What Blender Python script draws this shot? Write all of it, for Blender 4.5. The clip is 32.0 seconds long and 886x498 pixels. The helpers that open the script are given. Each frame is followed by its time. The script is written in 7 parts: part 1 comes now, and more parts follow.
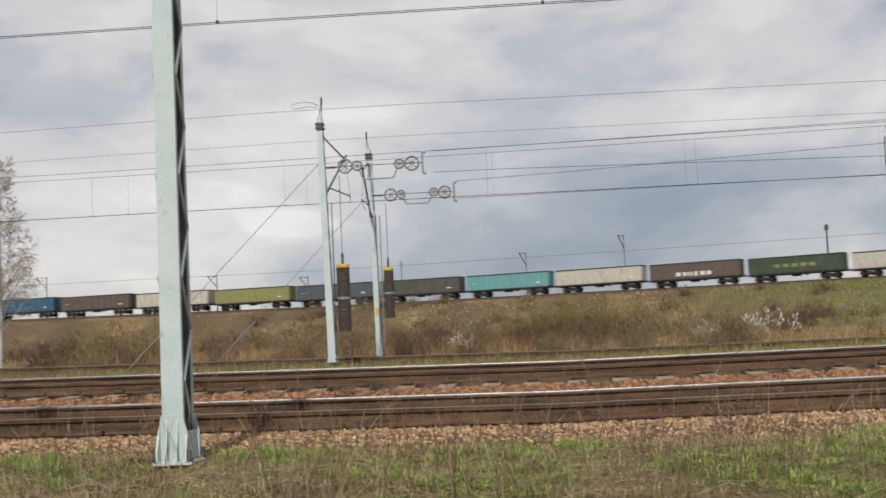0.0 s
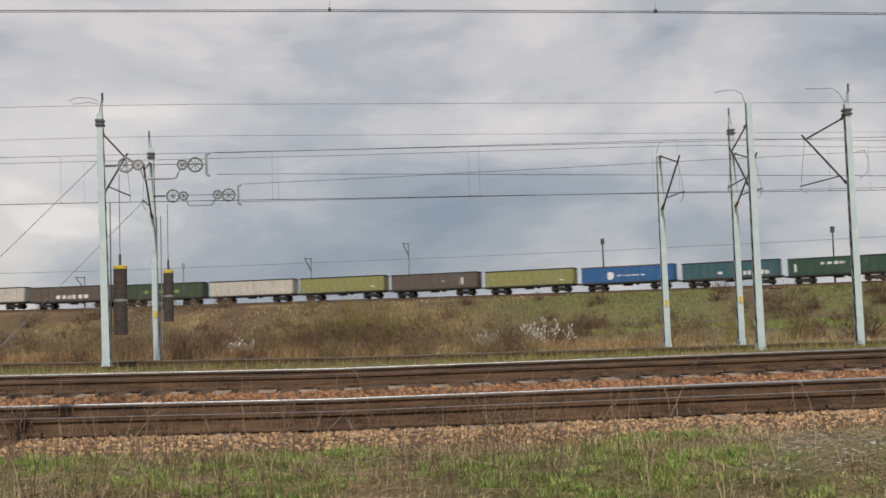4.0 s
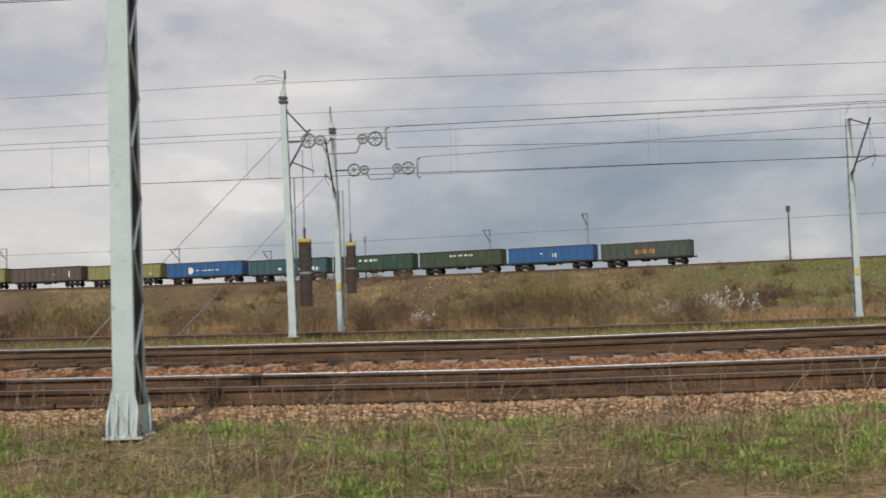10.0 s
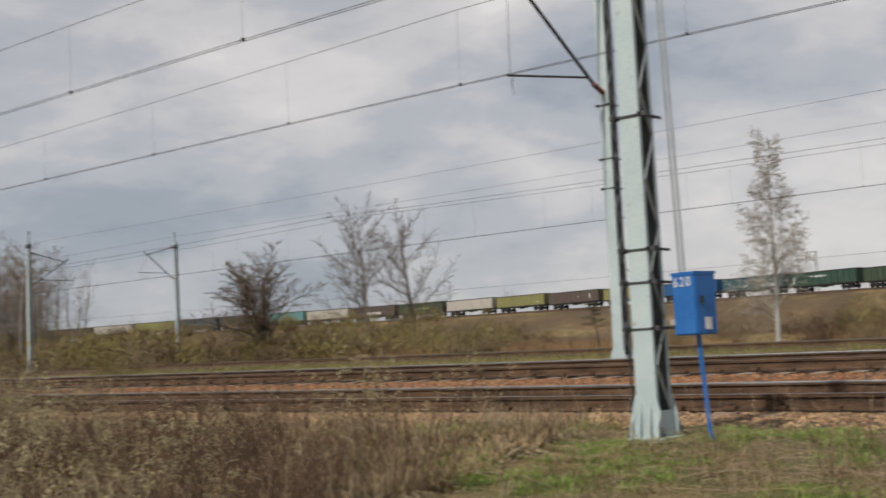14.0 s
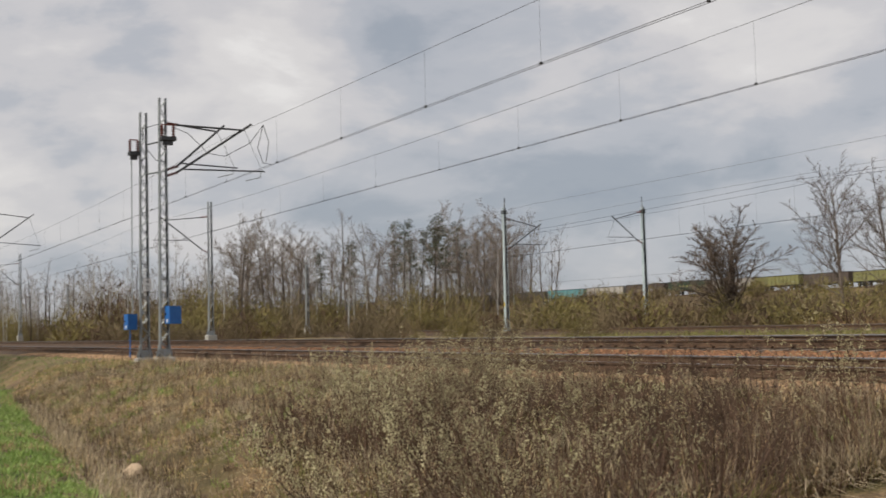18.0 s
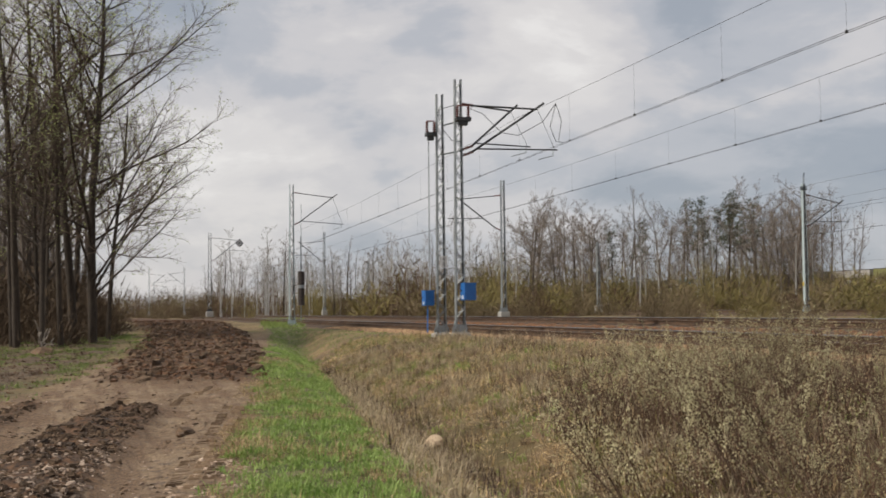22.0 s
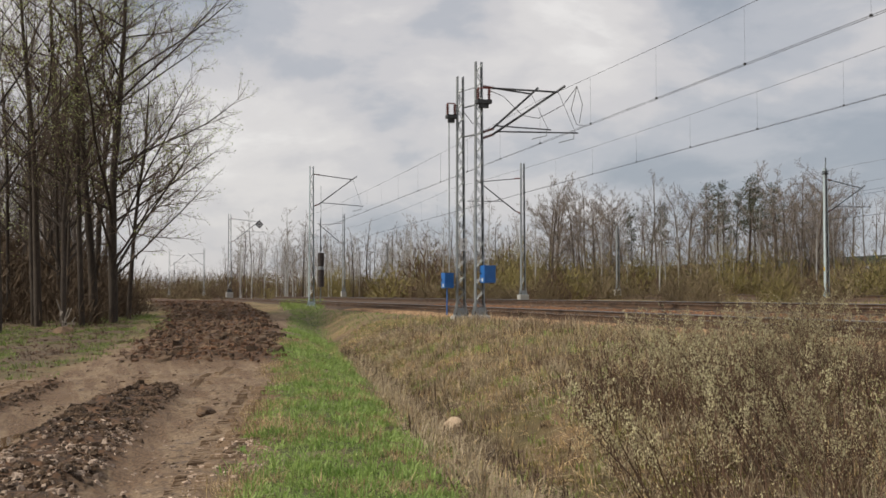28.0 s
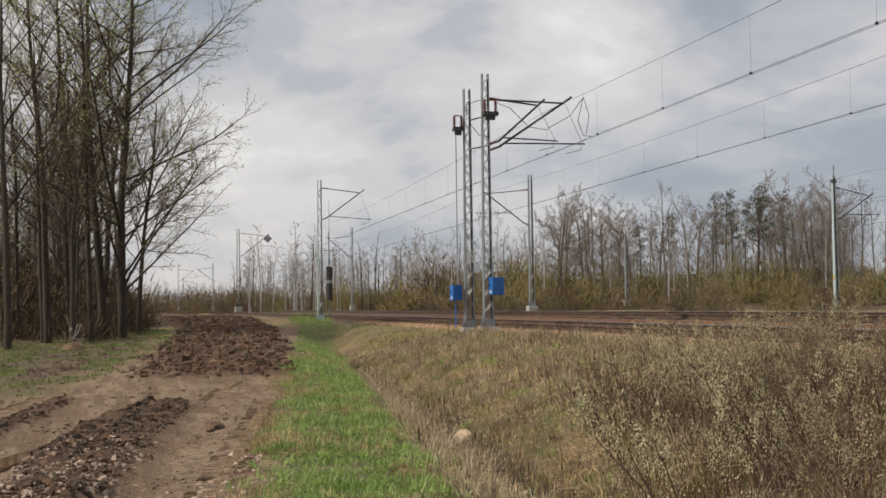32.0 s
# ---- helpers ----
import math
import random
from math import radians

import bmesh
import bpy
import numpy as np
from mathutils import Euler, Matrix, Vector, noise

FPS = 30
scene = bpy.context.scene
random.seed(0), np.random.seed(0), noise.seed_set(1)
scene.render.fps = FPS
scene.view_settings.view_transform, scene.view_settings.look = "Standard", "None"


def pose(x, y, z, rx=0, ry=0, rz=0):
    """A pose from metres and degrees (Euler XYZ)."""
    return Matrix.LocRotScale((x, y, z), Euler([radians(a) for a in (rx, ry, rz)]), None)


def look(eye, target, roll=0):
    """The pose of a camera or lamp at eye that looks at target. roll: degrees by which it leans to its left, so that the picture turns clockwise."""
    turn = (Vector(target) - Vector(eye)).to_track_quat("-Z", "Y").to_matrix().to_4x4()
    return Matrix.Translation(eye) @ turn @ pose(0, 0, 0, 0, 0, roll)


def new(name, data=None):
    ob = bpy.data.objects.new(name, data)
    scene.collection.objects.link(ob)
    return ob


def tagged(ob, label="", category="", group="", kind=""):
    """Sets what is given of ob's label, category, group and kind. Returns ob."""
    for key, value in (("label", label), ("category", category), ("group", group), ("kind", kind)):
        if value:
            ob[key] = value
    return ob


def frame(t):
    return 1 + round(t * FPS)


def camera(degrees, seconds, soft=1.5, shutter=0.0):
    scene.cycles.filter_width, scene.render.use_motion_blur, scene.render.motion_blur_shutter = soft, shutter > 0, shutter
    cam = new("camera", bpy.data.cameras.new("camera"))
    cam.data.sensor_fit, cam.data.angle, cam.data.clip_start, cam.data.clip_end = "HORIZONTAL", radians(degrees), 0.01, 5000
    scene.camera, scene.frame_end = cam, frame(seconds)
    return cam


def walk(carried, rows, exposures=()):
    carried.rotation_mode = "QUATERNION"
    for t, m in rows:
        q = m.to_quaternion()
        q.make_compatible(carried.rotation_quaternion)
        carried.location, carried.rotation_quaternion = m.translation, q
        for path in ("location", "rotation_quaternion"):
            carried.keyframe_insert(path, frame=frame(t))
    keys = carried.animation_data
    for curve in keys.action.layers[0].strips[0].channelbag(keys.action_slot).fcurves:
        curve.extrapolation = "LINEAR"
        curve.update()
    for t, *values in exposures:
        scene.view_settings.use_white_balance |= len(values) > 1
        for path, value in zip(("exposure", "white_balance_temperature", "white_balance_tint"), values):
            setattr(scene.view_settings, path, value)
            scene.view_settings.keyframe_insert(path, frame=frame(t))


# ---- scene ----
cam = camera(38.52, 32.0, soft=1.6, shutter=0.5)
PATH = [
    (0.0, pose(0.117, -0.001, 1.137, 94.642, 2.620, 5.658)),
    (0.5, pose(0.142, -0.010, 1.143, 94.550, 2.625, 3.987)),
    (1.0, pose(0.164, -0.007, 1.141, 94.372, 2.502, 2.586)),
    (1.5, pose(0.165, 0.004, 1.143, 94.327, 2.351, 1.348)),
    (2.0, pose(0.177, 0.006, 1.141, 94.252, 2.053, 0.044)),
    (2.5, pose(0.190, -0.003, 1.145, 94.196, 1.779, -1.346)),
    (3.0, pose(0.188, -0.007, 1.149, 94.204, 1.599, -2.841)),
    (3.5, pose(0.196, -0.017, 1.152, 94.333, 1.709, -3.621)),
    (5.5, pose(0.214, -0.033, 1.152, 94.963, 1.860, -4.692)),
    (6.0, pose(0.213, -0.025, 1.148, 94.905, 1.765, -4.726)),
    (6.5, pose(0.209, -0.016, 1.149, 94.845, 1.690, -4.863)),
    (7.0, pose(0.216, -0.007, 1.147, 94.825, 1.797, -4.801)),
    (7.5, pose(0.213, 0.006, 1.148, 94.829, 1.783, -4.480)),
    (8.0, pose(0.214, 0.013, 1.147, 94.780, 1.919, -3.570)),
    (8.5, pose(0.216, 0.017, 1.137, 94.552, 2.024, -1.791)),
    (9.0, pose(0.222, 0.031, 1.137, 94.214, 2.070, -0.148)),
    (9.5, pose(0.215, 0.043, 1.139, 93.626, 1.744, 1.928)),
    (10.0, pose(0.188, 0.046, 1.141, 93.501, 1.986, 4.006)),
    (10.5, pose(0.145, 0.050, 1.145, 93.450, 2.284, 6.375)),
    (11.0, pose(0.091, 0.035, 1.145, 93.743, 2.618, 9.548)),
    (11.5, pose(0.014, 0.016, 1.148, 93.926, 3.066, 13.129)),
    (12.0, pose(-0.053, 0.018, 1.148, 94.107, 3.331, 17.108)),
    (12.5, pose(-0.113, 0.020, 1.144, 94.687, 3.117, 20.457)),
    (13.0, pose(-0.137, 0.043, 1.152, 94.661, 3.182, 28.204)),
    (13.5, pose(-0.132, 0.066, 1.161, 94.786, 2.630, 33.801)),
    (14.0, pose(-0.129, 0.071, 1.155, 95.086, 2.864, 39.481)),
    (14.5, pose(-0.145, 0.072, 1.156, 95.103, 2.649, 43.251)),
    (15.0, pose(-0.165, 0.071, 1.154, 95.327, 2.619, 46.330)),
    (15.5, pose(-0.182, 0.068, 1.165, 95.255, 2.405, 49.416)),
    (17.5, pose(-0.106, 0.067, 1.152, 94.443, 1.661, 58.305)),
    (18.0, pose(-0.097, 0.062, 1.155, 94.254, 1.440, 60.325)),
    (18.5, pose(-0.093, 0.046, 1.159, 94.071, 1.421, 62.368)),
    (19.0, pose(-0.091, 0.036, 1.159, 93.955, 1.156, 64.740)),
    (19.5, pose(-0.098, 0.035, 1.154, 94.013, 0.736, 66.316)),
    (20.0, pose(-0.102, 0.033, 1.156, 93.801, 0.501, 67.927)),
    (20.5, pose(-0.100, 0.026, 1.160, 93.663, 0.405, 68.940)),
    (21.0, pose(-0.098, 0.007, 1.152, 93.641, 0.080, 70.290)),
    (21.5, pose(-0.099, -0.002, 1.151, 93.620, 0.096, 71.734)),
    (22.0, pose(-0.099, -0.010, 1.153, 93.485, 0.580, 73.363)),
    (22.5, pose(-0.104, -0.013, 1.152, 93.127, 0.600, 74.518)),
    (23.0, pose(-0.108, -0.011, 1.154, 92.914, 0.779, 74.732)),
    (23.5, pose(-0.106, -0.010, 1.150, 92.839, 0.763, 74.905)),
    (24.0, pose(-0.108, -0.007, 1.151, 92.745, 0.616, 74.895)),
    (24.5, pose(-0.109, -0.011, 1.149, 92.632, 0.442, 74.940)),
    (25.0, pose(-0.108, -0.019, 1.146, 92.496, 0.295, 74.706)),
    (25.5, pose(-0.103, -0.025, 1.150, 92.341, -0.047, 74.461)),
    (27.5, pose(-0.095, -0.027, 1.153, 92.639, 0.310, 74.270)),
    (28.0, pose(-0.092, -0.032, 1.152, 92.701, 0.136, 74.207)),
    (28.5, pose(-0.088, -0.040, 1.153, 92.813, 0.194, 74.210)),
    (29.0, pose(-0.085, -0.026, 1.150, 92.787, 0.340, 74.207)),
    (29.5, pose(-0.086, -0.024, 1.154, 92.732, 0.607, 74.285)),
    (30.0, pose(-0.091, -0.028, 1.155, 92.837, 0.641, 74.346)),
    (30.5, pose(-0.091, -0.025, 1.149, 92.985, 0.332, 74.399)),
    (31.0, pose(-0.093, -0.035, 1.154, 93.072, 0.423, 74.463)),
    (31.5, pose(-0.095, -0.028, 1.160, 93.136, 0.570, 74.545)),
    (32.0, pose(-0.092, -0.021, 1.157, 93.256, 0.729, 74.619)),
]
walk(cam, PATH, [(0.0, 0.09), (0.7, 0.05), (1.6, -0.01), (3.0, -0.06), (15.0, -0.06), (18.0, 0.01), (20.5, 0.04), (32.0, 0.05)])

# world: thin overcast over a bright sky, sun high behind the camera
SUN_AZ, SUN_EL = radians(183), radians(46)
world = bpy.data.worlds.new("sky")
scene.world = world
world.use_nodes = True
wt = world.node_tree
wt.nodes.clear()


def wn(kind, **kw):
    n = wt.nodes.new(kind)
    for k, v in kw.items():
        if isinstance(v, (int, float, tuple)) and k in n.inputs:
            n.inputs[k].default_value = v
    return n


def wmath(op, a, b=None):
    n = wt.nodes.new("ShaderNodeMath")
    n.operation = op
    for i, v in enumerate((a, b)):
        if v is None:
            continue
        if isinstance(v, (int, float)):
            n.inputs[i].default_value = v
        else:
            wt.links.new(v, n.inputs[i])
    return n.outputs[0]


coord = wn("ShaderNodeTexCoord")
sep = wn("ShaderNodeSeparateXYZ")
wt.links.new(coord.outputs["Generated"], sep.inputs[0])
comb = wn("ShaderNodeCombineXYZ")
wt.links.new(sep.outputs["X"], comb.inputs[0])
wt.links.new(sep.outputs["Y"], comb.inputs[1])
wt.links.new(wmath("MULTIPLY", sep.outputs["Z"], 2.3), comb.inputs[2])
big = wn("ShaderNodeTexNoise", Scale=2.6, Detail=9.0, Roughness=0.5, Distortion=0.35)
wt.links.new(comb.outputs[0], big.inputs["Vector"])
fine = wn("ShaderNodeTexNoise", Scale=7.5, Detail=8.0, Roughness=0.55, Distortion=0.2)
wt.links.new(comb.outputs[0], fine.inputs["Vector"])
mixed = wmath("ADD", wmath("MULTIPLY", big.outputs["Fac"], 0.66), wmath("MULTIPLY", fine.outputs["Fac"], 0.34))
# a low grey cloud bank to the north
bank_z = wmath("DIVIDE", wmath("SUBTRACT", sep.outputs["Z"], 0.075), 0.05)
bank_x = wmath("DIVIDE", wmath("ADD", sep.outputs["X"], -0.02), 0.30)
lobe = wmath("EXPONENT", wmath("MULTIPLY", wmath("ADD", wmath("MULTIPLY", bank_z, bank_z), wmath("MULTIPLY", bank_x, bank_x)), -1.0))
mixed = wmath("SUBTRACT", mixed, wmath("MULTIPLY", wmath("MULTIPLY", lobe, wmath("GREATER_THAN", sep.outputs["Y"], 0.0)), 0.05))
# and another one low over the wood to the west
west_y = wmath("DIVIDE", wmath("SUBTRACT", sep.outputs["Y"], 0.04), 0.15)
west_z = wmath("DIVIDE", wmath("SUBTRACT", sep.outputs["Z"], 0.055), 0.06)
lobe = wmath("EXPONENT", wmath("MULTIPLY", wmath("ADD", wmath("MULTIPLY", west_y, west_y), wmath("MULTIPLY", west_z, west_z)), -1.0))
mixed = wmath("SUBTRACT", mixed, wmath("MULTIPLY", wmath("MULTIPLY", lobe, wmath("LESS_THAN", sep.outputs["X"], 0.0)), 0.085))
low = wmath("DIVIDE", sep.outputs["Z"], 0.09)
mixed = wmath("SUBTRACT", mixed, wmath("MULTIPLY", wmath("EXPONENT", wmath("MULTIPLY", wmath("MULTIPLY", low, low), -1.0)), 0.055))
# heaped clouds standing over the northern horizon: azimuth, elevation, half widths, strength
north = wmath("MAXIMUM", sep.outputs["Y"], 0.05)
cloud_u, cloud_v = wmath("DIVIDE", sep.outputs["X"], north), wmath("DIVIDE", sep.outputs["Z"], north)
edge_n = wn("ShaderNodeTexNoise", Scale=11.0, Detail=7.0, Roughness=0.6, Distortion=0.4)
wt.links.new(comb.outputs[0], edge_n.inputs["Vector"])
for c_az, c_el, w_az, w_el, power in ((-12.6, 6.0, 2.2, 0.8, 0.075), (6.5, 10.2, 6.0, 1.5, 0.05), (14.8, 8.6, 4.5, 1.0, 0.04), (-8.5, 12.8, 6.0, 2.4, 0.035), (5.0, 6.6, 11.0, 2.0, -0.015)):
    du = wmath("DIVIDE", wmath("SUBTRACT", cloud_u, math.tan(radians(c_az))), math.tan(radians(w_az)))
    dv = wmath("DIVIDE", wmath("SUBTRACT", cloud_v, math.tan(radians(c_el)) / math.cos(radians(c_az))), math.tan(radians(w_el)))
    body = wmath("EXPONENT", wmath("MULTIPLY", wmath("ADD", wmath("MULTIPLY", du, du), wmath("MULTIPLY", dv, dv)), -0.7))
    body = wmath("ADD", body, wmath("MULTIPLY", wmath("SUBTRACT", edge_n.outputs["Fac"], 0.5), 1.5))
    rim = wt.nodes.new("ShaderNodeMapRange")
    rim.interpolation_type = "SMOOTHSTEP"
    rim.inputs[1].default_value, rim.inputs[2].default_value = 0.30, 0.85
    wt.links.new(body, rim.inputs[0])
    mixed = wmath("ADD", mixed, wmath("MULTIPLY", rim.outputs[0], power))
ramp = wt.nodes.new("ShaderNodeValToRGB")
ramp.color_ramp.interpolation = "EASE"
els = ramp.color_ramp.elements
els[0].position, els[0].color = 0.29, (0.27, 0.31, 0.38, 1)
els[1].position, els[1].color = 0.61, (0.84, 0.81, 0.785, 1)
for pos, col in ((0.385, (0.365, 0.395, 0.445, 1)), (0.455, (0.495, 0.505, 0.54, 1)), (0.51, (0.635, 0.615, 0.62, 1)), (0.565, (0.735, 0.705, 0.69, 1))):
    els.new(pos).color = col
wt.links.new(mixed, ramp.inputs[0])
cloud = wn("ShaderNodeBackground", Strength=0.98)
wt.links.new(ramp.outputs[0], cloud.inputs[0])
sky = wt.nodes.new("ShaderNodeTexSky")
sky.sky_type, sky.sun_disc, sky.sun_elevation, sky.sun_rotation = "NISHITA", False, SUN_EL, SUN_AZ
blue = wn("ShaderNodeBackground", Strength=0.1)
wt.links.new(sky.outputs[0], blue.inputs[0])
mixsky = wn("ShaderNodeMixShader", Fac=0.9)
wt.links.new(blue.outputs[0], mixsky.inputs[1])
wt.links.new(cloud.outputs[0], mixsky.inputs[2])
wout = wn("ShaderNodeOutputWorld")
wt.links.new(mixsky.outputs[0], wout.inputs[0])

sun = new("sun", bpy.data.lights.new("sun", "SUN"))
sun.data.energy, sun.data.angle, sun.data.color = 3.85, radians(2), (1.0, 0.92, 0.80)
sun.matrix_world = look((0, 0, 0), (-math.sin(SUN_AZ) * math.cos(SUN_EL), -math.cos(SUN_AZ) * math.cos(SUN_EL), -math.sin(SUN_EL)))
scene.view_settings.exposure = 0.0

# materials
def mat(name, c1, c2, scale=6.0, rough=0.8, metal=0.0, bump=0.15, fine=60.0, spread=0.5, stretch=(1, 1, 1), rnd=0.0, stain=None, leaf=0.0):
    """Two colours mixed by noise at two scales, with bump; rnd varies the value from object to object, stain adds a third colour in patches."""
    c1, c2 = tuple(0.74 * v for v in c1), tuple(0.74 * v for v in c2)
    m = bpy.data.materials.new(name)
    m.use_nodes = True
    t = m.node_tree
    b = t.nodes["Principled BSDF"]
    b.inputs["Roughness"].default_value, b.inputs["Metallic"].default_value = rough, metal
    co = t.nodes.new("ShaderNodeTexCoord")
    mp = t.nodes.new("ShaderNodeMapping")
    mp.inputs["Scale"].default_value = stretch
    t.links.new(co.outputs["Object"], mp.inputs[0])
    n1, n2 = t.nodes.new("ShaderNodeTexNoise"), t.nodes.new("ShaderNodeTexNoise")
    for n, s in ((n1, scale), (n2, fine)):
        n.inputs["Scale"].default_value, n.inputs["Detail"].default_value = s, 4.0
        t.links.new(mp.outputs[0], n.inputs["Vector"])
    add = t.nodes.new("ShaderNodeMath")
    add.operation = "MULTIPLY_ADD"
    add.inputs[1].default_value = 0.5
    half = t.nodes.new("ShaderNodeMath")
    half.operation = "MULTIPLY"
    half.inputs[1].default_value = 0.5
    t.links.new(n1.outputs["Fac"], half.inputs[0])
    t.links.new(n2.outputs["Fac"], add.inputs[0])
    t.links.new(half.outputs[0], add.inputs[2])
    rp = t.nodes.new("ShaderNodeValToRGB")
    rp.color_ramp.elements[0].position, rp.color_ramp.elements[1].position = 0.5 - 0.22 * spread, 0.5 + 0.22 * spread
    rp.color_ramp.elements[0].color, rp.color_ramp.elements[1].color = (*c1, 1), (*c2, 1)
    t.links.new(add.outputs[0], rp.inputs[0])
    col = rp.outputs[0]
    if stain:
        n3 = t.nodes.new("ShaderNodeTexNoise")
        n3.inputs["Scale"].default_value, n3.inputs["Detail"].default_value = stain[1], 6.0
        t.links.new(mp.outputs[0], n3.inputs["Vector"])
        sr = t.nodes.new("ShaderNodeMapRange")
        sr.inputs[1].default_value, sr.inputs[2].default_value = stain[2], stain[2] + 0.08
        t.links.new(n3.outputs["Fac"], sr.inputs[0])
        mx = t.nodes.new("ShaderNodeMixRGB")
        mx.inputs[2].default_value = (*stain[0], 1)
        t.links.new(sr.outputs[0], mx.inputs[0])
        t.links.new(col, mx.inputs[1])
        col = mx.outputs[0]
    if rnd:
        info = t.nodes.new("ShaderNodeObjectInfo")
        geo = t.nodes.new("ShaderNodeNewGeometry")
        sm = t.nodes.new("ShaderNodeMath")
        sm.operation = "ADD"
        t.links.new(info.outputs["Random"], sm.inputs[0])
        t.links.new(geo.outputs["Random Per Island"], sm.inputs[1])
        mr = t.nodes.new("ShaderNodeMapRange")
        mr.inputs[2].default_value = 2.0
        mr.inputs[3].default_value, mr.inputs[4].default_value = 1 - rnd, 1 + rnd
        t.links.new(sm.outputs[0], mr.inputs[0])
        hsv = t.nodes.new("ShaderNodeHueSaturation")
        t.links.new(mr.outputs[0], hsv.inputs["Value"])
        t.links.new(col, hsv.inputs["Color"])
        col = hsv.outputs[0]
    t.links.new(col, b.inputs["Base Color"])
    if leaf:
        tr = t.nodes.new("ShaderNodeBsdfTranslucent")
        t.links.new(col, tr.inputs["Color"])
        mx2 = t.nodes.new("ShaderNodeMixShader")
        mx2.inputs[0].default_value = leaf
        t.links.new(b.outputs[0], mx2.inputs[1])
        t.links.new(tr.outputs[0], mx2.inputs[2])
        t.links.new(mx2.outputs[0], t.nodes["Material Output"].inputs["Surface"])
    if bump:
        bp = t.nodes.new("ShaderNodeBump")
        bp.inputs["Strength"].default_value, bp.inputs["Distance"].default_value = bump, 0.02
        t.links.new(n2.outputs["Fac"], bp.inputs["Height"])
        t.links.new(bp.outputs[0], b.inputs["Normal"])
    return m


M_RAILTOP = mat("worn_steel", (0.24, 0.25, 0.27), (0.38, 0.39, 0.41), 3, 0.5, 0.9, 0.05)
M_DULLRAIL = mat("dull_worn_steel", (0.10, 0.085, 0.075), (0.19, 0.17, 0.155), 3, 0.7, 0.5, 0.05)
M_RUST = mat("rusty_steel", (0.03, 0.0165, 0.009), (0.175, 0.10, 0.056), 4, 0.85, 0.1, 0.3, stretch=(0.4, 3, 3))
M_SLEEPER = mat("old_concrete", (0.20, 0.15, 0.115), (0.38, 0.30, 0.235), 5, 0.9, 0, 0.3)
M_BALLAST = mat("ballast_stone", (0.12, 0.05, 0.023), (0.46, 0.23, 0.11), 9, 0.95, 0, 0.4, spread=0.35, rnd=0.55)
M_BALLAST2 = mat("pale_ballast_stone", (0.19, 0.105, 0.05), (0.54, 0.36, 0.205), 9, 0.95, 0, 0.4, spread=0.35, rnd=0.55)
M_BED = mat("ballast_bed", (0.036, 0.02, 0.011), (0.14, 0.082, 0.045), 14, 0.95, 0, 0.8, fine=45)
M_MAST = mat("galvanised_paint", (0.47, 0.585, 0.62), (0.59, 0.69, 0.72), 3, 0.55, 0.0, 0.08, stain=((0.30, 0.33, 0.33), 9.0, 0.64))
# steel darkened to stand for the shade inside the mast channels
M_INNER = mat("shade_dark_inner_steel", (0.07, 0.08, 0.085), (0.16, 0.175, 0.18), 5, 0.85, 0.1, 0.1)
M_GALV = mat("galvanised_steel", (0.30, 0.33, 0.345), (0.43, 0.46, 0.475), 5, 0.45, 0.4, 0.1)
M_DARKSTEEL = mat("dark_weathered_steel", (0.05, 0.055, 0.06), (0.11, 0.115, 0.12), 6, 0.6, 0.3, 0.15)
M_WIRE = mat("copper_wire_weathered", (0.06, 0.06, 0.06), (0.10, 0.10, 0.10), 6, 0.6, 0.3, 0.0)
M_PALEWIRE = mat("aluminium_wire", (0.25, 0.26, 0.28), (0.33, 0.34, 0.36), 6, 0.5, 0.4, 0.0)
M_WEIGHT = mat("cast_weight", (0.045, 0.035, 0.032), (0.095, 0.075, 0.07), 7, 0.85, 0, 0.3)
M_YELLOW = mat("yellow_paint", (0.62, 0.42, 0.03), (0.75, 0.55, 0.06), 8, 0.6, 0, 0.1)
M_BLUEBOX = mat("blue_enamel", (0.02, 0.14, 0.47), (0.035, 0.19, 0.56), 5, 0.35, 0, 0.03)
M_WHITE = mat("white_paint", (0.72, 0.73, 0.74), (0.84, 0.84, 0.84), 8, 0.6, 0, 0.05)
M_REDBROWN = mat("red_brown_insulator", (0.16, 0.045, 0.035), (0.24, 0.08, 0.06), 10, 0.35, 0, 0.05)
M_BLACK = mat("black_paint", (0.02, 0.02, 0.02), (0.04, 0.04, 0.04), 8, 0.6, 0, 0.05)
M_CONC = mat("pale_concrete", (0.42, 0.41, 0.38), (0.56, 0.55, 0.52), 4, 0.9, 0, 0.2)
M_BARK = mat("dark_brown_bark", (0.036, 0.026, 0.019), (0.092, 0.07, 0.052), 5, 0.95, 0, 0.6, stretch=(3, 3, 0.6), rnd=0.25)
M_GREYBARK = mat("grey_bark", (0.11, 0.085, 0.068), (0.24, 0.195, 0.16), 5, 0.95, 0, 0.5, stretch=(3, 3, 0.6), rnd=0.25)
M_BIRCH = mat("birch_bark", (0.42, 0.41, 0.38), (0.66, 0.65, 0.62), 3, 0.85, 0, 0.3, stretch=(1, 1, 5), stain=((0.06, 0.055, 0.05), 3.0, 0.6))
M_TWIG = mat("thin_twigs", (0.11, 0.08, 0.058), (0.22, 0.165, 0.125), 2, 0.95, 0, 0.0, rnd=0.35)
# paler copy of the thin twigs, distance haze put into the colour
M_HAZETWIG = mat("haze_pale_twigs", (0.20, 0.165, 0.135), (0.38, 0.32, 0.27), 2, 0.95, 0, 0.0, rnd=0.35)
M_BUD = mat("young_leaves", (0.44, 0.54, 0.15), (0.72, 0.78, 0.32), 2, 0.8, 0, 0.0, rnd=0.35, leaf=0.5)
M_PINE = mat("pine_needles", (0.05, 0.06, 0.034), (0.115, 0.122, 0.062), 2, 0.9, 0, 0.0, rnd=0.3)
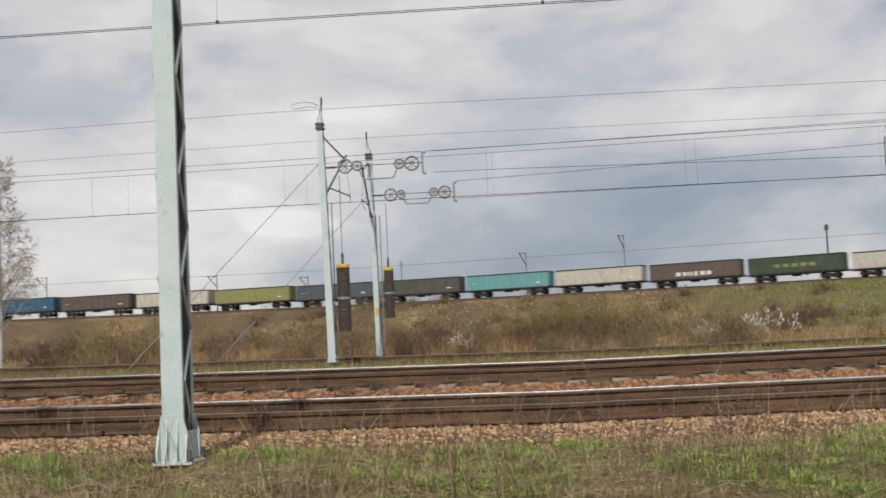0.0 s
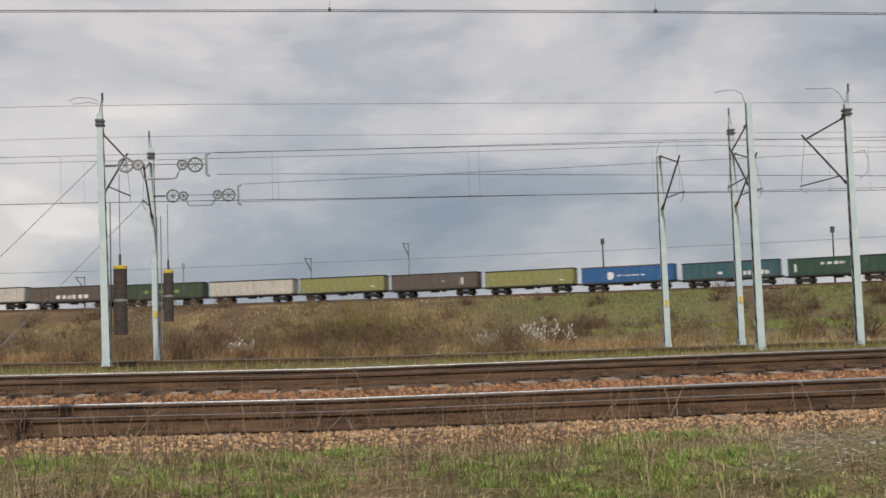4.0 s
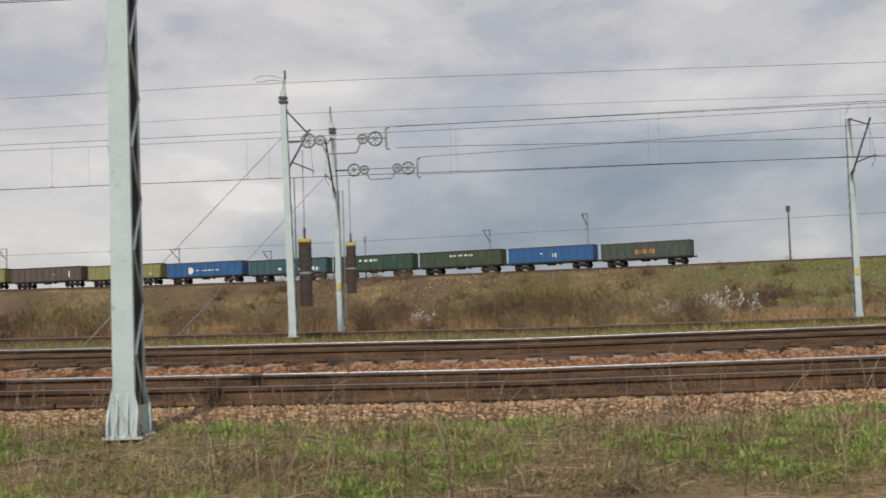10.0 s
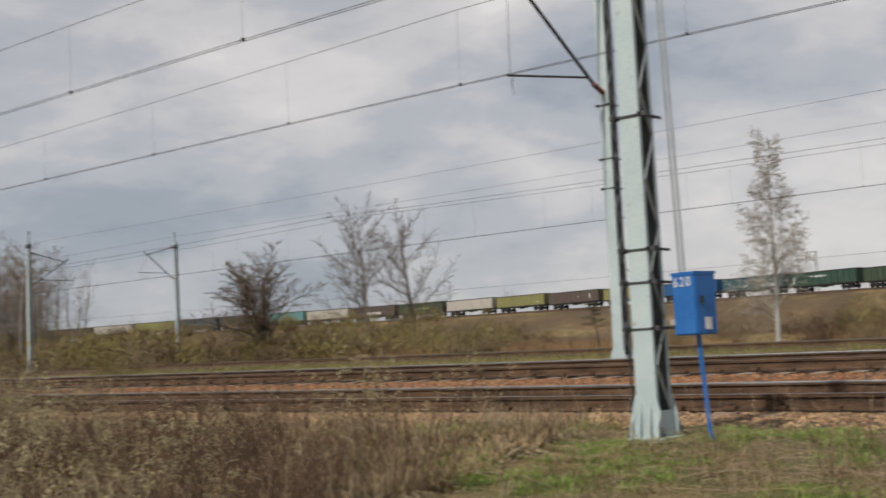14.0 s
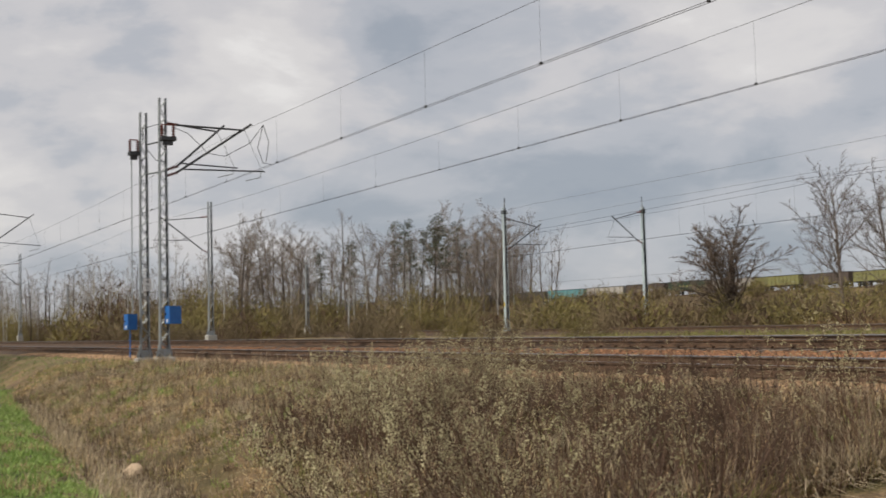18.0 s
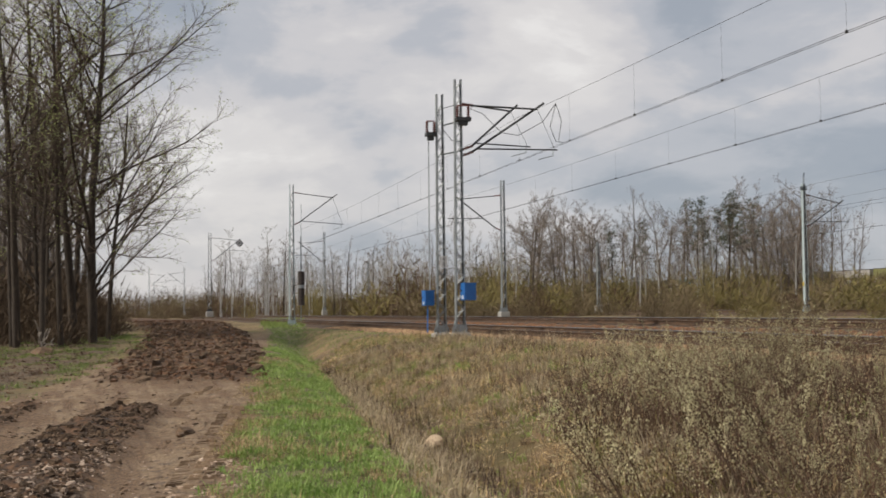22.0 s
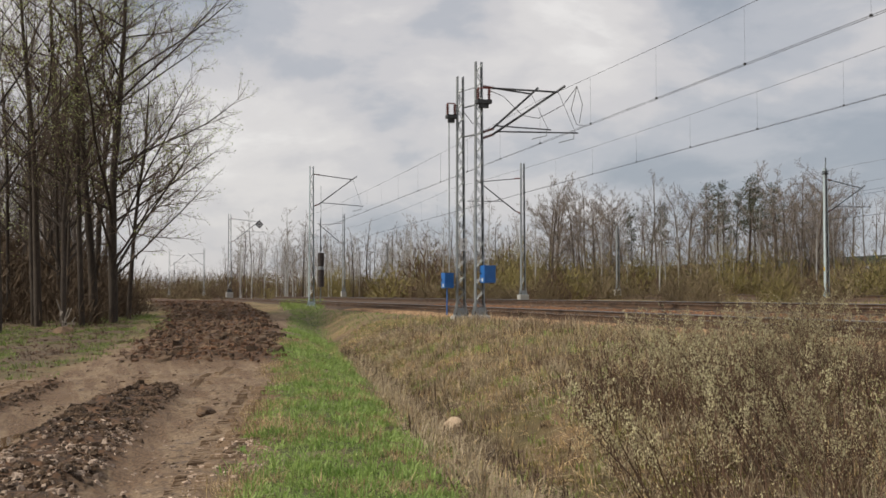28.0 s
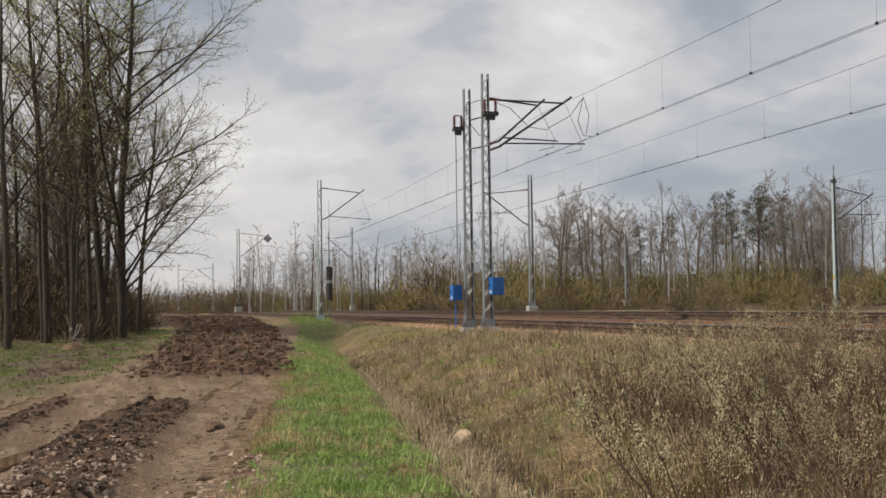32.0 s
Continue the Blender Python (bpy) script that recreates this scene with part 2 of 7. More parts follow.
M_GRASS = mat("spring_grass", (0.15, 0.25, 0.05), (0.46, 0.56, 0.17), 4, 0.7, 0, 0.0, rnd=0.55, leaf=0.4)
M_STRIP = mat("bright_spring_grass", (0.19, 0.33, 0.06), (0.50, 0.64, 0.20), 3, 0.7, 0, 0.0, rnd=0.55, leaf=0.4)
M_LITTER = mat("dead_grass_litter", (0.19, 0.135, 0.08), (0.60, 0.47, 0.29), 3, 0.9, 0, 0.0, rnd=0.5, leaf=0.2)
M_DULLGRASS = mat("olive_grass", (0.17, 0.185, 0.052), (0.44, 0.42, 0.14), 1.0, 0.85, 0, 0.0, rnd=0.45, leaf=0.35)
M_SCRUBSTEM = mat("dark_scrub_stems", (0.075, 0.042, 0.025), (0.2, 0.118, 0.07), 2, 0.95, 0, 0.0, rnd=0.4)
M_REED = mat("dry_reeds", (0.20, 0.125, 0.06), (0.46, 0.30, 0.15), 0.5, 0.9, 0, 0.0, rnd=0.45, leaf=0.2)
M_STRAW = mat("dry_grass", (0.30, 0.205, 0.095), (0.88, 0.68, 0.38), 4, 0.9, 0, 0.0, rnd=0.55, leaf=0.3)
M_STEM = mat("dry_stems", (0.085, 0.05, 0.034), (0.21, 0.135, 0.09), 2, 0.95, 0, 0.0, rnd=0.45)
M_CATKIN = mat("pale_catkins", (0.32, 0.28, 0.14), (0.70, 0.64, 0.39), 3, 0.9, 0, 0.0, rnd=0.35)
M_BLOSSOM = mat("white_blossom", (0.60, 0.60, 0.57), (0.80, 0.80, 0.77), 3, 0.9, 0, 0.0, rnd=0.2)
M_CLOD = mat("dark_soil", (0.05, 0.031, 0.018), (0.25, 0.16, 0.095), 3, 0.95, 0, 0.8, rnd=0.6)
M_REDSOIL = mat("red_brown_soil", (0.036, 0.018, 0.009), (0.19, 0.098, 0.05), 3, 0.95, 0, 0.8, rnd=0.6)
M_GRAVEL = mat("grey_gravel", (0.22, 0.205, 0.185), (0.46, 0.43, 0.39), 6, 0.95, 0, 0.3, rnd=0.4)
M_STONE = mat("pale_field_stone", (0.50, 0.36, 0.23), (0.74, 0.57, 0.40), 4, 0.9, 0, 0.5)
M_REDSTONE = mat("brick_rubble", (0.30, 0.205, 0.14), (0.72, 0.57, 0.45), 4, 0.95, 0, 0.5, rnd=0.4)


# mesh helpers
def mesh_ob(name, verts, faces, material, parent=None, label="", smooth=False):
    me = bpy.data.meshes.new(name)
    me.from_pydata(verts, [], faces)
    me.materials.append(material)
    if smooth:
        me.shade_smooth()
    ob = new(name, me)
    if parent:
        ob.parent = parent
    if label:
        tagged(ob, label)
    return ob


def part(name, bm, material, parent=None, label=""):
    me = bpy.data.meshes.new(name)
    bm.normal_update()
    bm.to_mesh(me)
    bm.free()
    me.materials.append(material)
    ob = new(name, me)
    if parent:
        ob.parent = parent
    if label:
        tagged(ob, label)
    return ob


def share(name, me, parent, m, label=""):
    ob = new(name, me)
    ob.parent = parent
    ob.matrix_basis = m
    if label:
        tagged(ob, label)
    return ob


def empty(name, m=None):
    ob = new(name)
    ob.empty_display_size = 0.2
    if m is not None:
        ob.matrix_basis = m
    return ob


def box(bm, x0, x1, y0, y1, z0, z1, m=None):
    v = [bm.verts.new(((m @ Vector(p)) if m else p)) for p in
         ((x0, y0, z0), (x1, y0, z0), (x1, y1, z0), (x0, y1, z0), (x0, y0, z1), (x1, y0, z1), (x1, y1, z1), (x0, y1, z1))]
    for f in ((0, 3, 2, 1), (4, 5, 6, 7), (0, 1, 5, 4), (1, 2, 6, 5), (2, 3, 7, 6), (3, 0, 4, 7)):
        bm.faces.new([v[i] for i in f])


def tube(bm, a, b, r0, r1=None, n=6, caps=True):
    a, b = Vector(a), Vector(b)
    r1 = r0 if r1 is None else r1
    q = (b - a).to_track_quat("Z", "Y")
    ring = lambda c, r: [bm.verts.new(c + q @ Vector((r * math.cos(2 * math.pi * i / n), r * math.sin(2 * math.pi * i / n), 0))) for i in range(n)]
    u, w = ring(a, r0), ring(b, r1)
    for i in range(n):
        bm.faces.new((u[i], u[(i + 1) % n], w[(i + 1) % n], w[i]))
    if caps:
        bm.faces.new(u[::-1])
        bm.faces.new(w)


def pipe(bm, pts, r, n=5):
    for a, b in zip(pts, pts[1:]):
        tube(bm, a, b, r, n=n)


def lathe(bm, prof, n=12, m=None):
    rings = []
    for r, z in prof:
        rings.append([bm.verts.new((m or Matrix()) @ Vector((r * math.cos(2 * math.pi * i / n), r * math.sin(2 * math.pi * i / n), z))) for i in range(n)])
    for u, w in zip(rings, rings[1:]):
        for i in range(n):
            bm.faces.new((u[i], u[(i + 1) % n], w[(i + 1) % n], w[i]))
    bm.faces.new(rings[0][::-1])
    bm.faces.new(rings[-1])


def curve_tubes(paths, r, n=3):
    """Verts and faces of thin tubes along point lists."""
    V, F = [], []
    for pts in paths:
        pts = [Vector(p) for p in pts]
        base = len(V)
        for i, p in enumerate(pts):
            d = (pts[min(i + 1, len(pts) - 1)] - pts[max(i - 1, 0)]).normalized()
            q = d.to_track_quat("Z", "Y")
            for k in range(n):
                a = 2 * math.pi * k / n
                V.append(p + q @ Vector((r * math.cos(a), r * math.sin(a), 0)))
        for i in range(len(pts) - 1):
            for k in range(n):
                F.append((base + i * n + k, base + i * n + (k + 1) % n, base + (i + 1) * n + (k + 1) % n, base + (i + 1) * n + k))
    return V, F

# the plan: x along the tracks, y across them away from the camera, z up
def bend(x):
    return 0.05 * (math.sqrt((x + 2) ** 2 + 100) - 10)


def bend_far(x):
    return 0.072 * (math.sqrt((x + 2) ** 2 + 100) - 10)


def along(x):
    """Rise of the whole land towards -x; nearly level past the start."""
    return -0.0113 * max(-400, min(0, x)) + 0.004 * max(0, min(20, x))


def wire_rise(x):
    return -0.0113 * max(-400, min(60, x))


def interp(tab, v):
    for (a, fa), (b, fb) in zip(tab, tab[1:]):
        if v <= b:
            k = max(0.0, (v - a) / (b - a))
            return fa + (fb - fa) * k
    return tab[-1][1]


ARC_S, ARC_R = -110.0, 430.0
T_DIR = Vector((math.cos(radians(-10)), math.sin(radians(-10))))
T_P0 = Vector((0.48, 190.23))
END_S, END_R = -40.0, 350.0
ARC_P = T_P0 + T_DIR * ARC_S
ARC_C = ARC_P + ARC_R * Vector((T_DIR.y, -T_DIR.x))
END_P = T_P0 + T_DIR * END_S
END_C = END_P + END_R * Vector((T_DIR.y, -T_DIR.x))


def train_at(s):
    """Place and heading of the far line at s metres along it."""
    z = interp([(-700, 4.5), (-540, 7.6), (-420, 11.0), (-250, 11.8), (-155, 10.7), (-40, 9.15), (0, 8.95), (60, 8.35), (130, 7.7)], s)
    if s > END_S:
        a = (s - END_S) / END_R
        h = Vector((T_DIR.x * math.cos(a) + T_DIR.y * math.sin(a), T_DIR.y * math.cos(a) - T_DIR.x * math.sin(a)))
        p = END_C + END_R * Vector((-h.y, h.x))
        return p.x, p.y, z, math.degrees(math.atan2(h.y, h.x))
    if s >= ARC_S:
        p = T_P0 + T_DIR * s
        return p.x, p.y, z, math.degrees(math.atan2(T_DIR.y, T_DIR.x))
    a = (ARC_S - s) / ARC_R
    h, n = -T_DIR, Vector((T_DIR.y, -T_DIR.x))
    p = ARC_P + ARC_R * (math.sin(a) * h + (1 - math.cos(a)) * n)
    d = -(math.cos(a) * h + math.sin(a) * n)
    return p.x, p.y, z, math.degrees(math.atan2(d.y, d.x))


def train_off(x, y):
    """Distance beyond the far line, and how far along it."""
    q = Vector((x, y))
    s = (q - T_P0).dot(T_DIR)
    if s > END_S:
        r = q - END_C
        a = math.atan2(T_DIR.x, -T_DIR.y) - math.atan2(r.y, r.x)
        return r.length - END_R, END_S + END_R * a
    if s >= ARC_S:
        return (q - T_P0).dot(Vector((-T_DIR.y, T_DIR.x))), s
    r = q - ARC_C
    start = math.atan2(ARC_P.y - ARC_C.y, ARC_P.x - ARC_C.x)
    a = (math.atan2(r.y, r.x) - start) % (2 * math.pi)
    return r.length - ARC_R, ARC_S - ARC_R * (a if a < 4.5 else 0.0)


PROFILE = [(-900, 0), (-60, -0.6), (-6, -0.75), (0, -0.5), (4, -0.31), (7.5, -0.1), (9.2, 0.2), (10.4, 0.31), (11.2, 0.30), (22, 0.62), (24, 0.62), (41, 0.72), (54, 0.78), (75, 1.0), (110, 1.5), (5000, 1.5)]


def smooth(a, b, v):
    k = max(0.0, min(1.0, (v - a) / (b - a)))
    return k * k * (3 - 2 * k)


def ditch_y(x):
    return 2.8 - 0.13 * x


def strip_y(x):
    return 0.2 - 0.165 * x


def gz(x, y):
    """Height of the land."""
    yy = y - bend(x) * smooth(6, 12, y) if y < 40 else y - bend(x)
    z = interp(PROFILE, yy)
    if x < -45 and -30 < yy < 10.4:
        z += max(0.0, 0.36 - z) * smooth(-45, -105, x) * smooth(-30, -12, yy)
    z += along(x)
    if -75 < x < -3 and -4 < y < 16:
        w = smooth(-3, -9, x) * smooth(-75, -50, x)
        z -= 0.62 * w * math.exp(-((y - ditch_y(x)) / 0.9) ** 2)
    if y > 60 or x < -220:
        d, along_s = train_off(x, y)
        if -60 < d and along_s > -700:
            top = train_at(along_s)[2] - 0.5
            low = min(3.0 + along(x), top - 2)
            if d < -22:
                z += (low - z) * smooth(-60, -22, d)
            elif d < -3.4:
                z = low + (top - low) * smooth(-23, -3.0, d)
            elif d < 6:
                z = top
            else:
                z = top + (2.5 - top) * smooth(6, 30, d)
    near = max(0.0, 1 - abs(y - 3) / 60)
    z += near * 0.05 * noise.noise((x * 0.6, y * 0.6, 0)) * (1 if y < 10 or y > 25 else 0.3)
    if x < -5 and y < 12:
        k = soil_mask(x, y)
        if k > 0:
            z += k * (0.09 + 0.10 * smooth(-30, -60, x) + 0.09 * noise.noise((x * 2.6, y * 2.6, 11)) + 0.07 * noise.noise((x * 6.5, y * 6.5, 12)))
        z -= 0.10 * math.exp(-((y - (-0.22 * x - 4.35)) / 0.16) ** 2) * smooth(-26, -20, x)
        z -= 0.05 * math.exp(-((y - (-0.17 * x - 1.75)) / 0.14) ** 2) * smooth(-26, -20, x)
    if y < 4:
        z += 0.05 * noise.noise((x * 1.9, y * 1.9, 3)) + 0.03 * noise.noise((x * 4.5, y * 4.5, 7))
    return z


def soil_mask(x, y):
    """1 on the ploughed-up dark soil."""
    n = noise.noise((x * 0.25, y * 0.5, 5)) + 0.4 * noise.noise((x * 1.3, y * 1.3, 9))
    lo = interp([(-250, 10.0), (-169, 7.5), (-87, 4.8), (-69, 4.4), (-49, 2.4), (-33, 1.0), (-27, 0.5)], x)
    hi = interp([(-250, 26.0), (-101, 12.2), (-62, 8.6), (-41, 6.1), (-33, 5.1), (-26, 3.9)], x)
    far = smooth(-26.6, -28.2, x + 0.8 * n + (4 - y) * 0.9) * smooth(lo - 0.4, lo + 0.4, y + 0.3 * n) * smooth(hi + 0.4, hi - 0.4, y + 0.4 * n)
    lo = interp([(-22.5, 1.2), (-20.8, 0.1), (-15, -0.75), (-8, -1.6)], x)
    hi = interp([(-22.5, 1.6), (-20.5, 1.45), (-17, 0.85), (-13.5, 0.3), (-10.5, -0.1), (-8, -0.6)], x)
    near = smooth(lo - 0.15, lo + 0.15, y + 0.15 * n) * smooth(hi + 0.15, hi - 0.15, y + 0.12 * n) * smooth(-23, -22, x)
    lo, hi = interp([(-25, -0.6), (-19.5, -1.7), (-8, -3.6)], x), interp([(-25, -0.2), (-19.5, -1.05), (-8, -2.3)], x)
    rut = 0.85 * smooth(lo - 0.2, lo + 0.2, y + 0.2 * n) * smooth(hi + 0.12, hi - 0.12, y + 0.15 * n) * smooth(-26, -24, x)
    return max(far, max(near, rut) * smooth(3, -5, x))


def road_mask(x, y):
    n = noise.noise((x * 0.4, y * 0.8, 15)) + 0.4 * noise.noise((x * 1.7, y * 1.9, 35))
    lo, hi = interp([(-60, 5.0), (-44, 1.4), (-30, -0.4), (-20, -3.5), (0, -5)], x), strip_y(x) - 0.62
    return smooth(lo - 0.5, lo + 0.5, y + 0.5 * n) * smooth(hi + 0.22, hi - 0.22, y + 0.25 * n) * smooth(-75, -55, x)


def green_mask(x, y):
    n = noise.noise((x * 0.5, y * 0.9, 25))
    s = max(smooth(0.85, 0.5, abs(y - strip_y(x) + 0.2 * n) / (1 + max(0.0, -x - 45) / 40)), 0.5 * smooth(-24, -34, x) * smooth(interp([(-60, 5.0), (-30, 0.2)], x), interp([(-60, 3.0), (-30, -1.2)], x), y) * smooth(-8, -3, y)) * smooth(-190, -150, x)
    front = smooth(7.5, 8.6, y) * smooth(11.6, 11.0, y - bend(x)) * smooth(-9.5, -7.5, x) * (0.62 + 0.5 * n)
    return max(0, min(1, max(s, front)))


def axis_steps(lo, a, b, hi, step):
    """Fine steps between a and b, growing outward."""
    v = list(np.arange(a, b + 1e-6, step))
    s, p = step, b
    while p < hi:
        s *= 1.16
        p += s
        v.append(p)
    s, p, left = step, a, []
    while p > lo:
        s *= 1.16
        p -= s
        left.append(p)
    return left[::-1] + v


XS = axis_steps(-3000, -38, 12, 3000, 0.25)
YS = axis_steps(-2500, -4, 12, 4000, 0.22)
YS = sorted([y for y in YS if not 12.1 < y < 236] + list(np.arange(12.4, 60, 1.4)) + list(np.arange(60, 236, 4.0)))
XS = sorted([x for x in XS if not -640 < x < -38.1] + list(np.arange(-100, -38.2, 1.2)) + list(np.arange(-640, -100, 9.0)))
verts = [(x, y, gz(x, y)) for y in YS for x in XS]
nx = len(XS)
faces = [(j * nx + i, j * nx + i + 1, (j + 1) * nx + i + 1, (j + 1) * nx + i) for j in range(len(YS) - 1) for i in range(nx - 1)]


def ground_material():
    m = bpy.data.materials.new("land")
    m.use_nodes = True
    t = m.node_tree
    b = t.nodes["Principled BSDF"]
    b.inputs["Roughness"].default_value = 0.95
    co = t.nodes.new("ShaderNodeTexCoord")

    def nz(scale, detail=6.0):
        n = t.nodes.new("ShaderNodeTexNoise")
        n.inputs["Scale"].default_value, n.inputs["Detail"].default_value, n.inputs["Roughness"].default_value = scale, detail, 0.6
        t.links.new(co.outputs["Object"], n.inputs["Vector"])
        return n.outputs["Fac"]

    def ramp(fac, c1, c2, p1=0.4, p2=0.6):
        r = t.nodes.new("ShaderNodeValToRGB")
        r.color_ramp.elements[0].position, r.color_ramp.elements[1].position = p1, p2
        r.color_ramp.elements[0].color, r.color_ramp.elements[1].color = (*c1, 1), (*c2, 1)
        t.links.new(fac, r.inputs[0])
        return r.outputs[0]

    def mix(fac, a, c):
        x = t.nodes.new("ShaderNodeMixRGB")
        t.links.new(fac, x.inputs[0])
        t.links.new(a, x.inputs[1])
        t.links.new(c, x.inputs[2])
        return x.outputs[0]

    def attr(name):
        a = t.nodes.new("ShaderNodeAttribute")
        a.attribute_name = name
        return a.outputs["Fac"]

    yes, no = (1, 1, 1), (0, 0, 0)
    litter = ramp(nz(26, 8), (0.103, 0.0642, 0.031), (0.365, 0.246, 0.118), 0.42, 0.58)
    moss = ramp(nz(19, 8), (0.0628, 0.0605, 0.0171), (0.159, 0.14, 0.0409), 0.42, 0.58)
    dry = mix(ramp(nz(0.6), no, yes, 0.44, 0.56), litter, moss)
    dry = mix(ramp(nz(0.09), no, yes, 0.45, 0.6), dry, ramp(nz(1.1, 8), (0.062, 0.0384, 0.0198), (0.143, 0.093, 0.0465), 0.38, 0.62))
    green = mix(ramp(nz(1.9, 8), no, yes, 0.43, 0.57), ramp(nz(28, 9), (0.03, 0.046, 0.010), (0.115, 0.13, 0.034), 0.44, 0.56), ramp(nz(34, 9), (0.05, 0.036, 0.018), (0.235, 0.18, 0.10), 0.43, 0.57))
    dirt = mix(ramp(nz(1.6, 9), no, yes, 0.40, 0.60), ramp(nz(40, 8), (0.135, 0.09, 0.053), (0.295, 0.215, 0.135), 0.41, 0.59), ramp(nz(18, 8), (0.08, 0.05, 0.028), (0.23, 0.155, 0.092), 0.42, 0.58))
    dirt = mix(ramp(nz(5.5, 9), no, yes, 0.57, 0.62), dirt, ramp(nz(30), (0.0595, 0.0399, 0.0281), (0.128, 0.0892, 0.0638)))
    lane = t.nodes.new("ShaderNodeMapping")
    lane.inputs["Rotation"].default_value, lane.inputs["Scale"].default_value = (0, 0, radians(9.5)), (0.35, 4.5, 1)
    t.links.new(co.outputs["Object"], lane.inputs[0])
    tracks = t.nodes.new("ShaderNodeTexNoise")
    tracks.inputs["Scale"].default_value, tracks.inputs["Detail"].default_value = 1.0, 7.0
    t.links.new(lane.outputs[0], tracks.inputs["Vector"])
    dirt = mix(ramp(tracks.outputs["Fac"], no, yes, 0.45, 0.58), dirt, ramp(nz(34, 8), (0.062, 0.036, 0.019), (0.185, 0.116, 0.066), 0.4, 0.6))
    soil = ramp(nz(11, 8), (0.02, 0.0095, 0.004), (0.12, 0.06, 0.027), 0.4, 0.62)
    c = mix(attr("green"), dry, green)
    c = mix(attr("litter"), c, ramp(nz(6, 9), (0.032, 0.021, 0.012), (0.125, 0.08, 0.042), 0.38, 0.64))
    c = mix(attr("road"), c, dirt)
    c = mix(attr("soil"), c, soil)
    t.links.new(c, b.inputs["Base Color"])
    bp = t.nodes.new("ShaderNodeBump")
    bp.inputs["Strength"].default_value, bp.inputs["Distance"].default_value = 0.9, 0.03
    t.links.new(nz(22, 9), bp.inputs["Height"])
    bp2 = t.nodes.new("ShaderNodeBump")
    bp2.inputs["Strength"].default_value, bp2.inputs["Distance"].default_value = 0.8, 0.12
    t.links.new(nz(3.5, 8), bp2.inputs["Height"])
    t.links.new(bp.outputs[0], bp2.inputs["Normal"])
    t.links.new(bp2.outputs[0], b.inputs["Normal"])
    return m


def litter_mask(x, y):
    """Fallen leaves and dark mould before and inside the wood."""
    n = noise.noise((x * 0.35, y * 0.6, 55)) + 0.5 * noise.noise((x * 1.5, y * 1.8, 56))
    return max(0.0, min(1.0, smooth(-25, -34, x) * smooth(0.6, -1.2, y - interp([(-70, 3.6), (-49, 1.6), (-30, -0.4)], x)) * (0.85 + 0.7 * n)))


def slope_mould(x, y):
    """Brown patches on the embankment slope."""
    if y < 54 or train_off(x, y)[0] > -4:
        return 0.0
    n = noise.noise((x * 0.11, y * 0.06, 91)) + 0.6 * noise.noise((x * 0.35, y * 0.2, 92))
    return max(0.0, min(0.95, 0.45 + 0.9 * n + 0.35 * smooth(10, -20, x)))


def slope_green(x, y):
    if y < 60 or x < -10 or not -60 < train_off(x, y)[0] < -4:
        return 0.0
    return max(0.0, min(1.0, 0.35 * smooth(-10, 10, x) + 0.75 * smooth(12, 34, x) + 0.8 * noise.noise((x * 0.11, y * 0.09, 77))))


ground = mesh_ob("ground", verts, faces, ground_material(), smooth=True)
tagged(ground, "rough land with dry grass, dirt track and ploughed soil", "ground", kind="structure")
for key, fn in (("soil", soil_mask), ("road", road_mask), ("green", green_mask), ("litter", litter_mask)):
    a = ground.data.attributes.new(key, "FLOAT", "POINT")
    a.data.foreach_set("value", [fn(x, y) if -200 < x < 60 and -12 < y < 40 else (slope_green(x, y) if key == "green" else slope_mould(x, y) if key == "litter" else 0.0) for x, y, z in verts])

# railway tracks
RAIL = [(-0.075, -0.172), (0.075, -0.172), (0.075, -0.160), (0.014, -0.142), (0.009, -0.05), (0.034, -0.040), (0.036, -0.004), (-0.036, -0.004), (-0.034, -0.040), (-0.009, -0.05), (-0.014, -0.142), (-0.075, -0.160)]


def sweep(name, prof, line, material, parent, closed=True, label=""):
    """A profile of (across, up) carried along points with a heading."""
    V, F = [], []
    n = len(prof)
    for p, nrm in line:
        for a, u in prof:
            V.append((p[0] + nrm[0] * a, p[1] + nrm[1] * a, p[2] + u))
    for i in range(len(line) - 1):
        for k in range(n if closed else n - 1):
            F.append((i * n + k, i * n + (k + 1) % n, (i + 1) * n + (k + 1) % n, (i + 1) * n + k))
    if closed:
        F += [tuple(range(n))[::-1], tuple(range((len(line) - 1) * n, len(line) * n))]
    return mesh_ob(name, V, F, material, parent, label)


def line_of(y0, z0, off, x0=-560, x1=170, rise=along):
    xs = [x for x in np.arange(x0, -60, 20)] + [x for x in np.arange(-60, 40, 2.5)] + [x for x in np.arange(40, x1 + 1, 20)]
    out = []
    for x in xs:
        s = (off(x + 0.1) - off(x - 0.1)) / 0.2
        k = 1 / math.hypot(1, s)
        out.append(((x, y0 + off(x), z0 + rise(x)), (-s * k, k)))
    return out


def far_rise(x):
    return 0.0135 * max(0, min(500, -x)) - 0.002 * max(0, min(60, x))


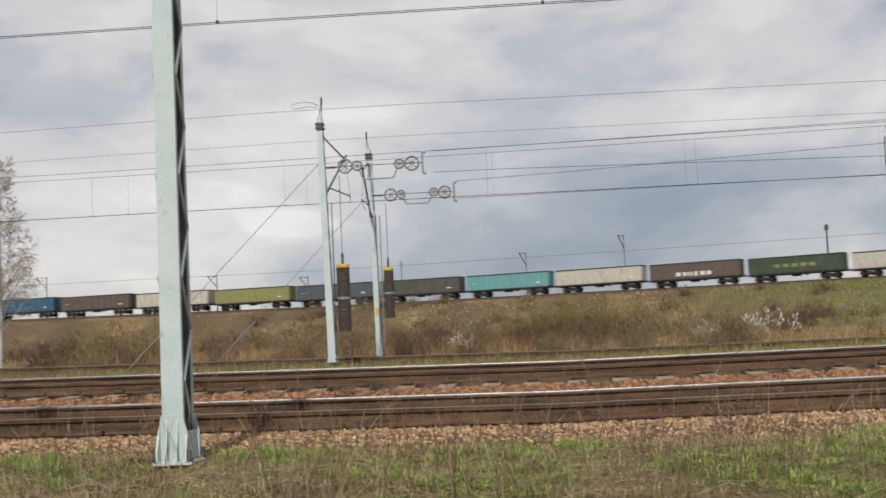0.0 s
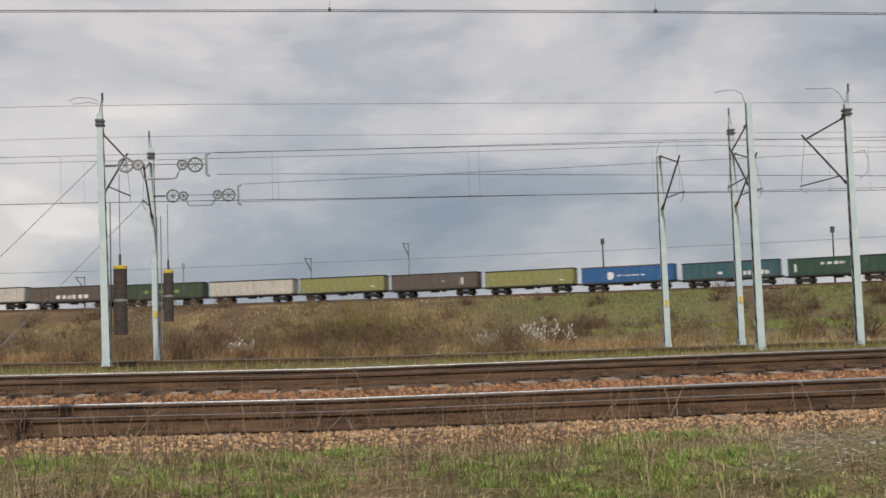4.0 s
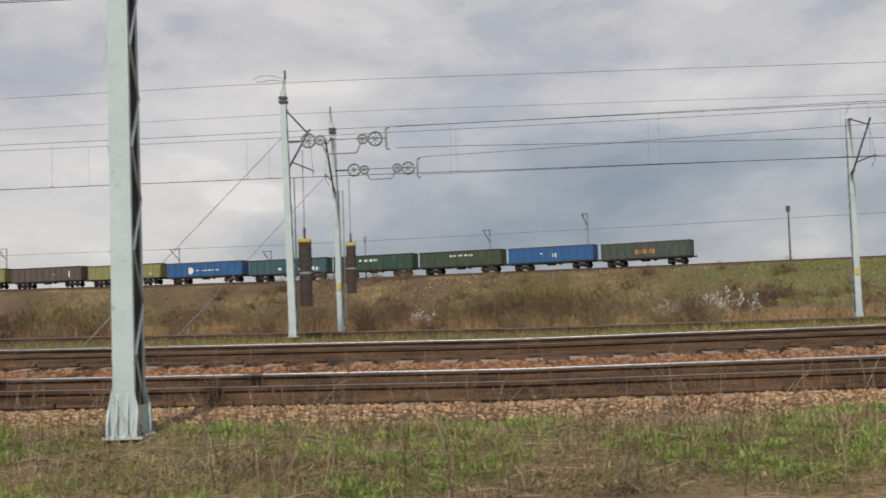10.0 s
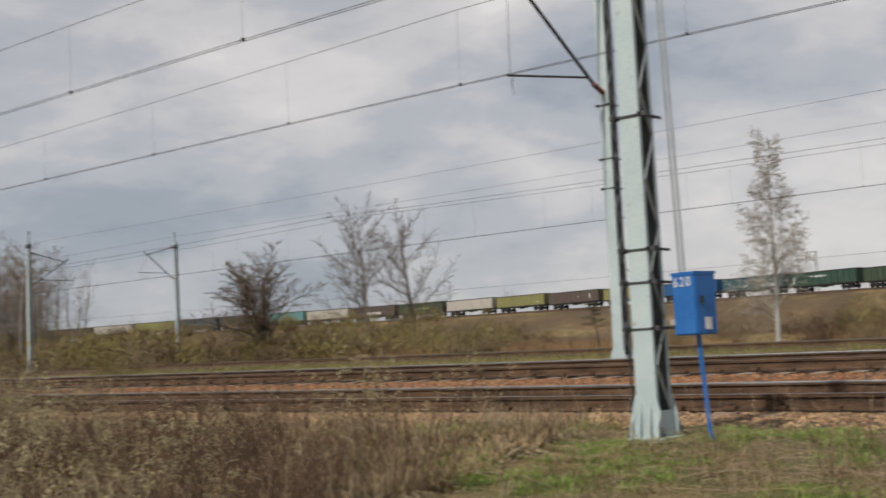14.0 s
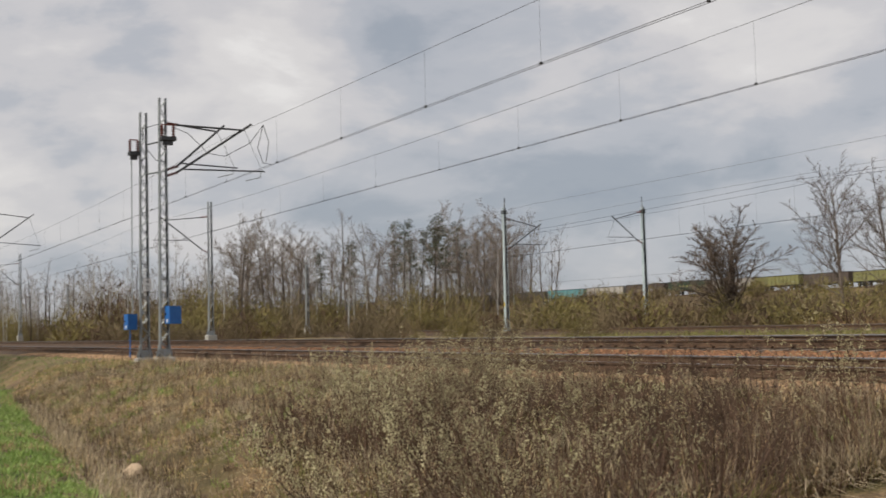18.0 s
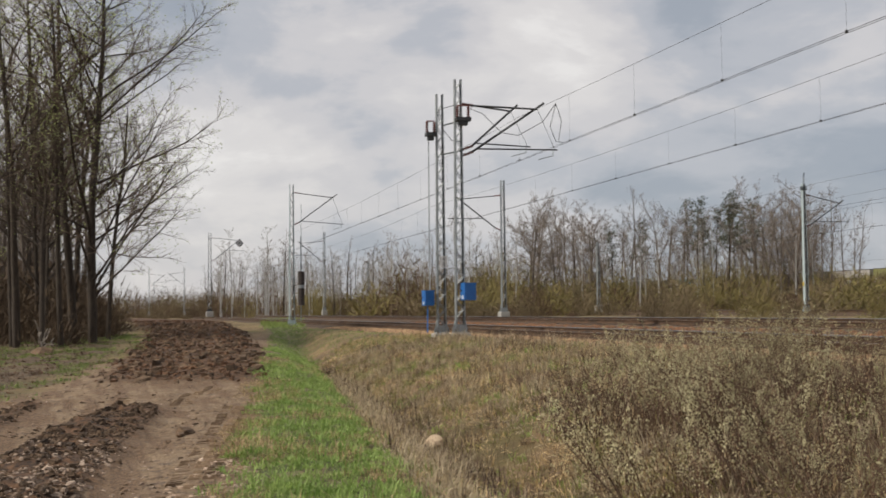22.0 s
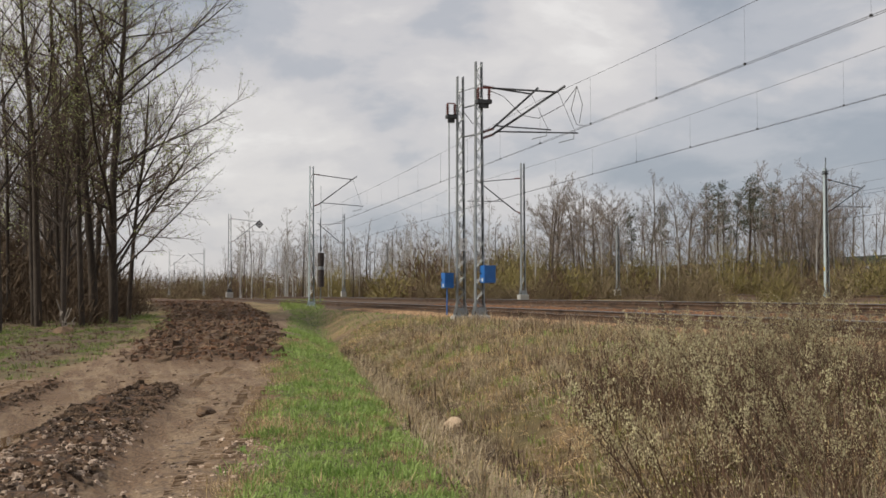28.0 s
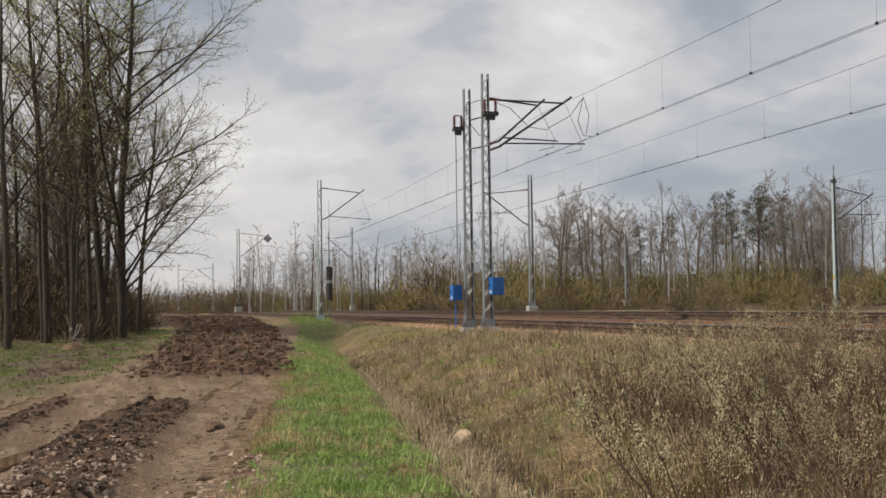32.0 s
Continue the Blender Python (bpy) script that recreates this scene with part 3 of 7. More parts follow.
CLIP = bmesh.new()
box(CLIP, -0.07, 0.07, -0.13, -0.045, -0.17, -0.125)
box(CLIP, -0.07, 0.07, 0.045, 0.13, -0.17, -0.125)
tube(CLIP, (-0.02, -0.10, -0.13), (-0.02, -0.10, -0.085), 0.022, n=6)
tube(CLIP, (-0.02, 0.10, -0.13), (-0.02, 0.10, -0.085), 0.022, n=6)
CLIP_ME = bpy.data.meshes.new("rail_clip")
CLIP.to_mesh(CLIP_ME)
CLIP_ME.materials.append(M_RUST)
SL = bmesh.new()
prof = [(-0.13, -0.20), (0.13, -0.20), (0.12, 0.0), (-0.12, 0.0)]
vs = [[SL.verts.new((a, y, z)) for a, z in prof] for y in (-1.3, 1.3)]
for k in range(4):
    SL.faces.new((vs[0][k], vs[0][(k + 1) % 4], vs[1][(k + 1) % 4], vs[1][k]))
SL.faces.new(vs[0][::-1])
SL.faces.new(vs[1])
SL.normal_update()
SL_ME = bpy.data.meshes.new("sleeper")
SL.to_mesh(SL_ME)
SL_ME.materials.append(M_SLEEPER)


def railway(label, ya, za, yb, zb, off, rise, x_lo, x_hi, clips, top=M_RAILTOP):
    t = tagged(empty("railway_track"), label, "railway track", "parallel railway tracks", "structure")
    for y, z in ((ya, za), (yb, zb)):
        r = sweep("rail", RAIL, line_of(y, z, off, rise=rise), M_RUST, t, label="rust-brown steel rail")
        s = -1 if y == yb else 1
        face = [(0.034 * s, 0.0), (-0.033 * s, 0.0), (-0.033 * s, -0.004), (0.0345 * s, -0.0045), (0.0352 * s, -0.022), (0.0375 * s, -0.022), (0.0375 * s, -0.008)]
        sweep("running_surface", face if s > 0 else face[::-1], line_of(y, z, off, rise=rise), top, r, label="polished rail top and inner edge")
    tilt = math.atan2(zb - za, yb - ya)
    x, jit = x_lo, random.Random(int(ya * 10))
    while x < x_hi:
        s = (off(x + 0.1) - off(x - 0.1)) / 0.2
        yc = (ya + yb) / 2 + off(x)
        m = Matrix.Translation((x + jit.uniform(-0.03, 0.03), yc, (za + zb) / 2 + rise(x) - 0.185 + jit.uniform(-0.01, 0.008))) @ Matrix.Rotation(math.atan(s), 4, "Z") @ Matrix.Rotation(tilt, 4, "X")
        so = share("sleeper", SL_ME, t, m)
        if clips and clips[0] < x < clips[1]:
            for y in (ya, yb):
                share("rail_clip", CLIP_ME, so, Matrix.Translation((0, y - (ya + yb) / 2, 0.185)))
        x += 0.6
    return t


railway("double-railed main line on rusty ballast", 12.45, 0.588, 13.95, 0.658, bend, along, -46, 11, (-24, 9))
railway("second main line beside the first", 18.0, 0.85, 19.5, 0.92, bend, along, -52, 14, (-26, 11))
railway("third railway line behind low grass", 44.75, 0.97, 46.25, 0.98, bend_far, far_rise, -20, 32, None, M_DULLRAIL)
railway("outer one of four parallel railway lines", 48.75, 0.98, 50.25, 0.99, bend_far, far_rise, -20, 32, None, M_DULLRAIL)


def bed(name, prof, off, rise, label, x0=-560, x1=170):
    lo = [p for p in line_of(0, 0, off, x0, x1, rise)]
    V, F = [], []
    n = len(prof)
    for (x, y, z), _ in lo:
        for a, u in prof:
            V.append((x, y + a, z + u))
    for i in range(len(lo) - 1):
        for k in range(n - 1):
            F.append((i * n + k, (i + 1) * n + k, (i + 1) * n + k + 1, i * n + k + 1))
    return tagged(mesh_ob(name, V, F, M_BED), label, "ballast", kind="structure")


BED_A = [(10.6, 0.10), (11.1, 0.33), (11.55, 0.37), (12.6, 0.40), (14.8, 0.49), (15.5, 0.57), (16.8, 0.642), (17.3, 0.55), (18.1, 0.57), (20.2, 0.74), (21.0, 0.74), (22.8, 0.45), (23.0, 0.2)]
bed("ballast_bed", BED_A, bend, along, "rust-stained stone ballast under two tracks")
bed("ballast_bed_far", [(42.9, 0.5), (43.8, 0.78), (51.2, 0.79), (52.2, 0.5)], bend_far, far_rise, "grey-brown ballast under the far tracks")


def stones(name, n, region, size, material, label, seed, prof=BED_A):
    """Loose stones strewn over the bed, each its own little block."""
    rng = np.random.default_rng(seed)
    x0, x1, y0, y1 = region
    x = x0 + (x1 - x0) * rng.random(n)
    y = y0 + (y1 - y0) * rng.random(n)
    pa, pu = np.array(prof).T
    z = np.interp(y, pa, pu) + np.array([along(v) for v in x])
    y = y + np.array([bend(v) for v in x])
    base = np.array([(1, 0, -0.4), (-1, 0, -0.4), (0, 1, -0.4), (0, -1, -0.4), (0.3, 0.3, 0.8), (-0.4, -0.3, 0.7)], float)
    r = size * (0.55 + 0.9 * rng.random((n, 1, 1))) * (0.7 + 0.6 * rng.random((n, 6, 1)))
    v = base[None] * r + rng.normal(0, 0.22, (n, 6, 3)) * size
    v[:, :, 2] *= 0.8
    v += np.stack([x, y, z + size * 0.25 * rng.random(n)], -1)[:, None]
    f0 = np.array([(0, 2, 4), (2, 1, 4), (1, 5, 4), (1, 3, 5), (3, 0, 5), (0, 4, 5)])
    f = (f0[None] + 6 * np.arange(n)[:, None, None]).reshape(-1, 3)
    me = bpy.data.meshes.new(name)
    me.vertices.add(n * 6)
    me.vertices.foreach_set("co", v.reshape(-1))
    me.loops.add(len(f) * 3)
    me.loops.foreach_set("vertex_index", f.reshape(-1))
    me.polygons.add(len(f))
    me.polygons.foreach_set("loop_start", np.arange(len(f)) * 3)
    me.update(calc_edges=True)
    me.materials.append(material)
    return tagged(new(name, me), label, "stones", kind="stuff")


stones("ballast_stones", 14000, (-24, 9, 14.1, 17.35), 0.032, M_BALLAST, "rust-orange ballast stones between the tracks", 1)
stones("ballast_stones_shoulder", 14000, (-22, 8, 10.95, 12.35), 0.019, M_BALLAST2, "pale tan ballast stones on the track shoulder", 2)
stones("ballast_stones_inner", 4000, (-24, 9, 12.55, 13.85), 0.036, M_BALLAST, "rusty ballast stones between the rails", 3)
stones("ballast_stones_left", 3500, (-70, -22, 10.9, 12.3), 0.04, M_BALLAST2, "pale ballast stones along the track shoulder", 4)
stones("ballast_stones_far_left", 5000, (-70, -24, 12.5, 17.9), 0.045, M_BALLAST, "rusty ballast stones farther along the tracks", 7)
stones("ballast_stones_second", 1300, (-24, 9, 17.35, 17.95), 0.026, M_BALLAST, "rusty ballast stones beside the second track", 6)

# catenary masts
def mast_body(t, H, w0, w1, d0, d1, material, lacing_mat, bars=False, pitch=0.42, seed=0):
    """Two channels facing across the track, joined by zigzag lacing on both sides."""
    W = lambda z: w0 + (w1 - w0) * z / H
    D = lambda z: d0 + (d1 - d0) * z / H
    for s in (-1, 1):
        bm = bmesh.new()
        pts = []
        for z in (0, H):
            w, d = W(z) / 2, D(z) / 2
            pts.append([bm.verts.new(p) for p in ((-w, s * d, z), (w, s * d, z), (w, s * (d - 0.04), z), (w - 0.012, s * (d - 0.04), z), (w - 0.012, s * (d - 0.012), z), (-w + 0.012, s * (d - 0.012), z), (-w + 0.012, s * (d - 0.04), z), (-w, s * (d - 0.04), z))])
        for k in range(8):
            bm.faces.new((pts[0][k], pts[0][(k + 1) % 8], pts[1][(k + 1) % 8], pts[1][k]))
        bm.faces.new(pts[0][::-1])
        bm.faces.new(pts[1])
        bmesh.ops.recalc_face_normals(bm, faces=bm.faces[:])
        ch = part("channel", bm, material, t, "flat steel channel of the mast")
        # inner faces get the darker colour, so the recess shade is painted in
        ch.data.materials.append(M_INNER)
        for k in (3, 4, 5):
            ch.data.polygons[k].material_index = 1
    for s in (-1, 1):
        one = bmesh.new()
        z, k = 0.25, 1
        while z + pitch < H - 0.1:
            bm = bmesh.new() if bars else one
            a = (s * (W(z) / 2 + 0.004), k * (D(z) / 2 - 0.03), z)
            b = (s * (W(z + pitch) / 2 + 0.004), -k * (D(z + pitch) / 2 - 0.03), z + pitch)
            tube(bm, a, b, 0.014, n=4)
            if bars:
                part("lacing_bar", bm, lacing_mat, t)
            z += pitch
            k = -k
        if bars:
            one.free()
        else:
            tagged(part("lacing", one, lacing_mat, t, "zigzag lacing"), kind="stuff")


def foot(t, w, d, material, block=True):
    """A welded shoe: base plate, face plates with clipped shoulders, upright ribs, bolts."""
    bm = bmesh.new()
    box(bm, -w * 0.92, w * 0.92, -d * 0.70, d * 0.70, 0.0, 0.03)
    bmesh.ops.bevel(bm, geom=bm.edges[:], offset=0.006, segments=1, affect="EDGES")
    part("base_plate", bm, material, t)
    h = 0.40
    for s in (-1, 1):
        y0 = s * d * 0.52
        bm = bmesh.new()
        v = [bm.verts.new((x * w, y0, z)) for x, z in ((-0.70, 0.03), (0.70, 0.03), (0.70, h * 0.62), (0.50, h), (-0.50, h), (-0.70, h * 0.62))]
        bm.faces.new(v)
        ex = bmesh.ops.extrude_face_region(bm, geom=bm.faces[:])
        bmesh.ops.translate(bm, verts=[g for g in ex["geom"] if isinstance(g, bmesh.types.BMVert)], vec=(0, s * 0.014, 0))
        bmesh.ops.recalc_face_normals(bm, faces=bm.faces[:])
        part("shoe_plate", bm, material, t)
        for x in (-0.66, -0.24, 0.24, 0.66):
            bm = bmesh.new()
            y1, c = y0 + s * 0.014, x * w
            v = [bm.verts.new((c + e, y, z)) for e in (-0.008, 0.008) for y, z in ((y1, 0.031), (y1 + s * 0.05, 0.031), (y1 + s * 0.046, 0.13), (y1, h * (0.92 if abs(x) < 0.5 else 0.6)))]
            for f in ((0, 1, 2, 3), (7, 6, 5, 4), (0, 4, 5, 1), (1, 5, 6, 2), (2, 6, 7, 3), (3, 7, 4, 0)):
                bm.faces.new([v[i] for i in f])
            bmesh.ops.recalc_face_normals(bm, faces=bm.faces[:])
            part("gusset", bm, material, t, "upright stiffening rib")
    for s in (-1, 1):
        bm = bmesh.new()
        box(bm, s * w * 0.56 - 0.006, s * w * 0.56 + 0.006, -d * 0.5, d * 0.5, 0.031, h * 0.66)
        part("side_plate", bm, material, t)
    for sx in (-1, 1):
        for sy in (-1, 1):
            bm = bmesh.new()
            lathe(bm, [(0.03, 0.03), (0.03, 0.058), (0.016, 0.06), (0.016, 0.12)], 6, Matrix.Translation((sx * w * 0.80, sy * d * 0.62, 0)))
            part("anchor_bolt", bm, M_DARKSTEEL, t, "dark anchor bolt and nut")
    if block:
        bm = bmesh.new()
        box(bm, -w * 1.15, w * 1.15, -d * 0.95, d * 0.95, -0.6, -0.003)
        bmesh.ops.bevel(bm, geom=bm.edges[:], offset=0.02, segments=1, affect="EDGES")
        part("foundation", bm, M_CONC, t, "pale concrete foundation")


def insulator(bm, a, b, r=0.06, n=8, sheds=7):
    a, b = Vector(a), Vector(b)
    q = Matrix.Translation(a) @ (b - a).to_track_quat("Z", "Y").to_matrix().to_4x4()
    L = (b - a).length
    prof = [(0.02, 0)]
    for i in range(sheds):
        z = L * (i + 0.5) / sheds
        prof += [(r * 0.45, z - L * 0.25 / sheds), (r, z), (r * 0.45, z + L * 0.25 / sheds)]
    prof.append((0.02, L))
    lathe(bm, prof, n, q)


def cantilever(t, side, reach, z_low, z_top, z_wire, d, dx=0.0, thick=0.03, material=None, tie=0.25, over=0.7):
    """A bracket that holds one track's wires: tie, strut, registration tube, steady arm."""
    material = material or M_DARKSTEEL
    m0 = side * d / 2
    tip = Vector((dx, m0 + side * reach, z_top))
    bm = bmesh.new()
    tube(bm, (0, m0 + side * 0.3, z_top + tie), tip, thick, n=6)
    part("tie_tube", bm, material, t, "dark upper tie tube")
    bm = bmesh.new()
    tube(bm, (0, m0 + side * 0.32, z_low + 0.12), tip + Vector((0, side * 0.25, 0.22)), thick * 1.25, n=6)
    part("strut", bm, material, t, "dark slanting strut")
    bm = bmesh.new()
    insulator(bm, (0, m0, z_low), (0, m0 + side * 0.38, z_low + 0.14))
    part("strut_insulator", bm, M_REDBROWN, t, "ribbed insulator")
    bm = bmesh.new()
    insulator(bm, (0, m0, z_top + tie + 0.04), (0, m0 + side * 0.4, z_top + tie))
    part("tie_insulator", bm, M_REDBROWN, t, "ribbed insulator")
    k = max(0.06, min(0.8, (z_wire + 0.38 - z_low - 0.12) / (z_top + 0.1 - z_low)))
    at = Vector((dx * k, m0 + side * (0.32 + (reach - 0.1) * k), z_low + 0.12 + (z_top + 0.1 - z_low) * k))
    end = Vector((dx, m0 + side * (reach + over), z_wire + 0.35))
    bm = bmesh.new()
    tube(bm, at, end, thick * 0.8, n=6)
    part("registration_tube", bm, material, t)
    bm = bmesh.new()
    tube(bm, end + Vector((0.0, -side * 0.15, -0.02)), (dx, end.y - side * 0.15, z_wire + 0.15), 0.015, n=4)
    tube(bm, (dx, end.y - side * 0.15, z_wire + 0.15), (dx + 0.03, m0 + side * reach, z_wire), 0.014, n=4)
    part("steady_arm", bm, M_GALV, t)
    bm = bmesh.new()
    tube(bm, tip, Vector((dx, end.y - side * 0.1, z_wire + 0.37)), 0.008, n=3)
    part("stay_wire", bm, M_WIRE, t)
    return tip


def collar(t, z, w, d, material=None):
    bm = bmesh.new()
    for s in (-1, 1):
        box(bm, -w / 2 - 0.05, w / 2 + 0.05, s * d / 2 - 0.012 * (s < 0), s * d / 2 + 0.012 * (s > 0) + 0.001, z - 0.008, z + 0.008)
        box(bm, s * (w / 2 + 0.045) - 0.03, s * (w / 2 + 0.045) + 0.03, -d / 2 - 0.03, -d / 2 + 0.05, z - 0.022, z + 0.022)
        box(bm, s * (w / 2 + 0.02) - 0.008, s * (w / 2 + 0.02) + 0.008, -d / 2 - 0.08, d / 2 + 0.08, z - 0.012, z + 0.012)
    part("clamp", bm, material or M_DARKSTEEL, t)


def mast(x, y, z, H, w=0.2, d=0.3, label="", rz=0.0, bars=False, material=None, wt=None, dt=None, block=True, pitch=0.42, shoe=1.0):
    t = tagged(empty("catenary_mast", pose(x, y, z, 0, 0, rz)), label or "pale grey-blue steel catenary mast", "mast", "catenary masts")
    mast_body(t, H, w, wt or w * 0.8, d, dt or d * 0.72, material or M_MAST, M_GALV, bars or x > -95, pitch)
    foot(t, w * shoe, d, material or M_MAST, block)
    return t


def headgear(t, H, w, d, lean=0.0):
    """Earth-wire carrier on top of a far mast."""
    bm = bmesh.new()
    box(bm, -w, w, -d * 0.55, d * 0.55, H - 0.42, H - 0.34)
    box(bm, -w, w, -d * 0.55, d * 0.55, H - 0.28, H - 0.20)
    part("head_clamp", bm, M_DARKSTEEL, t)
    bm = bmesh.new()
    tube(bm, (0.05, 0, H - 0.3), (lean, 0, H + 0.55), 0.022, n=5)
    tube(bm, (-0.08, 0, H - 0.3), (lean - 0.02, 0, H + 0.55), 0.022, n=5)
    part("wire_carrier", bm, M_GALV, t)
    bm = bmesh.new()
    insulator(bm, (lean, 0, H + 0.42), (lean, 0, H + 0.72), 0.05)
    part("pin_insulator", bm, M_DARKSTEEL, t)


# masts beside the near track
near_mast = mast(-3.08, 10.15, 0.33, 8.4, 0.178, 0.30, "tall pale grey-blue mast on a ribbed shoe in the grass", bars=True, block=False, wt=0.155)
pair_mast = mast(-6.02, 10.2, 0.36, 8.4, 0.21, 0.27, "broad pale mast on concrete with a blue drive box beside it", bars=True, wt=0.18, dt=0.22)
for z in (1.0, 1.42, 1.72, 2.95):
    collar(pair_mast, z, 0.235, 0.26)
bm = bmesh.new()
tube(bm, (-0.145, -0.14, 0.1), (-0.14, -0.12, 5.2), 0.012, n=5)
part("earth_cable", bm, M_BLACK, pair_mast, "black cable down the side")
bm = bmesh.new()
for o in (-0.022, 0.022):
    tube(bm, (0.40 + o, -0.05, 1.35), (0.24 + o, -0.02, 8.2), 0.011, n=6)
part("drive_rod", bm, M_GALV, pair_mast, "long thin operating rod")
opp_mast = mast(-13.47, 21.9, 0.85, 8.8, 0.24, 0.30, "pale mast beyond the second track with a bracket arm")
cantilever(opp_mast, -1, 2.7, 5.55, 7.6, 5.2, 0.26, dx=-0.3, over=0.15)
for z in (3.6, 4.2, 5.3):
    collar(opp_mast, z, 0.2, 0.26)

# masts of the far pair of tracks
far_masts = []
for x, y, z, H, side, note in ((-7.94, 43.0, 0.95, 8.5, 1, "pale mast with tensioning wheels on far line"), (-7.56, 51.5, 1.05, 8.6, -1, "pale mast with leaning bracket by far line"),
                               (13.14, 51.5, 0.9, 8.0, -1, "slim pale mast with leaning bracket by far line"), (16.25, 51.5, 0.95, 9.2, -1, "pale mast with yellow plate by far line"),
                               (14.27, 43.0, 0.76, 8.7, 1, "tall pale mast of the far line"), (17.8, 43.0, 0.74, 8.6, 1, "tall pale mast with long bracket on far line"),
                               (-75.4, 48.2, 1.9, 8.7, 1, "pale mast of the far line before bare trees"), (-70.4, 56.6, 2.1, 8.3, -1, "pale mast of the far line beside dark bush")):
    t = mast(x, y, z, H, 0.25, 0.30, note, wt=0.19, block=False, shoe=0.74)
    if -10 < x < 0:
        t.matrix_basis = pose(x, y, z, 0, -1.0, 0)
    cantilever(t, side, 2.45, 5.75, 7.75 if x > 17 else 7.35, 5.75, 0.26, dx=0.4 if x < 0 and side > 0 else (-0.62 if x > 17 else 0.12), tie=0.4 if x > 17 else 0.55)
    if y > 45:
        bm = bmesh.new()
        box(bm, -0.07, 0.07, -0.19, -0.17, 1.75, 2.0)
        part("plate", bm, M_YELLOW, t, "small yellow and white plate")
    if not 12 < x < 15:
        headgear(t, H, 0.14, 0.3, 0.1 if side > 0 else -0.05)
    far_masts.append(t)

# masts along the near line to the left
tm_a = mast(-40.15, 12.55, 0.93, 8.45, 0.20, 0.32, "lattice steel mast with disconnector, blue box at its foot", dt=0.24, material=M_GALV, bars=True, pitch=0.27)
tm_b = mast(-41.3, 12.25, 0.92, 8.15, 0.20, 0.31, "lattice steel mast with red-brown insulators and number plate", dt=0.24, material=M_GALV, bars=True, pitch=0.27)
cantilever(tm_a, 1, 2.45, 5.9, 7.45, 5.75, 0.3, dx=0.6, thick=0.034, tie=0.14)
cantilever(tm_a, 1, 1.8, 6.1, 7.5, 5.95, 0.3, dx=-0.25, thick=0.030, tie=0.1)
left_mast = mast(-81.9, 14.2, 1.38, 9.1, 0.28, 0.36, "pale mast with weight stack beside the verge")
cantilever(left_mast, 1, 2.6, 6.5, 8.3, 6.2, 0.3)
dark_mast = mast(-142.2, 15.5, 3.05, 8.7, 0.34, 0.4, "dark rusty mast by the bend of the dirt road", material=M_DARKSTEEL)
cantilever(dark_mast, 1, 3.0, 5.6, 7.9, 6.4, 0.35)
for x, y, z, H, sd in ((-73.7, 25.9, 2.0, 8.1, -1), (-147.2, 29.4, 3.2, 9.2, -1), (-165.6, 39.0, 3.6, 6.2, 1), (-110.0, 48.1, 2.9, 6.0, 1), (-262, 16.5, 4.3, 9.0, 1), (-246, 22.0, 4.3, 8.6, -1), (-330, 22, 4.6, 8.6, 1)):
    t = mast(x, y, z, H, 0.26, 0.30, "grey steel mast along the line before the woods", dt=0.24, material=M_GALV)
    if H > 6.5:
        cantilever(t, sd, 2.7, H * 0.62, H * 0.85, H * 0.66, 0.3)

# the goods train on the far embankment
def paint(name, c, dirt=0.62, scale=1.2):
    d = tuple(v * 0.45 + 0.03 for v in c)
    return mat(name, tuple(v * 0.6 for v in c), tuple(v * 1.15 for v in c), scale, 0.7, 0, 0.1, fine=9, spread=1.1, stretch=(1.6, 1.6, 0.5), stain=(d, 1.1, dirt - 0.06))


PAINTS = {
    "rust_green": paint("weathered_green_paint", (0.055, 0.09, 0.075), 0.5), "blue": paint("bright_blue_paint", (0.025, 0.135, 0.37)),
    "olive": paint("dark_olive_paint", (0.05, 0.085, 0.05)), "green": paint("dark_green_paint", (0.03, 0.085, 0.06)),
    "teal": paint("teal_paint", (0.045, 0.19, 0.23)), "lime": paint("yellow_green_paint", (0.31, 0.31, 0.115)),
    "brown": paint("grey_brown_paint", (0.13, 0.10, 0.085)), "white": paint("dirty_white_paint", (0.62, 0.59, 0.53)),
    "slate": paint("blue_grey_paint", (0.075, 0.105, 0.13), 0.5), "sea": paint("grey_teal_paint", (0.04, 0.125, 0.155), 0.55), "turquoise": paint("turquoise_paint", (0.16, 0.42, 0.45)), "grey": paint("grey_green_paint", (0.09, 0.095, 0.08)), "navy": paint("faded_blue_paint", (0.03, 0.13, 0.24)),
}
ORDER = ["rust_green", "blue", "olive", "green", "sea", "blue", "lime", "brown", "lime", "white", "olive", "brown", "white", "turquoise", "grey", "slate", "lime", "white", "brown", "navy", "grey", "white", "grey", "brown", "olive", "grey"]
WORDS = {"rust_green": "weathered dark green", "slate": "blue-grey", "sea": "grey-teal", "blue": "bright blue", "olive": "dark olive green", "green": "dark green", "teal": "teal", "lime": "yellow-green", "brown": "grey-brown", "white": "dirty white", "turquoise": "pale turquoise", "grey": "dark grey-green", "navy": "faded blue"}
M_COAL = mat("coal", (0.012, 0.012, 0.013), (0.04, 0.04, 0.042), 3, 0.9, 0, 0.8)
M_BOGIE = mat("bogie_steel", (0.022, 0.02, 0.019), (0.05, 0.045, 0.04), 5, 0.85, 0.1, 0.2)


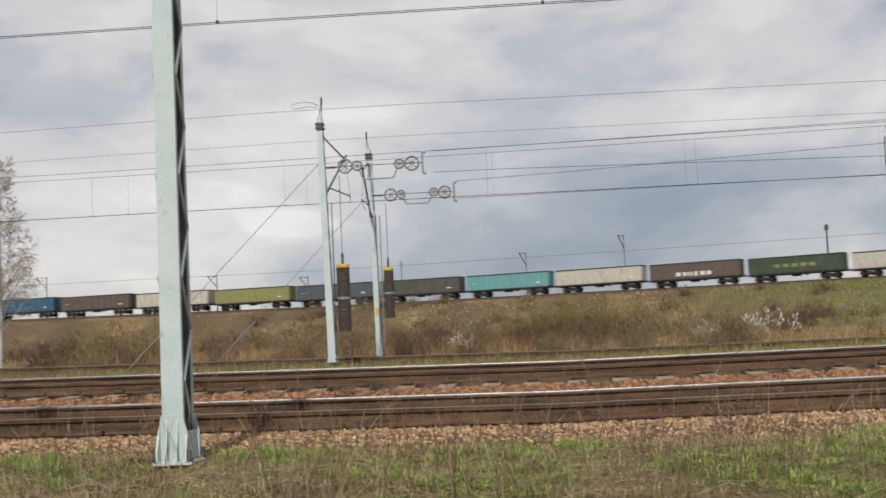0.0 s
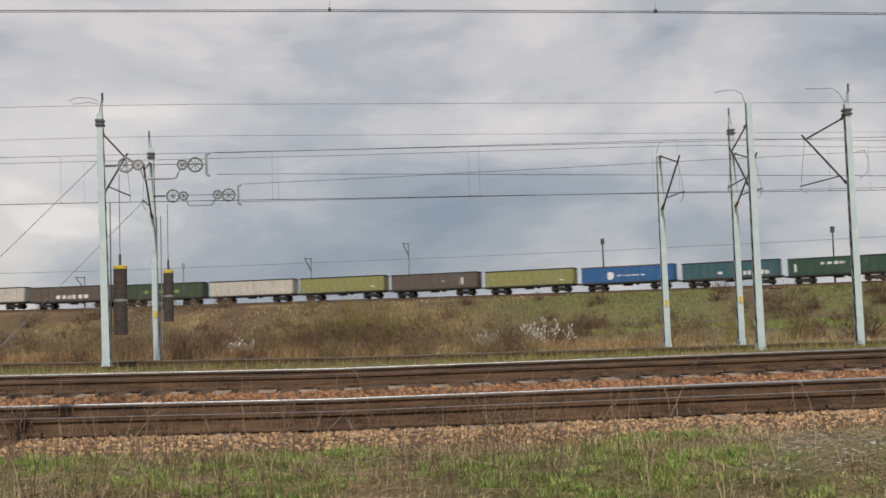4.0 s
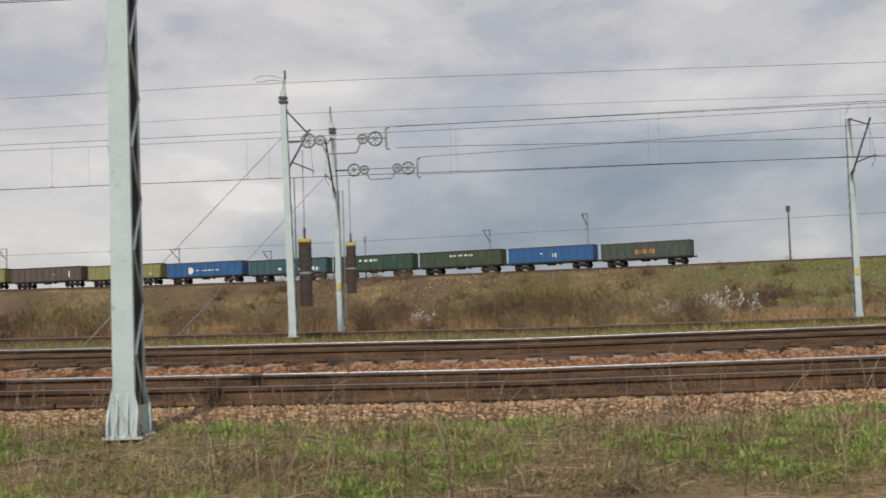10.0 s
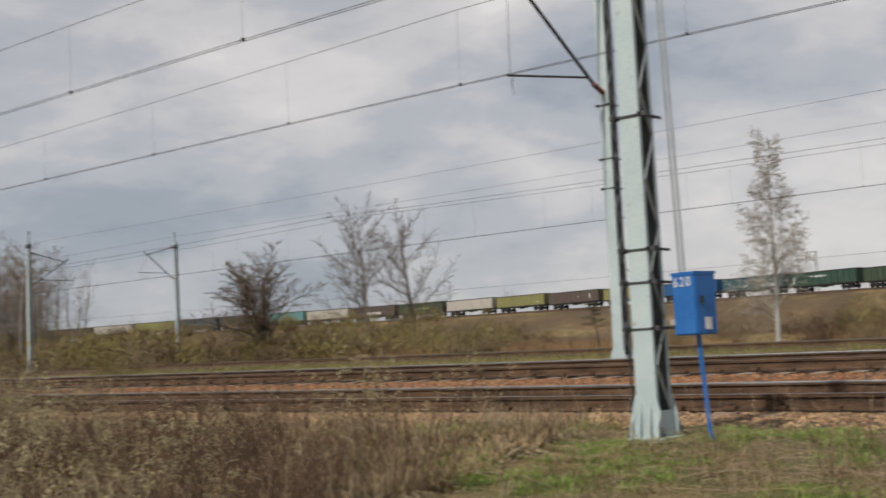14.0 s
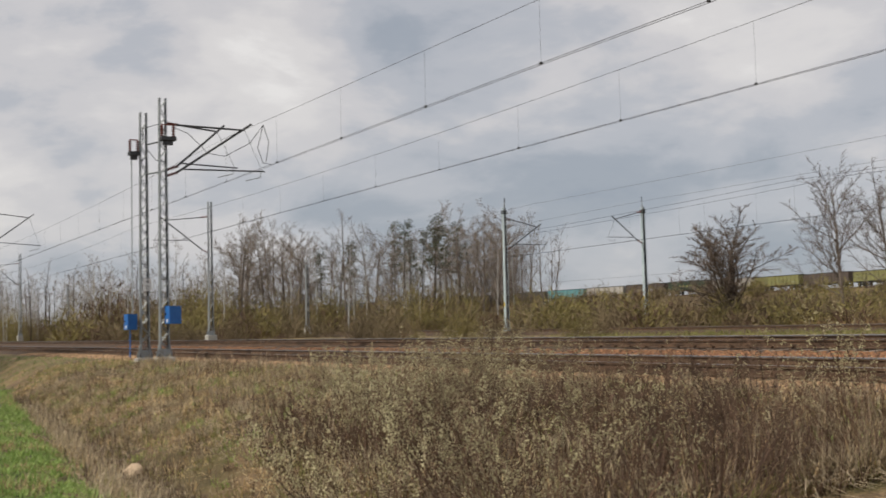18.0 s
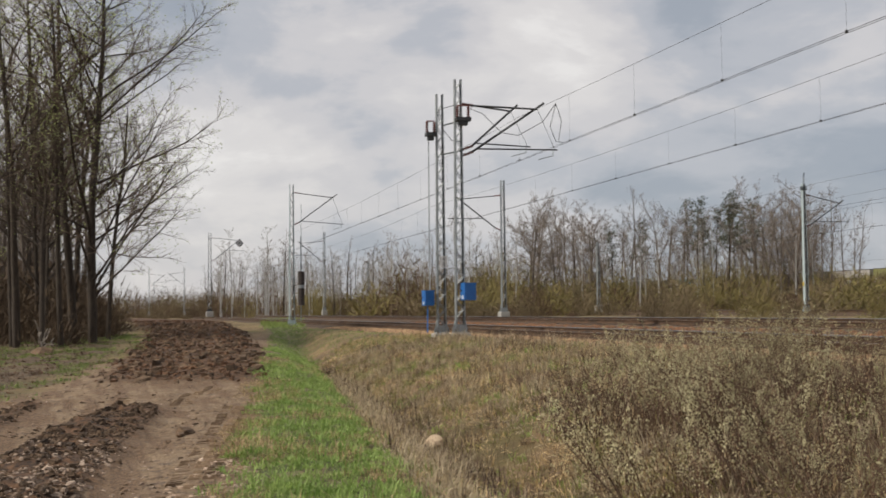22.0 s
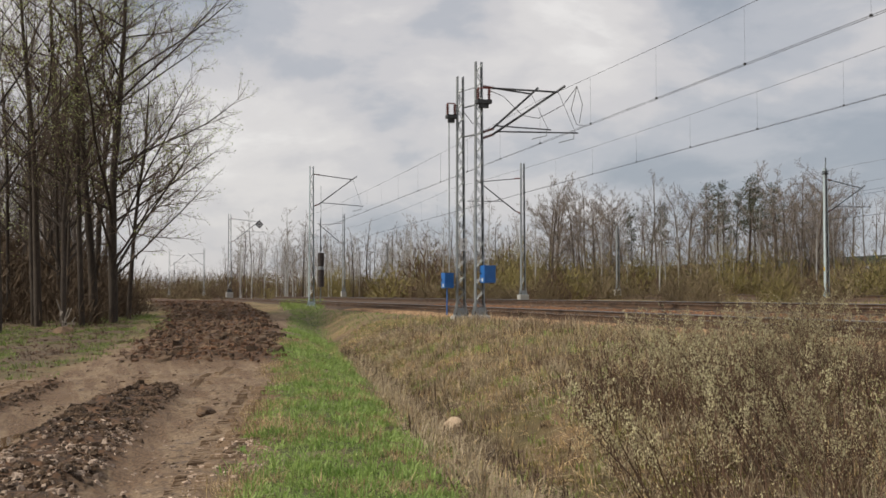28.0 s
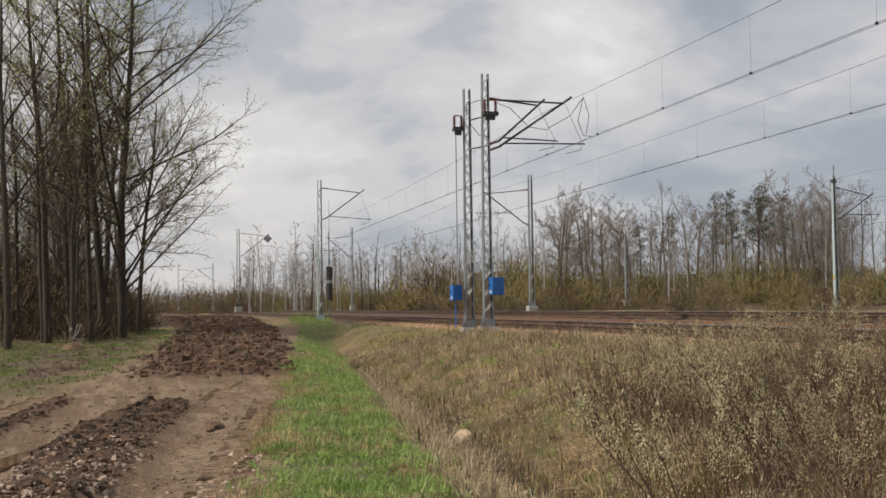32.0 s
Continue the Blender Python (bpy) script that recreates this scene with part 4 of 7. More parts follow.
def wagon_meshes():
    out = {}

    def keep(name, bm, m):
        bmesh.ops.recalc_face_normals(bm, faces=bm.faces[:])
        me = bpy.data.meshes.new(name)
        bm.to_mesh(me)
        bm.free()
        me.materials.append(m)
        out[name] = me

    bm = bmesh.new()
    box(bm, -6.4, 6.4, -1.42, 1.42, 0.0, 0.10)
    for s in (-1, 1):
        box(bm, -6.4, 6.4, s * 1.42 - 0.03, s * 1.42 + 0.03, 0.1, 2.10)
        box(bm, s * 6.4 - 0.03, s * 6.4 + 0.03, -1.39, 1.39, 0.1, 2.10)
    keep("body", bm, M_BOGIE)
    bm = bmesh.new()
    box(bm, -0.07, 0.07, -0.10, 0.10, 0.02, 2.02)
    keep("rib", bm, M_BOGIE)
    bm = bmesh.new()
    for s in (-1, 1):
        box(bm, -6.45, 6.45, s * 1.42 - 0.08, s * 1.42 + 0.08, 2.08, 2.22)
        box(bm, s * 6.4 - 0.08, s * 6.4 + 0.08, -1.34, 1.34, 2.08, 2.22)
    keep("rim", bm, M_BOGIE)
    bm = bmesh.new()
    box(bm, -6.3, 6.3, -0.5, 0.5, -0.3, -0.004)
    box(bm, -6.4, 6.4, -1.42, -1.3, -0.22, -0.004)
    box(bm, -6.4, 6.4, 1.3, 1.42, -0.22, -0.004)
    box(bm, -0.7, 0.6, -0.9, -0.5, -0.55, -0.22)
    box(bm, 1.1, 1.5, -0.9, -0.6, -0.5, -0.22)
    keep("underframe", bm, M_BOGIE)
    bm = bmesh.new()
    for s in (-1, 1):
        box(bm, -1.15, 1.15, s * 1.05 - 0.08, s * 1.05 + 0.08, -0.62, -0.35)
        box(bm, -0.35, 0.35, s * 1.05 - 0.1, s * 1.05 + 0.1, -0.8, -0.4)
        for x in (-0.9, 0.9):
            box(bm, x - 0.16, x + 0.16, s * 1.05 - 0.12, s * 1.05 + 0.12, -0.85, -0.5)
    box(bm, -0.25, 0.25, -1.0, 1.0, -0.6, -0.32)
    keep("bogie_frame", bm, M_BOGIE)
    bm = bmesh.new()
    m = Matrix.Rotation(radians(90), 4, "X")
    for s in (-1, 1):
        lathe(bm, [(0.46, -0.07), (0.46, 0.0), (0.43, 0.06)], 16, Matrix.Translation((0, s * 0.75, 0)) @ m)
    tube(bm, (0, -0.75, 0), (0, 0.75, 0), 0.08, n=8)
    keep("wheelset", bm, M_BOGIE)
    bm = bmesh.new()
    lathe(bm, [(0.09, 0), (0.09, 0.35), (0.2, 0.36), (0.2, 0.42)], 10, Matrix.Rotation(radians(90), 4, "Y"))
    keep("buffer", bm, M_BOGIE)
    bm = bmesh.new()
    xs, ys = np.linspace(-6.3, 6.3, 28), np.linspace(-1.36, 1.36, 7)
    g = [[bm.verts.new((x, y, 1.90 + 0.42 * max(0, noise.noise((x * 0.7, y * 0.8, 2))) + 0.06 * noise.noise((x * 3, y * 3, 1)))) for y in ys] for x in xs]
    for i in range(27):
        for j in range(6):
            bm.faces.new((g[i][j], g[i + 1][j], g[i + 1][j + 1], g[i][j + 1]))
    keep("coal_load", bm, M_COAL)
    return out


WM = wagon_meshes()
WAGONS = []


def painted(me, m):
    c = me.copy()
    c.materials.clear()
    c.materials.append(m)
    return c


PB = {k: (painted(WM["body"], m), painted(WM["rib"], m), painted(WM["rim"], PAINTS["brown"] if k in ("rust_green", "blue") else M_BOGIE)) for k, m in PAINTS.items()}


def wagon(colour, k):
    t = tagged(empty("goods_wagon"), f"{WORDS[colour]} open goods wagon loaded with coal", "railway wagon", "wagons of the goods train")
    lift = Matrix.Translation((0, 0, 1.15))
    body = share("body", PB[colour][0], t, lift, f"{WORDS[colour]} steel side walls")
    for i in range(12):
        for s in (-1, 1):
            share("rib", PB[colour][1], body, Matrix.Translation((-6.2 + 12.4 * i / 11, s * 1.47, 0)))
    share("rim", PB[colour][2], t, lift, "top rim of the side walls")
    share("underframe", WM["underframe"], t, lift)
    share("coal_load", WM["coal_load"], t, lift, "black coal heap")
    for x in (-4.4, 4.4):
        b = share("bogie", WM["bogie_frame"], t, Matrix.Translation((x, 0, 1.05)), "black two-axle bogie")
        for dx in (-0.9, 0.9):
            share("wheelset", WM["wheelset"], b, Matrix.Translation((dx, 0, -0.59)))
    for s in (-1, 1):
        for y in (-0.87, 0.87):
            m = Matrix.Translation((s * 6.42, y, 1.05))
            share("buffer", WM["buffer"], t, m if s > 0 else m @ Matrix.Rotation(math.pi, 4, "Z"))
    bm = bmesh.new()
    tube(bm, (6.4, 0, 1.0), (7.2, 0, 0.9), 0.05, n=6)
    part("coupling", bm, M_BOGIE, t)
    # painted marks on the side that faces the viewer
    rng = random.Random(100 + k)
    marks = {0: ((-1.4, 1.6, 0.5, 1.2, 5, "o"),), 1: ((-1.6, -1.0, 1.1, 1.3, 1, "w"), (0.3, 1.0, 0.6, 1.25, 2, "w")), 2: ((-1.8, 2.2, 1.35, 1.65, 5, "w"),), 3: ((-2.2, 1.0, 1.2, 1.6, 4, "w"), (-5.6, -5.2, 0.4, 1.5, 1, "w")),
             4: ((1.6, 5.4, 0.25, 0.85, 5, "w"), (-1.6, -0.8, 0.5, 0.9, 1, "w")), 5: ((-1.4, 2.6, 0.78, 1.0, 6, "w"),), 7: ((1.2, 2.0, 0.95, 1.1, 1, "w"), (3.8, 4.4, 0.4, 1.5, 2, "w")), 11: ((-2.6, 2.6, 0.3, 0.9, 6, "w"),), 10: ((-3.0, 3.0, 0.7, 1.2, 5, "g"),)}
    for x0, x1, z0, z1, n, c in marks.get(k, ((-5.4, -4.7, 0.9, 1.05, 1, "w"), (4.4, 5.2, 0.5, 0.7, 1, "w"))):
        w = (x1 - x0) / n
        for i in range(n):
            bm = bmesh.new()
            box(bm, x0 + i * w, x0 + i * w + w * 0.72, -1.462, -1.452, z0 + rng.uniform(0, 0.06), z1 - rng.uniform(0, 0.06), lift)
            part("painted_mark", bm, {"w": M_WHITE, "o": PAINT_ORANGE, "g": PAINTS["lime"]}[c], t)
    if k == 5:
        bm = bmesh.new()
        lathe(bm, [(0.55, 0), (0.55, 0.012)], 20, lift @ Matrix.Translation((-2.4, -1.452, 0.9)) @ Matrix.Rotation(radians(90), 4, "X"))
        part("emblem", bm, M_WHITE, t, "round white emblem")
    return t


PAINT_ORANGE = mat("faded_orange_paint", (0.42, 0.16, 0.06), (0.55, 0.25, 0.10), 4, 0.7, 0, 0)
for k, c in enumerate(ORDER):
    WAGONS.append(wagon(c, k))
SPEED, FIRST = 15.62, 174.1


def wagon_pose(k, t):
    x, y, z, h = train_at(FIRST - 14.04 * k - SPEED * t)
    return pose(x, y, z, 0, 0, h)


line = [train_at(s) for s in range(-700, 196, 6)]
far_track = tagged(empty("embankment_track"), "single railway line on the high embankment", "railway track", kind="structure")
for o in (-0.75, 0.75):
    pts = [((x, y, z), (-math.sin(radians(h)), math.cos(radians(h)))) for x, y, z, h in line]
    sweep("rail", RAIL, [((p[0] + n[0] * o, p[1] + n[1] * o, p[2]), n) for p, n in pts], M_RUST, far_track)
V, F = [], []
for x, y, z, h in line:
    n = Vector((-math.sin(radians(h)), math.cos(radians(h)), 0))
    for a, u in ((-2.9, -0.55), (-1.7, -0.18), (1.7, -0.18), (2.9, -0.55)):
        V.append(Vector((x, y, z + u)) + n * a)
for i in range(len(line) - 1):
    for q in range(3):
        F.append((i * 4 + q, (i + 1) * 4 + q, (i + 1) * 4 + q + 1, i * 4 + q + 1))
tagged(mesh_ob("ballast_bed_embankment", V, F, M_BED), "brown ballast on the embankment", "ballast", kind="structure")

# trees and shrubs
def tubes_mesh(name, branches, n, material, tip=True, fine=()):
    """One mesh of tapering tubes that end in a point; a branch is a list of (point, radius)."""
    V, F = [], []
    ring = [(math.cos(2 * math.pi * k / n), math.sin(2 * math.pi * k / n)) for k in range(n)]
    for br in branches:
        base, m = len(V), len(br) - 1
        for i, (p, r) in enumerate(br[:-1] if tip else br):
            q = (br[min(i + 1, m)][0] - br[max(i - 1, 0)][0]).to_track_quat("Z", "Y")
            for c, s in ring:
                V.append(p + q @ Vector((r * c, r * s, 0)))
        for i in range(m - 1 if tip else m):
            for k in range(n):
                F.append((base + i * n + k, base + i * n + (k + 1) % n, base + (i + 1) * n + (k + 1) % n, base + (i + 1) * n + k))
        if tip:
            V.append(br[-1][0])
            for k in range(n):
                F.append((base + (m - 1) * n + k, base + (m - 1) * n + (k + 1) % n, len(V) - 1))
    for br in fine:
        a, b, r = br[0][0], br[-1][0], br[0][1]
        o = (b - a).cross(Vector((math.sin(a.x * 91), math.cos(a.y * 77), math.sin(a.z * 83)))).normalized() * r
        k = len(V)
        V += [a - o * 1.35, a + o * 1.35, b]
        F.append((k, k + 1, k + 2))
    me = bpy.data.meshes.new(name)
    me.from_pydata(V, [], F)
    me.materials.append(material)
    if n > 3:
        me.shade_smooth()
    return me


def grow(rng, out, p, d, L, r, level, st):
    """Adds a branch and its side branches to out[level]."""
    n = st["segs"][min(level, len(st["segs"]) - 1)]
    pts, step = [(p.copy(), r)], L / n
    taper = st.get("taper", 0.75)
    for i in range(n):
        wob = Vector((rng.gauss(0, 1), rng.gauss(0, 1), rng.gauss(0, 0.6))) * st["wob"][min(level, len(st["wob"]) - 1)]
        d = (d + wob + Vector((0, 0, st["up"][min(level, len(st["up"]) - 1)]))).normalized()
        p = p + d * step
        rr = r * (1 - taper * (i + 1) / n)
        pts.append((p.copy(), max(rr, st.get("thin", 0.006) * 0.6)))
    out.setdefault(level, []).append(pts)
    if level >= st["levels"]:
        return
    m = st["kids"][level]
    lo = st["first"] if level == 0 else 0.18
    for k in range(m):
        f = lo + (1 - lo) * (k + rng.random()) / m
        f = min(f, 0.99)
        i = min(int(f * n), n - 1)
        q = pts[i][0].lerp(pts[i + 1][0], f * n - i)
        dd = (pts[i + 1][0] - pts[i][0]).normalized()
        side = dd.cross(Vector((rng.gauss(0, 1), rng.gauss(0, 1), rng.gauss(0, 1)))).normalized()
        ang = radians(st["angle"][level] + rng.gauss(0, 9))
        nd = dd * math.cos(ang) + side * math.sin(ang)
        shape = st["shape"](f) if level == 0 else (1.05 - 0.65 * f)
        ll = L * st["len"][level] * shape * rng.uniform(0.75, 1.2)
        r2 = min(pts[i][1] * 0.5, 0.006 + ll * st.get("thick", 0.0095))
        grow(rng, out, q, nd, ll, max(r2, st.get("thin", 0.006)), level + 1, st)


STYLES = {
    "alder": dict(levels=3, segs=(12, 6, 3, 2), wob=(0.025, 0.07, 0.13, 0.2), up=(0.015, 0.035, 0.03, 0.03), kids=(34, 16, 17), first=0.10, angle=(56, 38, 40), len=(0.40, 0.36, 0.46), shape=lambda f: 0.55 + 0.75 * math.sin(min(1.0, 0.12 + f * 1.05) * math.pi), thin=0.0055, thick=0.0075),
    "inner_alder": dict(levels=3, segs=(12, 6, 3, 2), wob=(0.025, 0.08, 0.13, 0.2), up=(0.015, 0.05, 0.04, 0.04), kids=(20, 13, 14), first=0.34, angle=(42, 38, 40), len=(0.30, 0.38, 0.46), shape=lambda f: 0.5 + 0.7 * math.sin(min(1.0, 0.1 + f) * math.pi), thin=0.0055, thick=0.0075),
    "slender": dict(levels=3, segs=(8, 4, 2, 1), wob=(0.03, 0.12, 0.2, 0.2), up=(0.02, 0.10, 0.06, 0.03), kids=(22, 8, 9), first=0.34, angle=(40, 38, 38), len=(0.24, 0.42, 0.5), shape=lambda f: 1.2 - 0.85 * f, thin=0.006),
    "far_slender": dict(sides=5, levels=3, segs=(6, 3, 1, 1), wob=(0.03, 0.10, 0.2, 0.2), up=(0.02, 0.10, 0.06, 0.03), kids=(19, 7, 9), first=0.3, angle=(42, 36, 38), len=(0.27, 0.42, 0.55), shape=lambda f: 1.15 - 0.75 * f, thin=0.010, thick=0.008),
    "distant": dict(sides=4, levels=3, segs=(5, 2, 1, 1), wob=(0.03, 0.12, 0.2, 0.2), up=(0.02, 0.10, 0.06, 0.0), kids=(14, 5, 7), first=0.28, angle=(40, 36, 38), len=(0.25, 0.5, 0.65), shape=lambda f: 1.15 - 0.75 * f, thin=0.016, thick=0.007),
    "oak": dict(levels=3, segs=(6, 5, 2, 1), wob=(0.04, 0.13, 0.2, 0.25), up=(0.0, 0.05, 0.04, 0.03), kids=(17, 12, 20), first=0.24, angle=(54, 44, 44), len=(0.46, 0.40, 0.46), shape=lambda f: 1.12 - 0.5 * f, thin=0.0085, thick=0.009),
    "birch": dict(levels=3, segs=(10, 5, 3, 2), wob=(0.015, 0.1, 0.2, 0.2), up=(0.02, 0.08, -0.08, -0.22), kids=(54, 12, 15), first=0.13, angle=(50, 40, 42), len=(0.25, 0.5, 0.7), shape=lambda f: 1.15 - 0.75 * f, thin=0.007, thick=0.006),
    "far_birch": dict(sides=6, levels=3, segs=(6, 3, 1, 1), wob=(0.02, 0.1, 0.2, 0.2), up=(0.02, 0.1, 0.0, -0.1), kids=(22, 6, 11), first=0.28, angle=(38, 36, 40), len=(0.2, 0.5, 0.6), shape=lambda f: 1.15 - 0.75 * f, thin=0.009, thick=0.006),
    "ash": dict(levels=3, segs=(8, 6, 2, 1), wob=(0.03, 0.08, 0.18, 0.22), up=(0.02, 0.07, 0.05, 0.03), kids=(30, 14, 16), first=0.2, angle=(46, 38, 40), len=(0.36, 0.34, 0.45), shape=lambda f: 0.75 + 0.6 * math.sin(min(1.0, 0.15 + f) * math.pi), thin=0.009, thick=0.0085),
    "willow": dict(levels=3, segs=(5, 8, 3, 1), wob=(0.03, 0.15, 0.2, 0.22), up=(0.0, 0.05, 0.05, 0.04), kids=(30, 17, 20), first=0.14, angle=(46, 42, 42), len=(0.72, 0.40, 0.45), shape=lambda f: 1.05 - 0.3 * f, thin=0.009, taper=0.75, thick=0.0095),
}


def tree_model(style, H, r, seed, bark, twig, leaves=0, leaf_mat=None, leaf=0.09, name="tree"):
    st = STYLES[style]
    rng = random.Random(seed)
    out = {}
    grow(rng, out, Vector((0, 0, -0.3)), Vector((0, 0, 1)), H + 0.3, r, 0, st)
    trunk = tubes_mesh("trunk", out[0], st.get("sides", 8), bark)
    limbs = tubes_mesh("limbs", out.get(1, []), 3 if "far" in style or style == "slender" else 4, bark)
    crown = tubes_mesh("crown", out.get(2, []), 3, twig, fine=out.get(3, []))
    leafy = None
    if leaves:
        V, F = [], []
        tips = [b for b in out.get(3, []) + out.get(2, [])]
        for _ in range(leaves):
            b = tips[rng.randrange(len(tips))]
            p = b[rng.randrange(1, len(b))][0] + Vector((rng.gauss(0, 0.06), rng.gauss(0, 0.06), rng.gauss(0, 0.06)))
            a, c = Vector((rng.gauss(0, 1), rng.gauss(0, 1), rng.gauss(0, 1))).normalized() * leaf, Vector((rng.gauss(0, 1), rng.gauss(0, 1), rng.gauss(0, 1))).normalized() * leaf * 0.6
            k = len(V)
            V += [p - a * 0.5, p + c * 0.5, p + a * 0.5, p - c * 0.5]
            F.append((k, k + 1, k + 2, k + 3))
        leafy = bpy.data.meshes.new("foliage")
        leafy.from_pydata(V, [], F)
        leafy.materials.append(leaf_mat)
    return trunk, limbs, crown, leafy


def plant(model, m, label, category="tree", group="", name="tree"):
    t = tagged(empty(name, m), label, category, group)
    for nm, me in zip(("trunk", "limb_crown", "crown", "foliage"), model):
        if me and len(me.vertices):
            tagged(share(nm, me, t, Matrix()), kind="stuff" if nm not in ("trunk",) else "")
    return t


def stand(model, x, y, scale, rot, label, group, name="tree", dz=0.0, category="tree"):
    return plant(model, pose(x, y, gz(x, y) + dz, 0, 0, rot) @ Matrix.Scale(scale, 4), label, category, group, name)


rng = random.Random(7)
ALDER = [tree_model(k, 21, r, s, M_BARK, M_TWIG, n, M_BUD, 0.11) for k, r, s, n in (("alder", 0.27, 11, 8000), ("inner_alder", 0.25, 12, 1700), ("inner_alder", 0.23, 13, 1700))]
SLIM = [tree_model("slender", 16, 0.14, s, M_BARK, M_TWIG) for s in (21, 22, 23)]
# far models carry haze-paled twigs, most of them a lighter grey bark too
OAK = [tree_model("oak", 14, 0.24, s, M_GREYBARK, M_HAZETWIG) for s in (31, 32, 33)]
BIRCH = [tree_model("far_birch", 14, 0.13, s, M_BIRCH, M_HAZETWIG) for s in (41, 42, 44)]
DIST = [tree_model("distant", 14, 0.15, s, m, M_HAZETWIG) for s, m in ((27, M_BARK), (28, M_BARK), (45, M_BIRCH), (46, M_BIRCH))]
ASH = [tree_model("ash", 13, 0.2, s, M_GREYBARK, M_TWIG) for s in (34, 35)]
FAR_SLIM = [tree_model("far_slender", 16, 0.14, s, M_GREYBARK, M_HAZETWIG) for s in (24, 25, 26)]
WILLOW = tree_model("willow", 5.2, 0.36, 51, M_BARK, M_TWIG)
M_BIRCHTWIG = mat("pale_birch_twigs", (0.24, 0.21, 0.18), (0.46, 0.42, 0.37), 2, 0.95, 0, 0.0, rnd=0.35)
LONE_BIRCH = tree_model("birch", 9.6, 0.12, 43, M_BIRCH, M_BIRCHTWIG, 1500, M_BUD, 0.05)


def pine_model(seed):
    r = random.Random(seed)
    out = {}
    grow(r, out, Vector((0, 0, -0.3)), Vector((0, 0, 1)), 17, 0.16, 0, dict(levels=1, segs=(10, 5), wob=(0.02, 0.15), up=(0.02, 0.03), kids=(34,), first=0.52, angle=(68,), len=(0.15,), shape=lambda f: 1.25 - 0.8 * f, thin=0.02))
    V, F = [], []
    for b in out[1]:
        for _ in range(34):
            p = b[r.randrange(2, len(b))][0] + Vector((r.gauss(0, 0.3), r.gauss(0, 0.3), r.gauss(0, 0.2)))
            a, c = Vector((r.gauss(0, 1), r.gauss(0, 1), r.gauss(0, 1))).normalized() * 0.2, Vector((r.gauss(0, 1), r.gauss(0, 1), r.gauss(0, 1))).normalized() * 0.06
            k = len(V)
            V += [p - a, p + c, p + a, p - c]
            F.append((k, k + 1, k + 2, k + 3))
    me = bpy.data.meshes.new("needles")
    me.from_pydata(V, [], F)
    me.materials.append(M_PINE)
    return tubes_mesh("trunk", out[0], 6, M_BARK), tubes_mesh("limbs", out[1], 3, M_BARK), None, me


PINE = [pine_model(s) for s in (61, 62)]

# the wood beside the dirt road
edge = [(-64.1, 1.35, 0.92, 0, 20), (-65.0, 0.45, 0.9, 1, 120), (-63.0, -2.1, 0.85, 2, 200), (-60.0, -0.9, 0.55, 1, 50), (-68.0, 2.2, 0.6, 2, 300), (-70, -1.0, 0.9, 0, 160), (-58, -3.6, 0.8, 2, 80), (-75, 0.6, 0.8, 1, 10)]
for x, y, s, k, q in edge:
    stand(ALDER[k], x, y, s, q, "tall bare alder budding pale green at the wood's edge", "trees of the roadside wood")
for i in range(34):
    x = -rng.uniform(62, 150)
    y = 2.0 + 0.03 * (x + 64) - rng.uniform(1.2, 8) * (-x / 64)
    stand(rng.choice(SLIM), x, y, rng.uniform(0.75, 1.1), rng.uniform(0, 360), "slender bare tree inside the dim roadside wood", "trees of the roadside wood")
# woods beyond the tracks
def joined(name, items, label, category):
    """Many plants too far off to tell apart, in one object."""
    V, F, mi, mats, n0 = [], [], [], [], 0
    for model, m in items:
        M = np.array(m)
        for me in model:
            if not me or not len(me.vertices):
                continue
            co = np.empty(len(me.vertices) * 3)
            me.vertices.foreach_get("co", co)
            co = co.reshape(-1, 3) @ M[:3, :3].T + M[:3, 3]
            V.append(co)
            if me.materials[0] not in mats:
                mats.append(me.materials[0])
            k = mats.index(me.materials[0])
            for p in me.polygons:
                F.append(tuple(v + n0 for v in p.vertices))
                mi.append(k)
            n0 += len(co)
    me = bpy.data.meshes.new(name)
    me.from_pydata(np.concatenate(V).tolist(), [], F)
    for q in mats:
        me.materials.append(q)
    me.polygons.foreach_set("material_index", mi)
    return tagged(new(name, me), label, category, kind="stuff")


def far_spot(az, r, s):
    a = radians(az)
    x, y = -math.sin(a) * r, math.cos(a) * r
    if y > 60 and -9 < train_off(x, y)[0] < 9:
        return None
    return pose(x, y, gz(x, y), 0, 0, rng.uniform(0, 360)) @ Matrix.Scale(s, 4)


def far_stand(n, az0, az1, r0, r1, models, s0, s1):
    out = []
    for _ in range(n):
        m = far_spot(rng.uniform(az0, az1), rng.uniform(r0, r1), rng.uniform(s0, s1))
        if m is not None:
            out.append((rng.choice(models), m))
    return out


def far_tree(az, r, model, s, label, group):
    a = radians(az)
    x, y = -math.sin(a) * r, math.cos(a) * r
    d = train_off(x, y)[0] if y > 60 else -99
    if -9 < d < 9:
        return
    stand(model, x, y, s, rng.uniform(0, 360), label, group)


for i in range(24):
    far_tree(rng.choice((rng.uniform(56.5, 60), rng.uniform(60, 69.4), rng.uniform(65, 69.4))), rng.uniform(140, 175), rng.choice(OAK), rng.uniform(0.68, 0.9), "bare spreading oak in the wood beyond the tracks", "trees of the far wood")
for i in range(26):
    far_tree(rng.uniform(55, 70), rng.uniform(135, 170), rng.choice(FAR_SLIM), rng.uniform(0.62, 0.85), "slender bare tree in the wood beyond the tracks", "trees of the far wood")
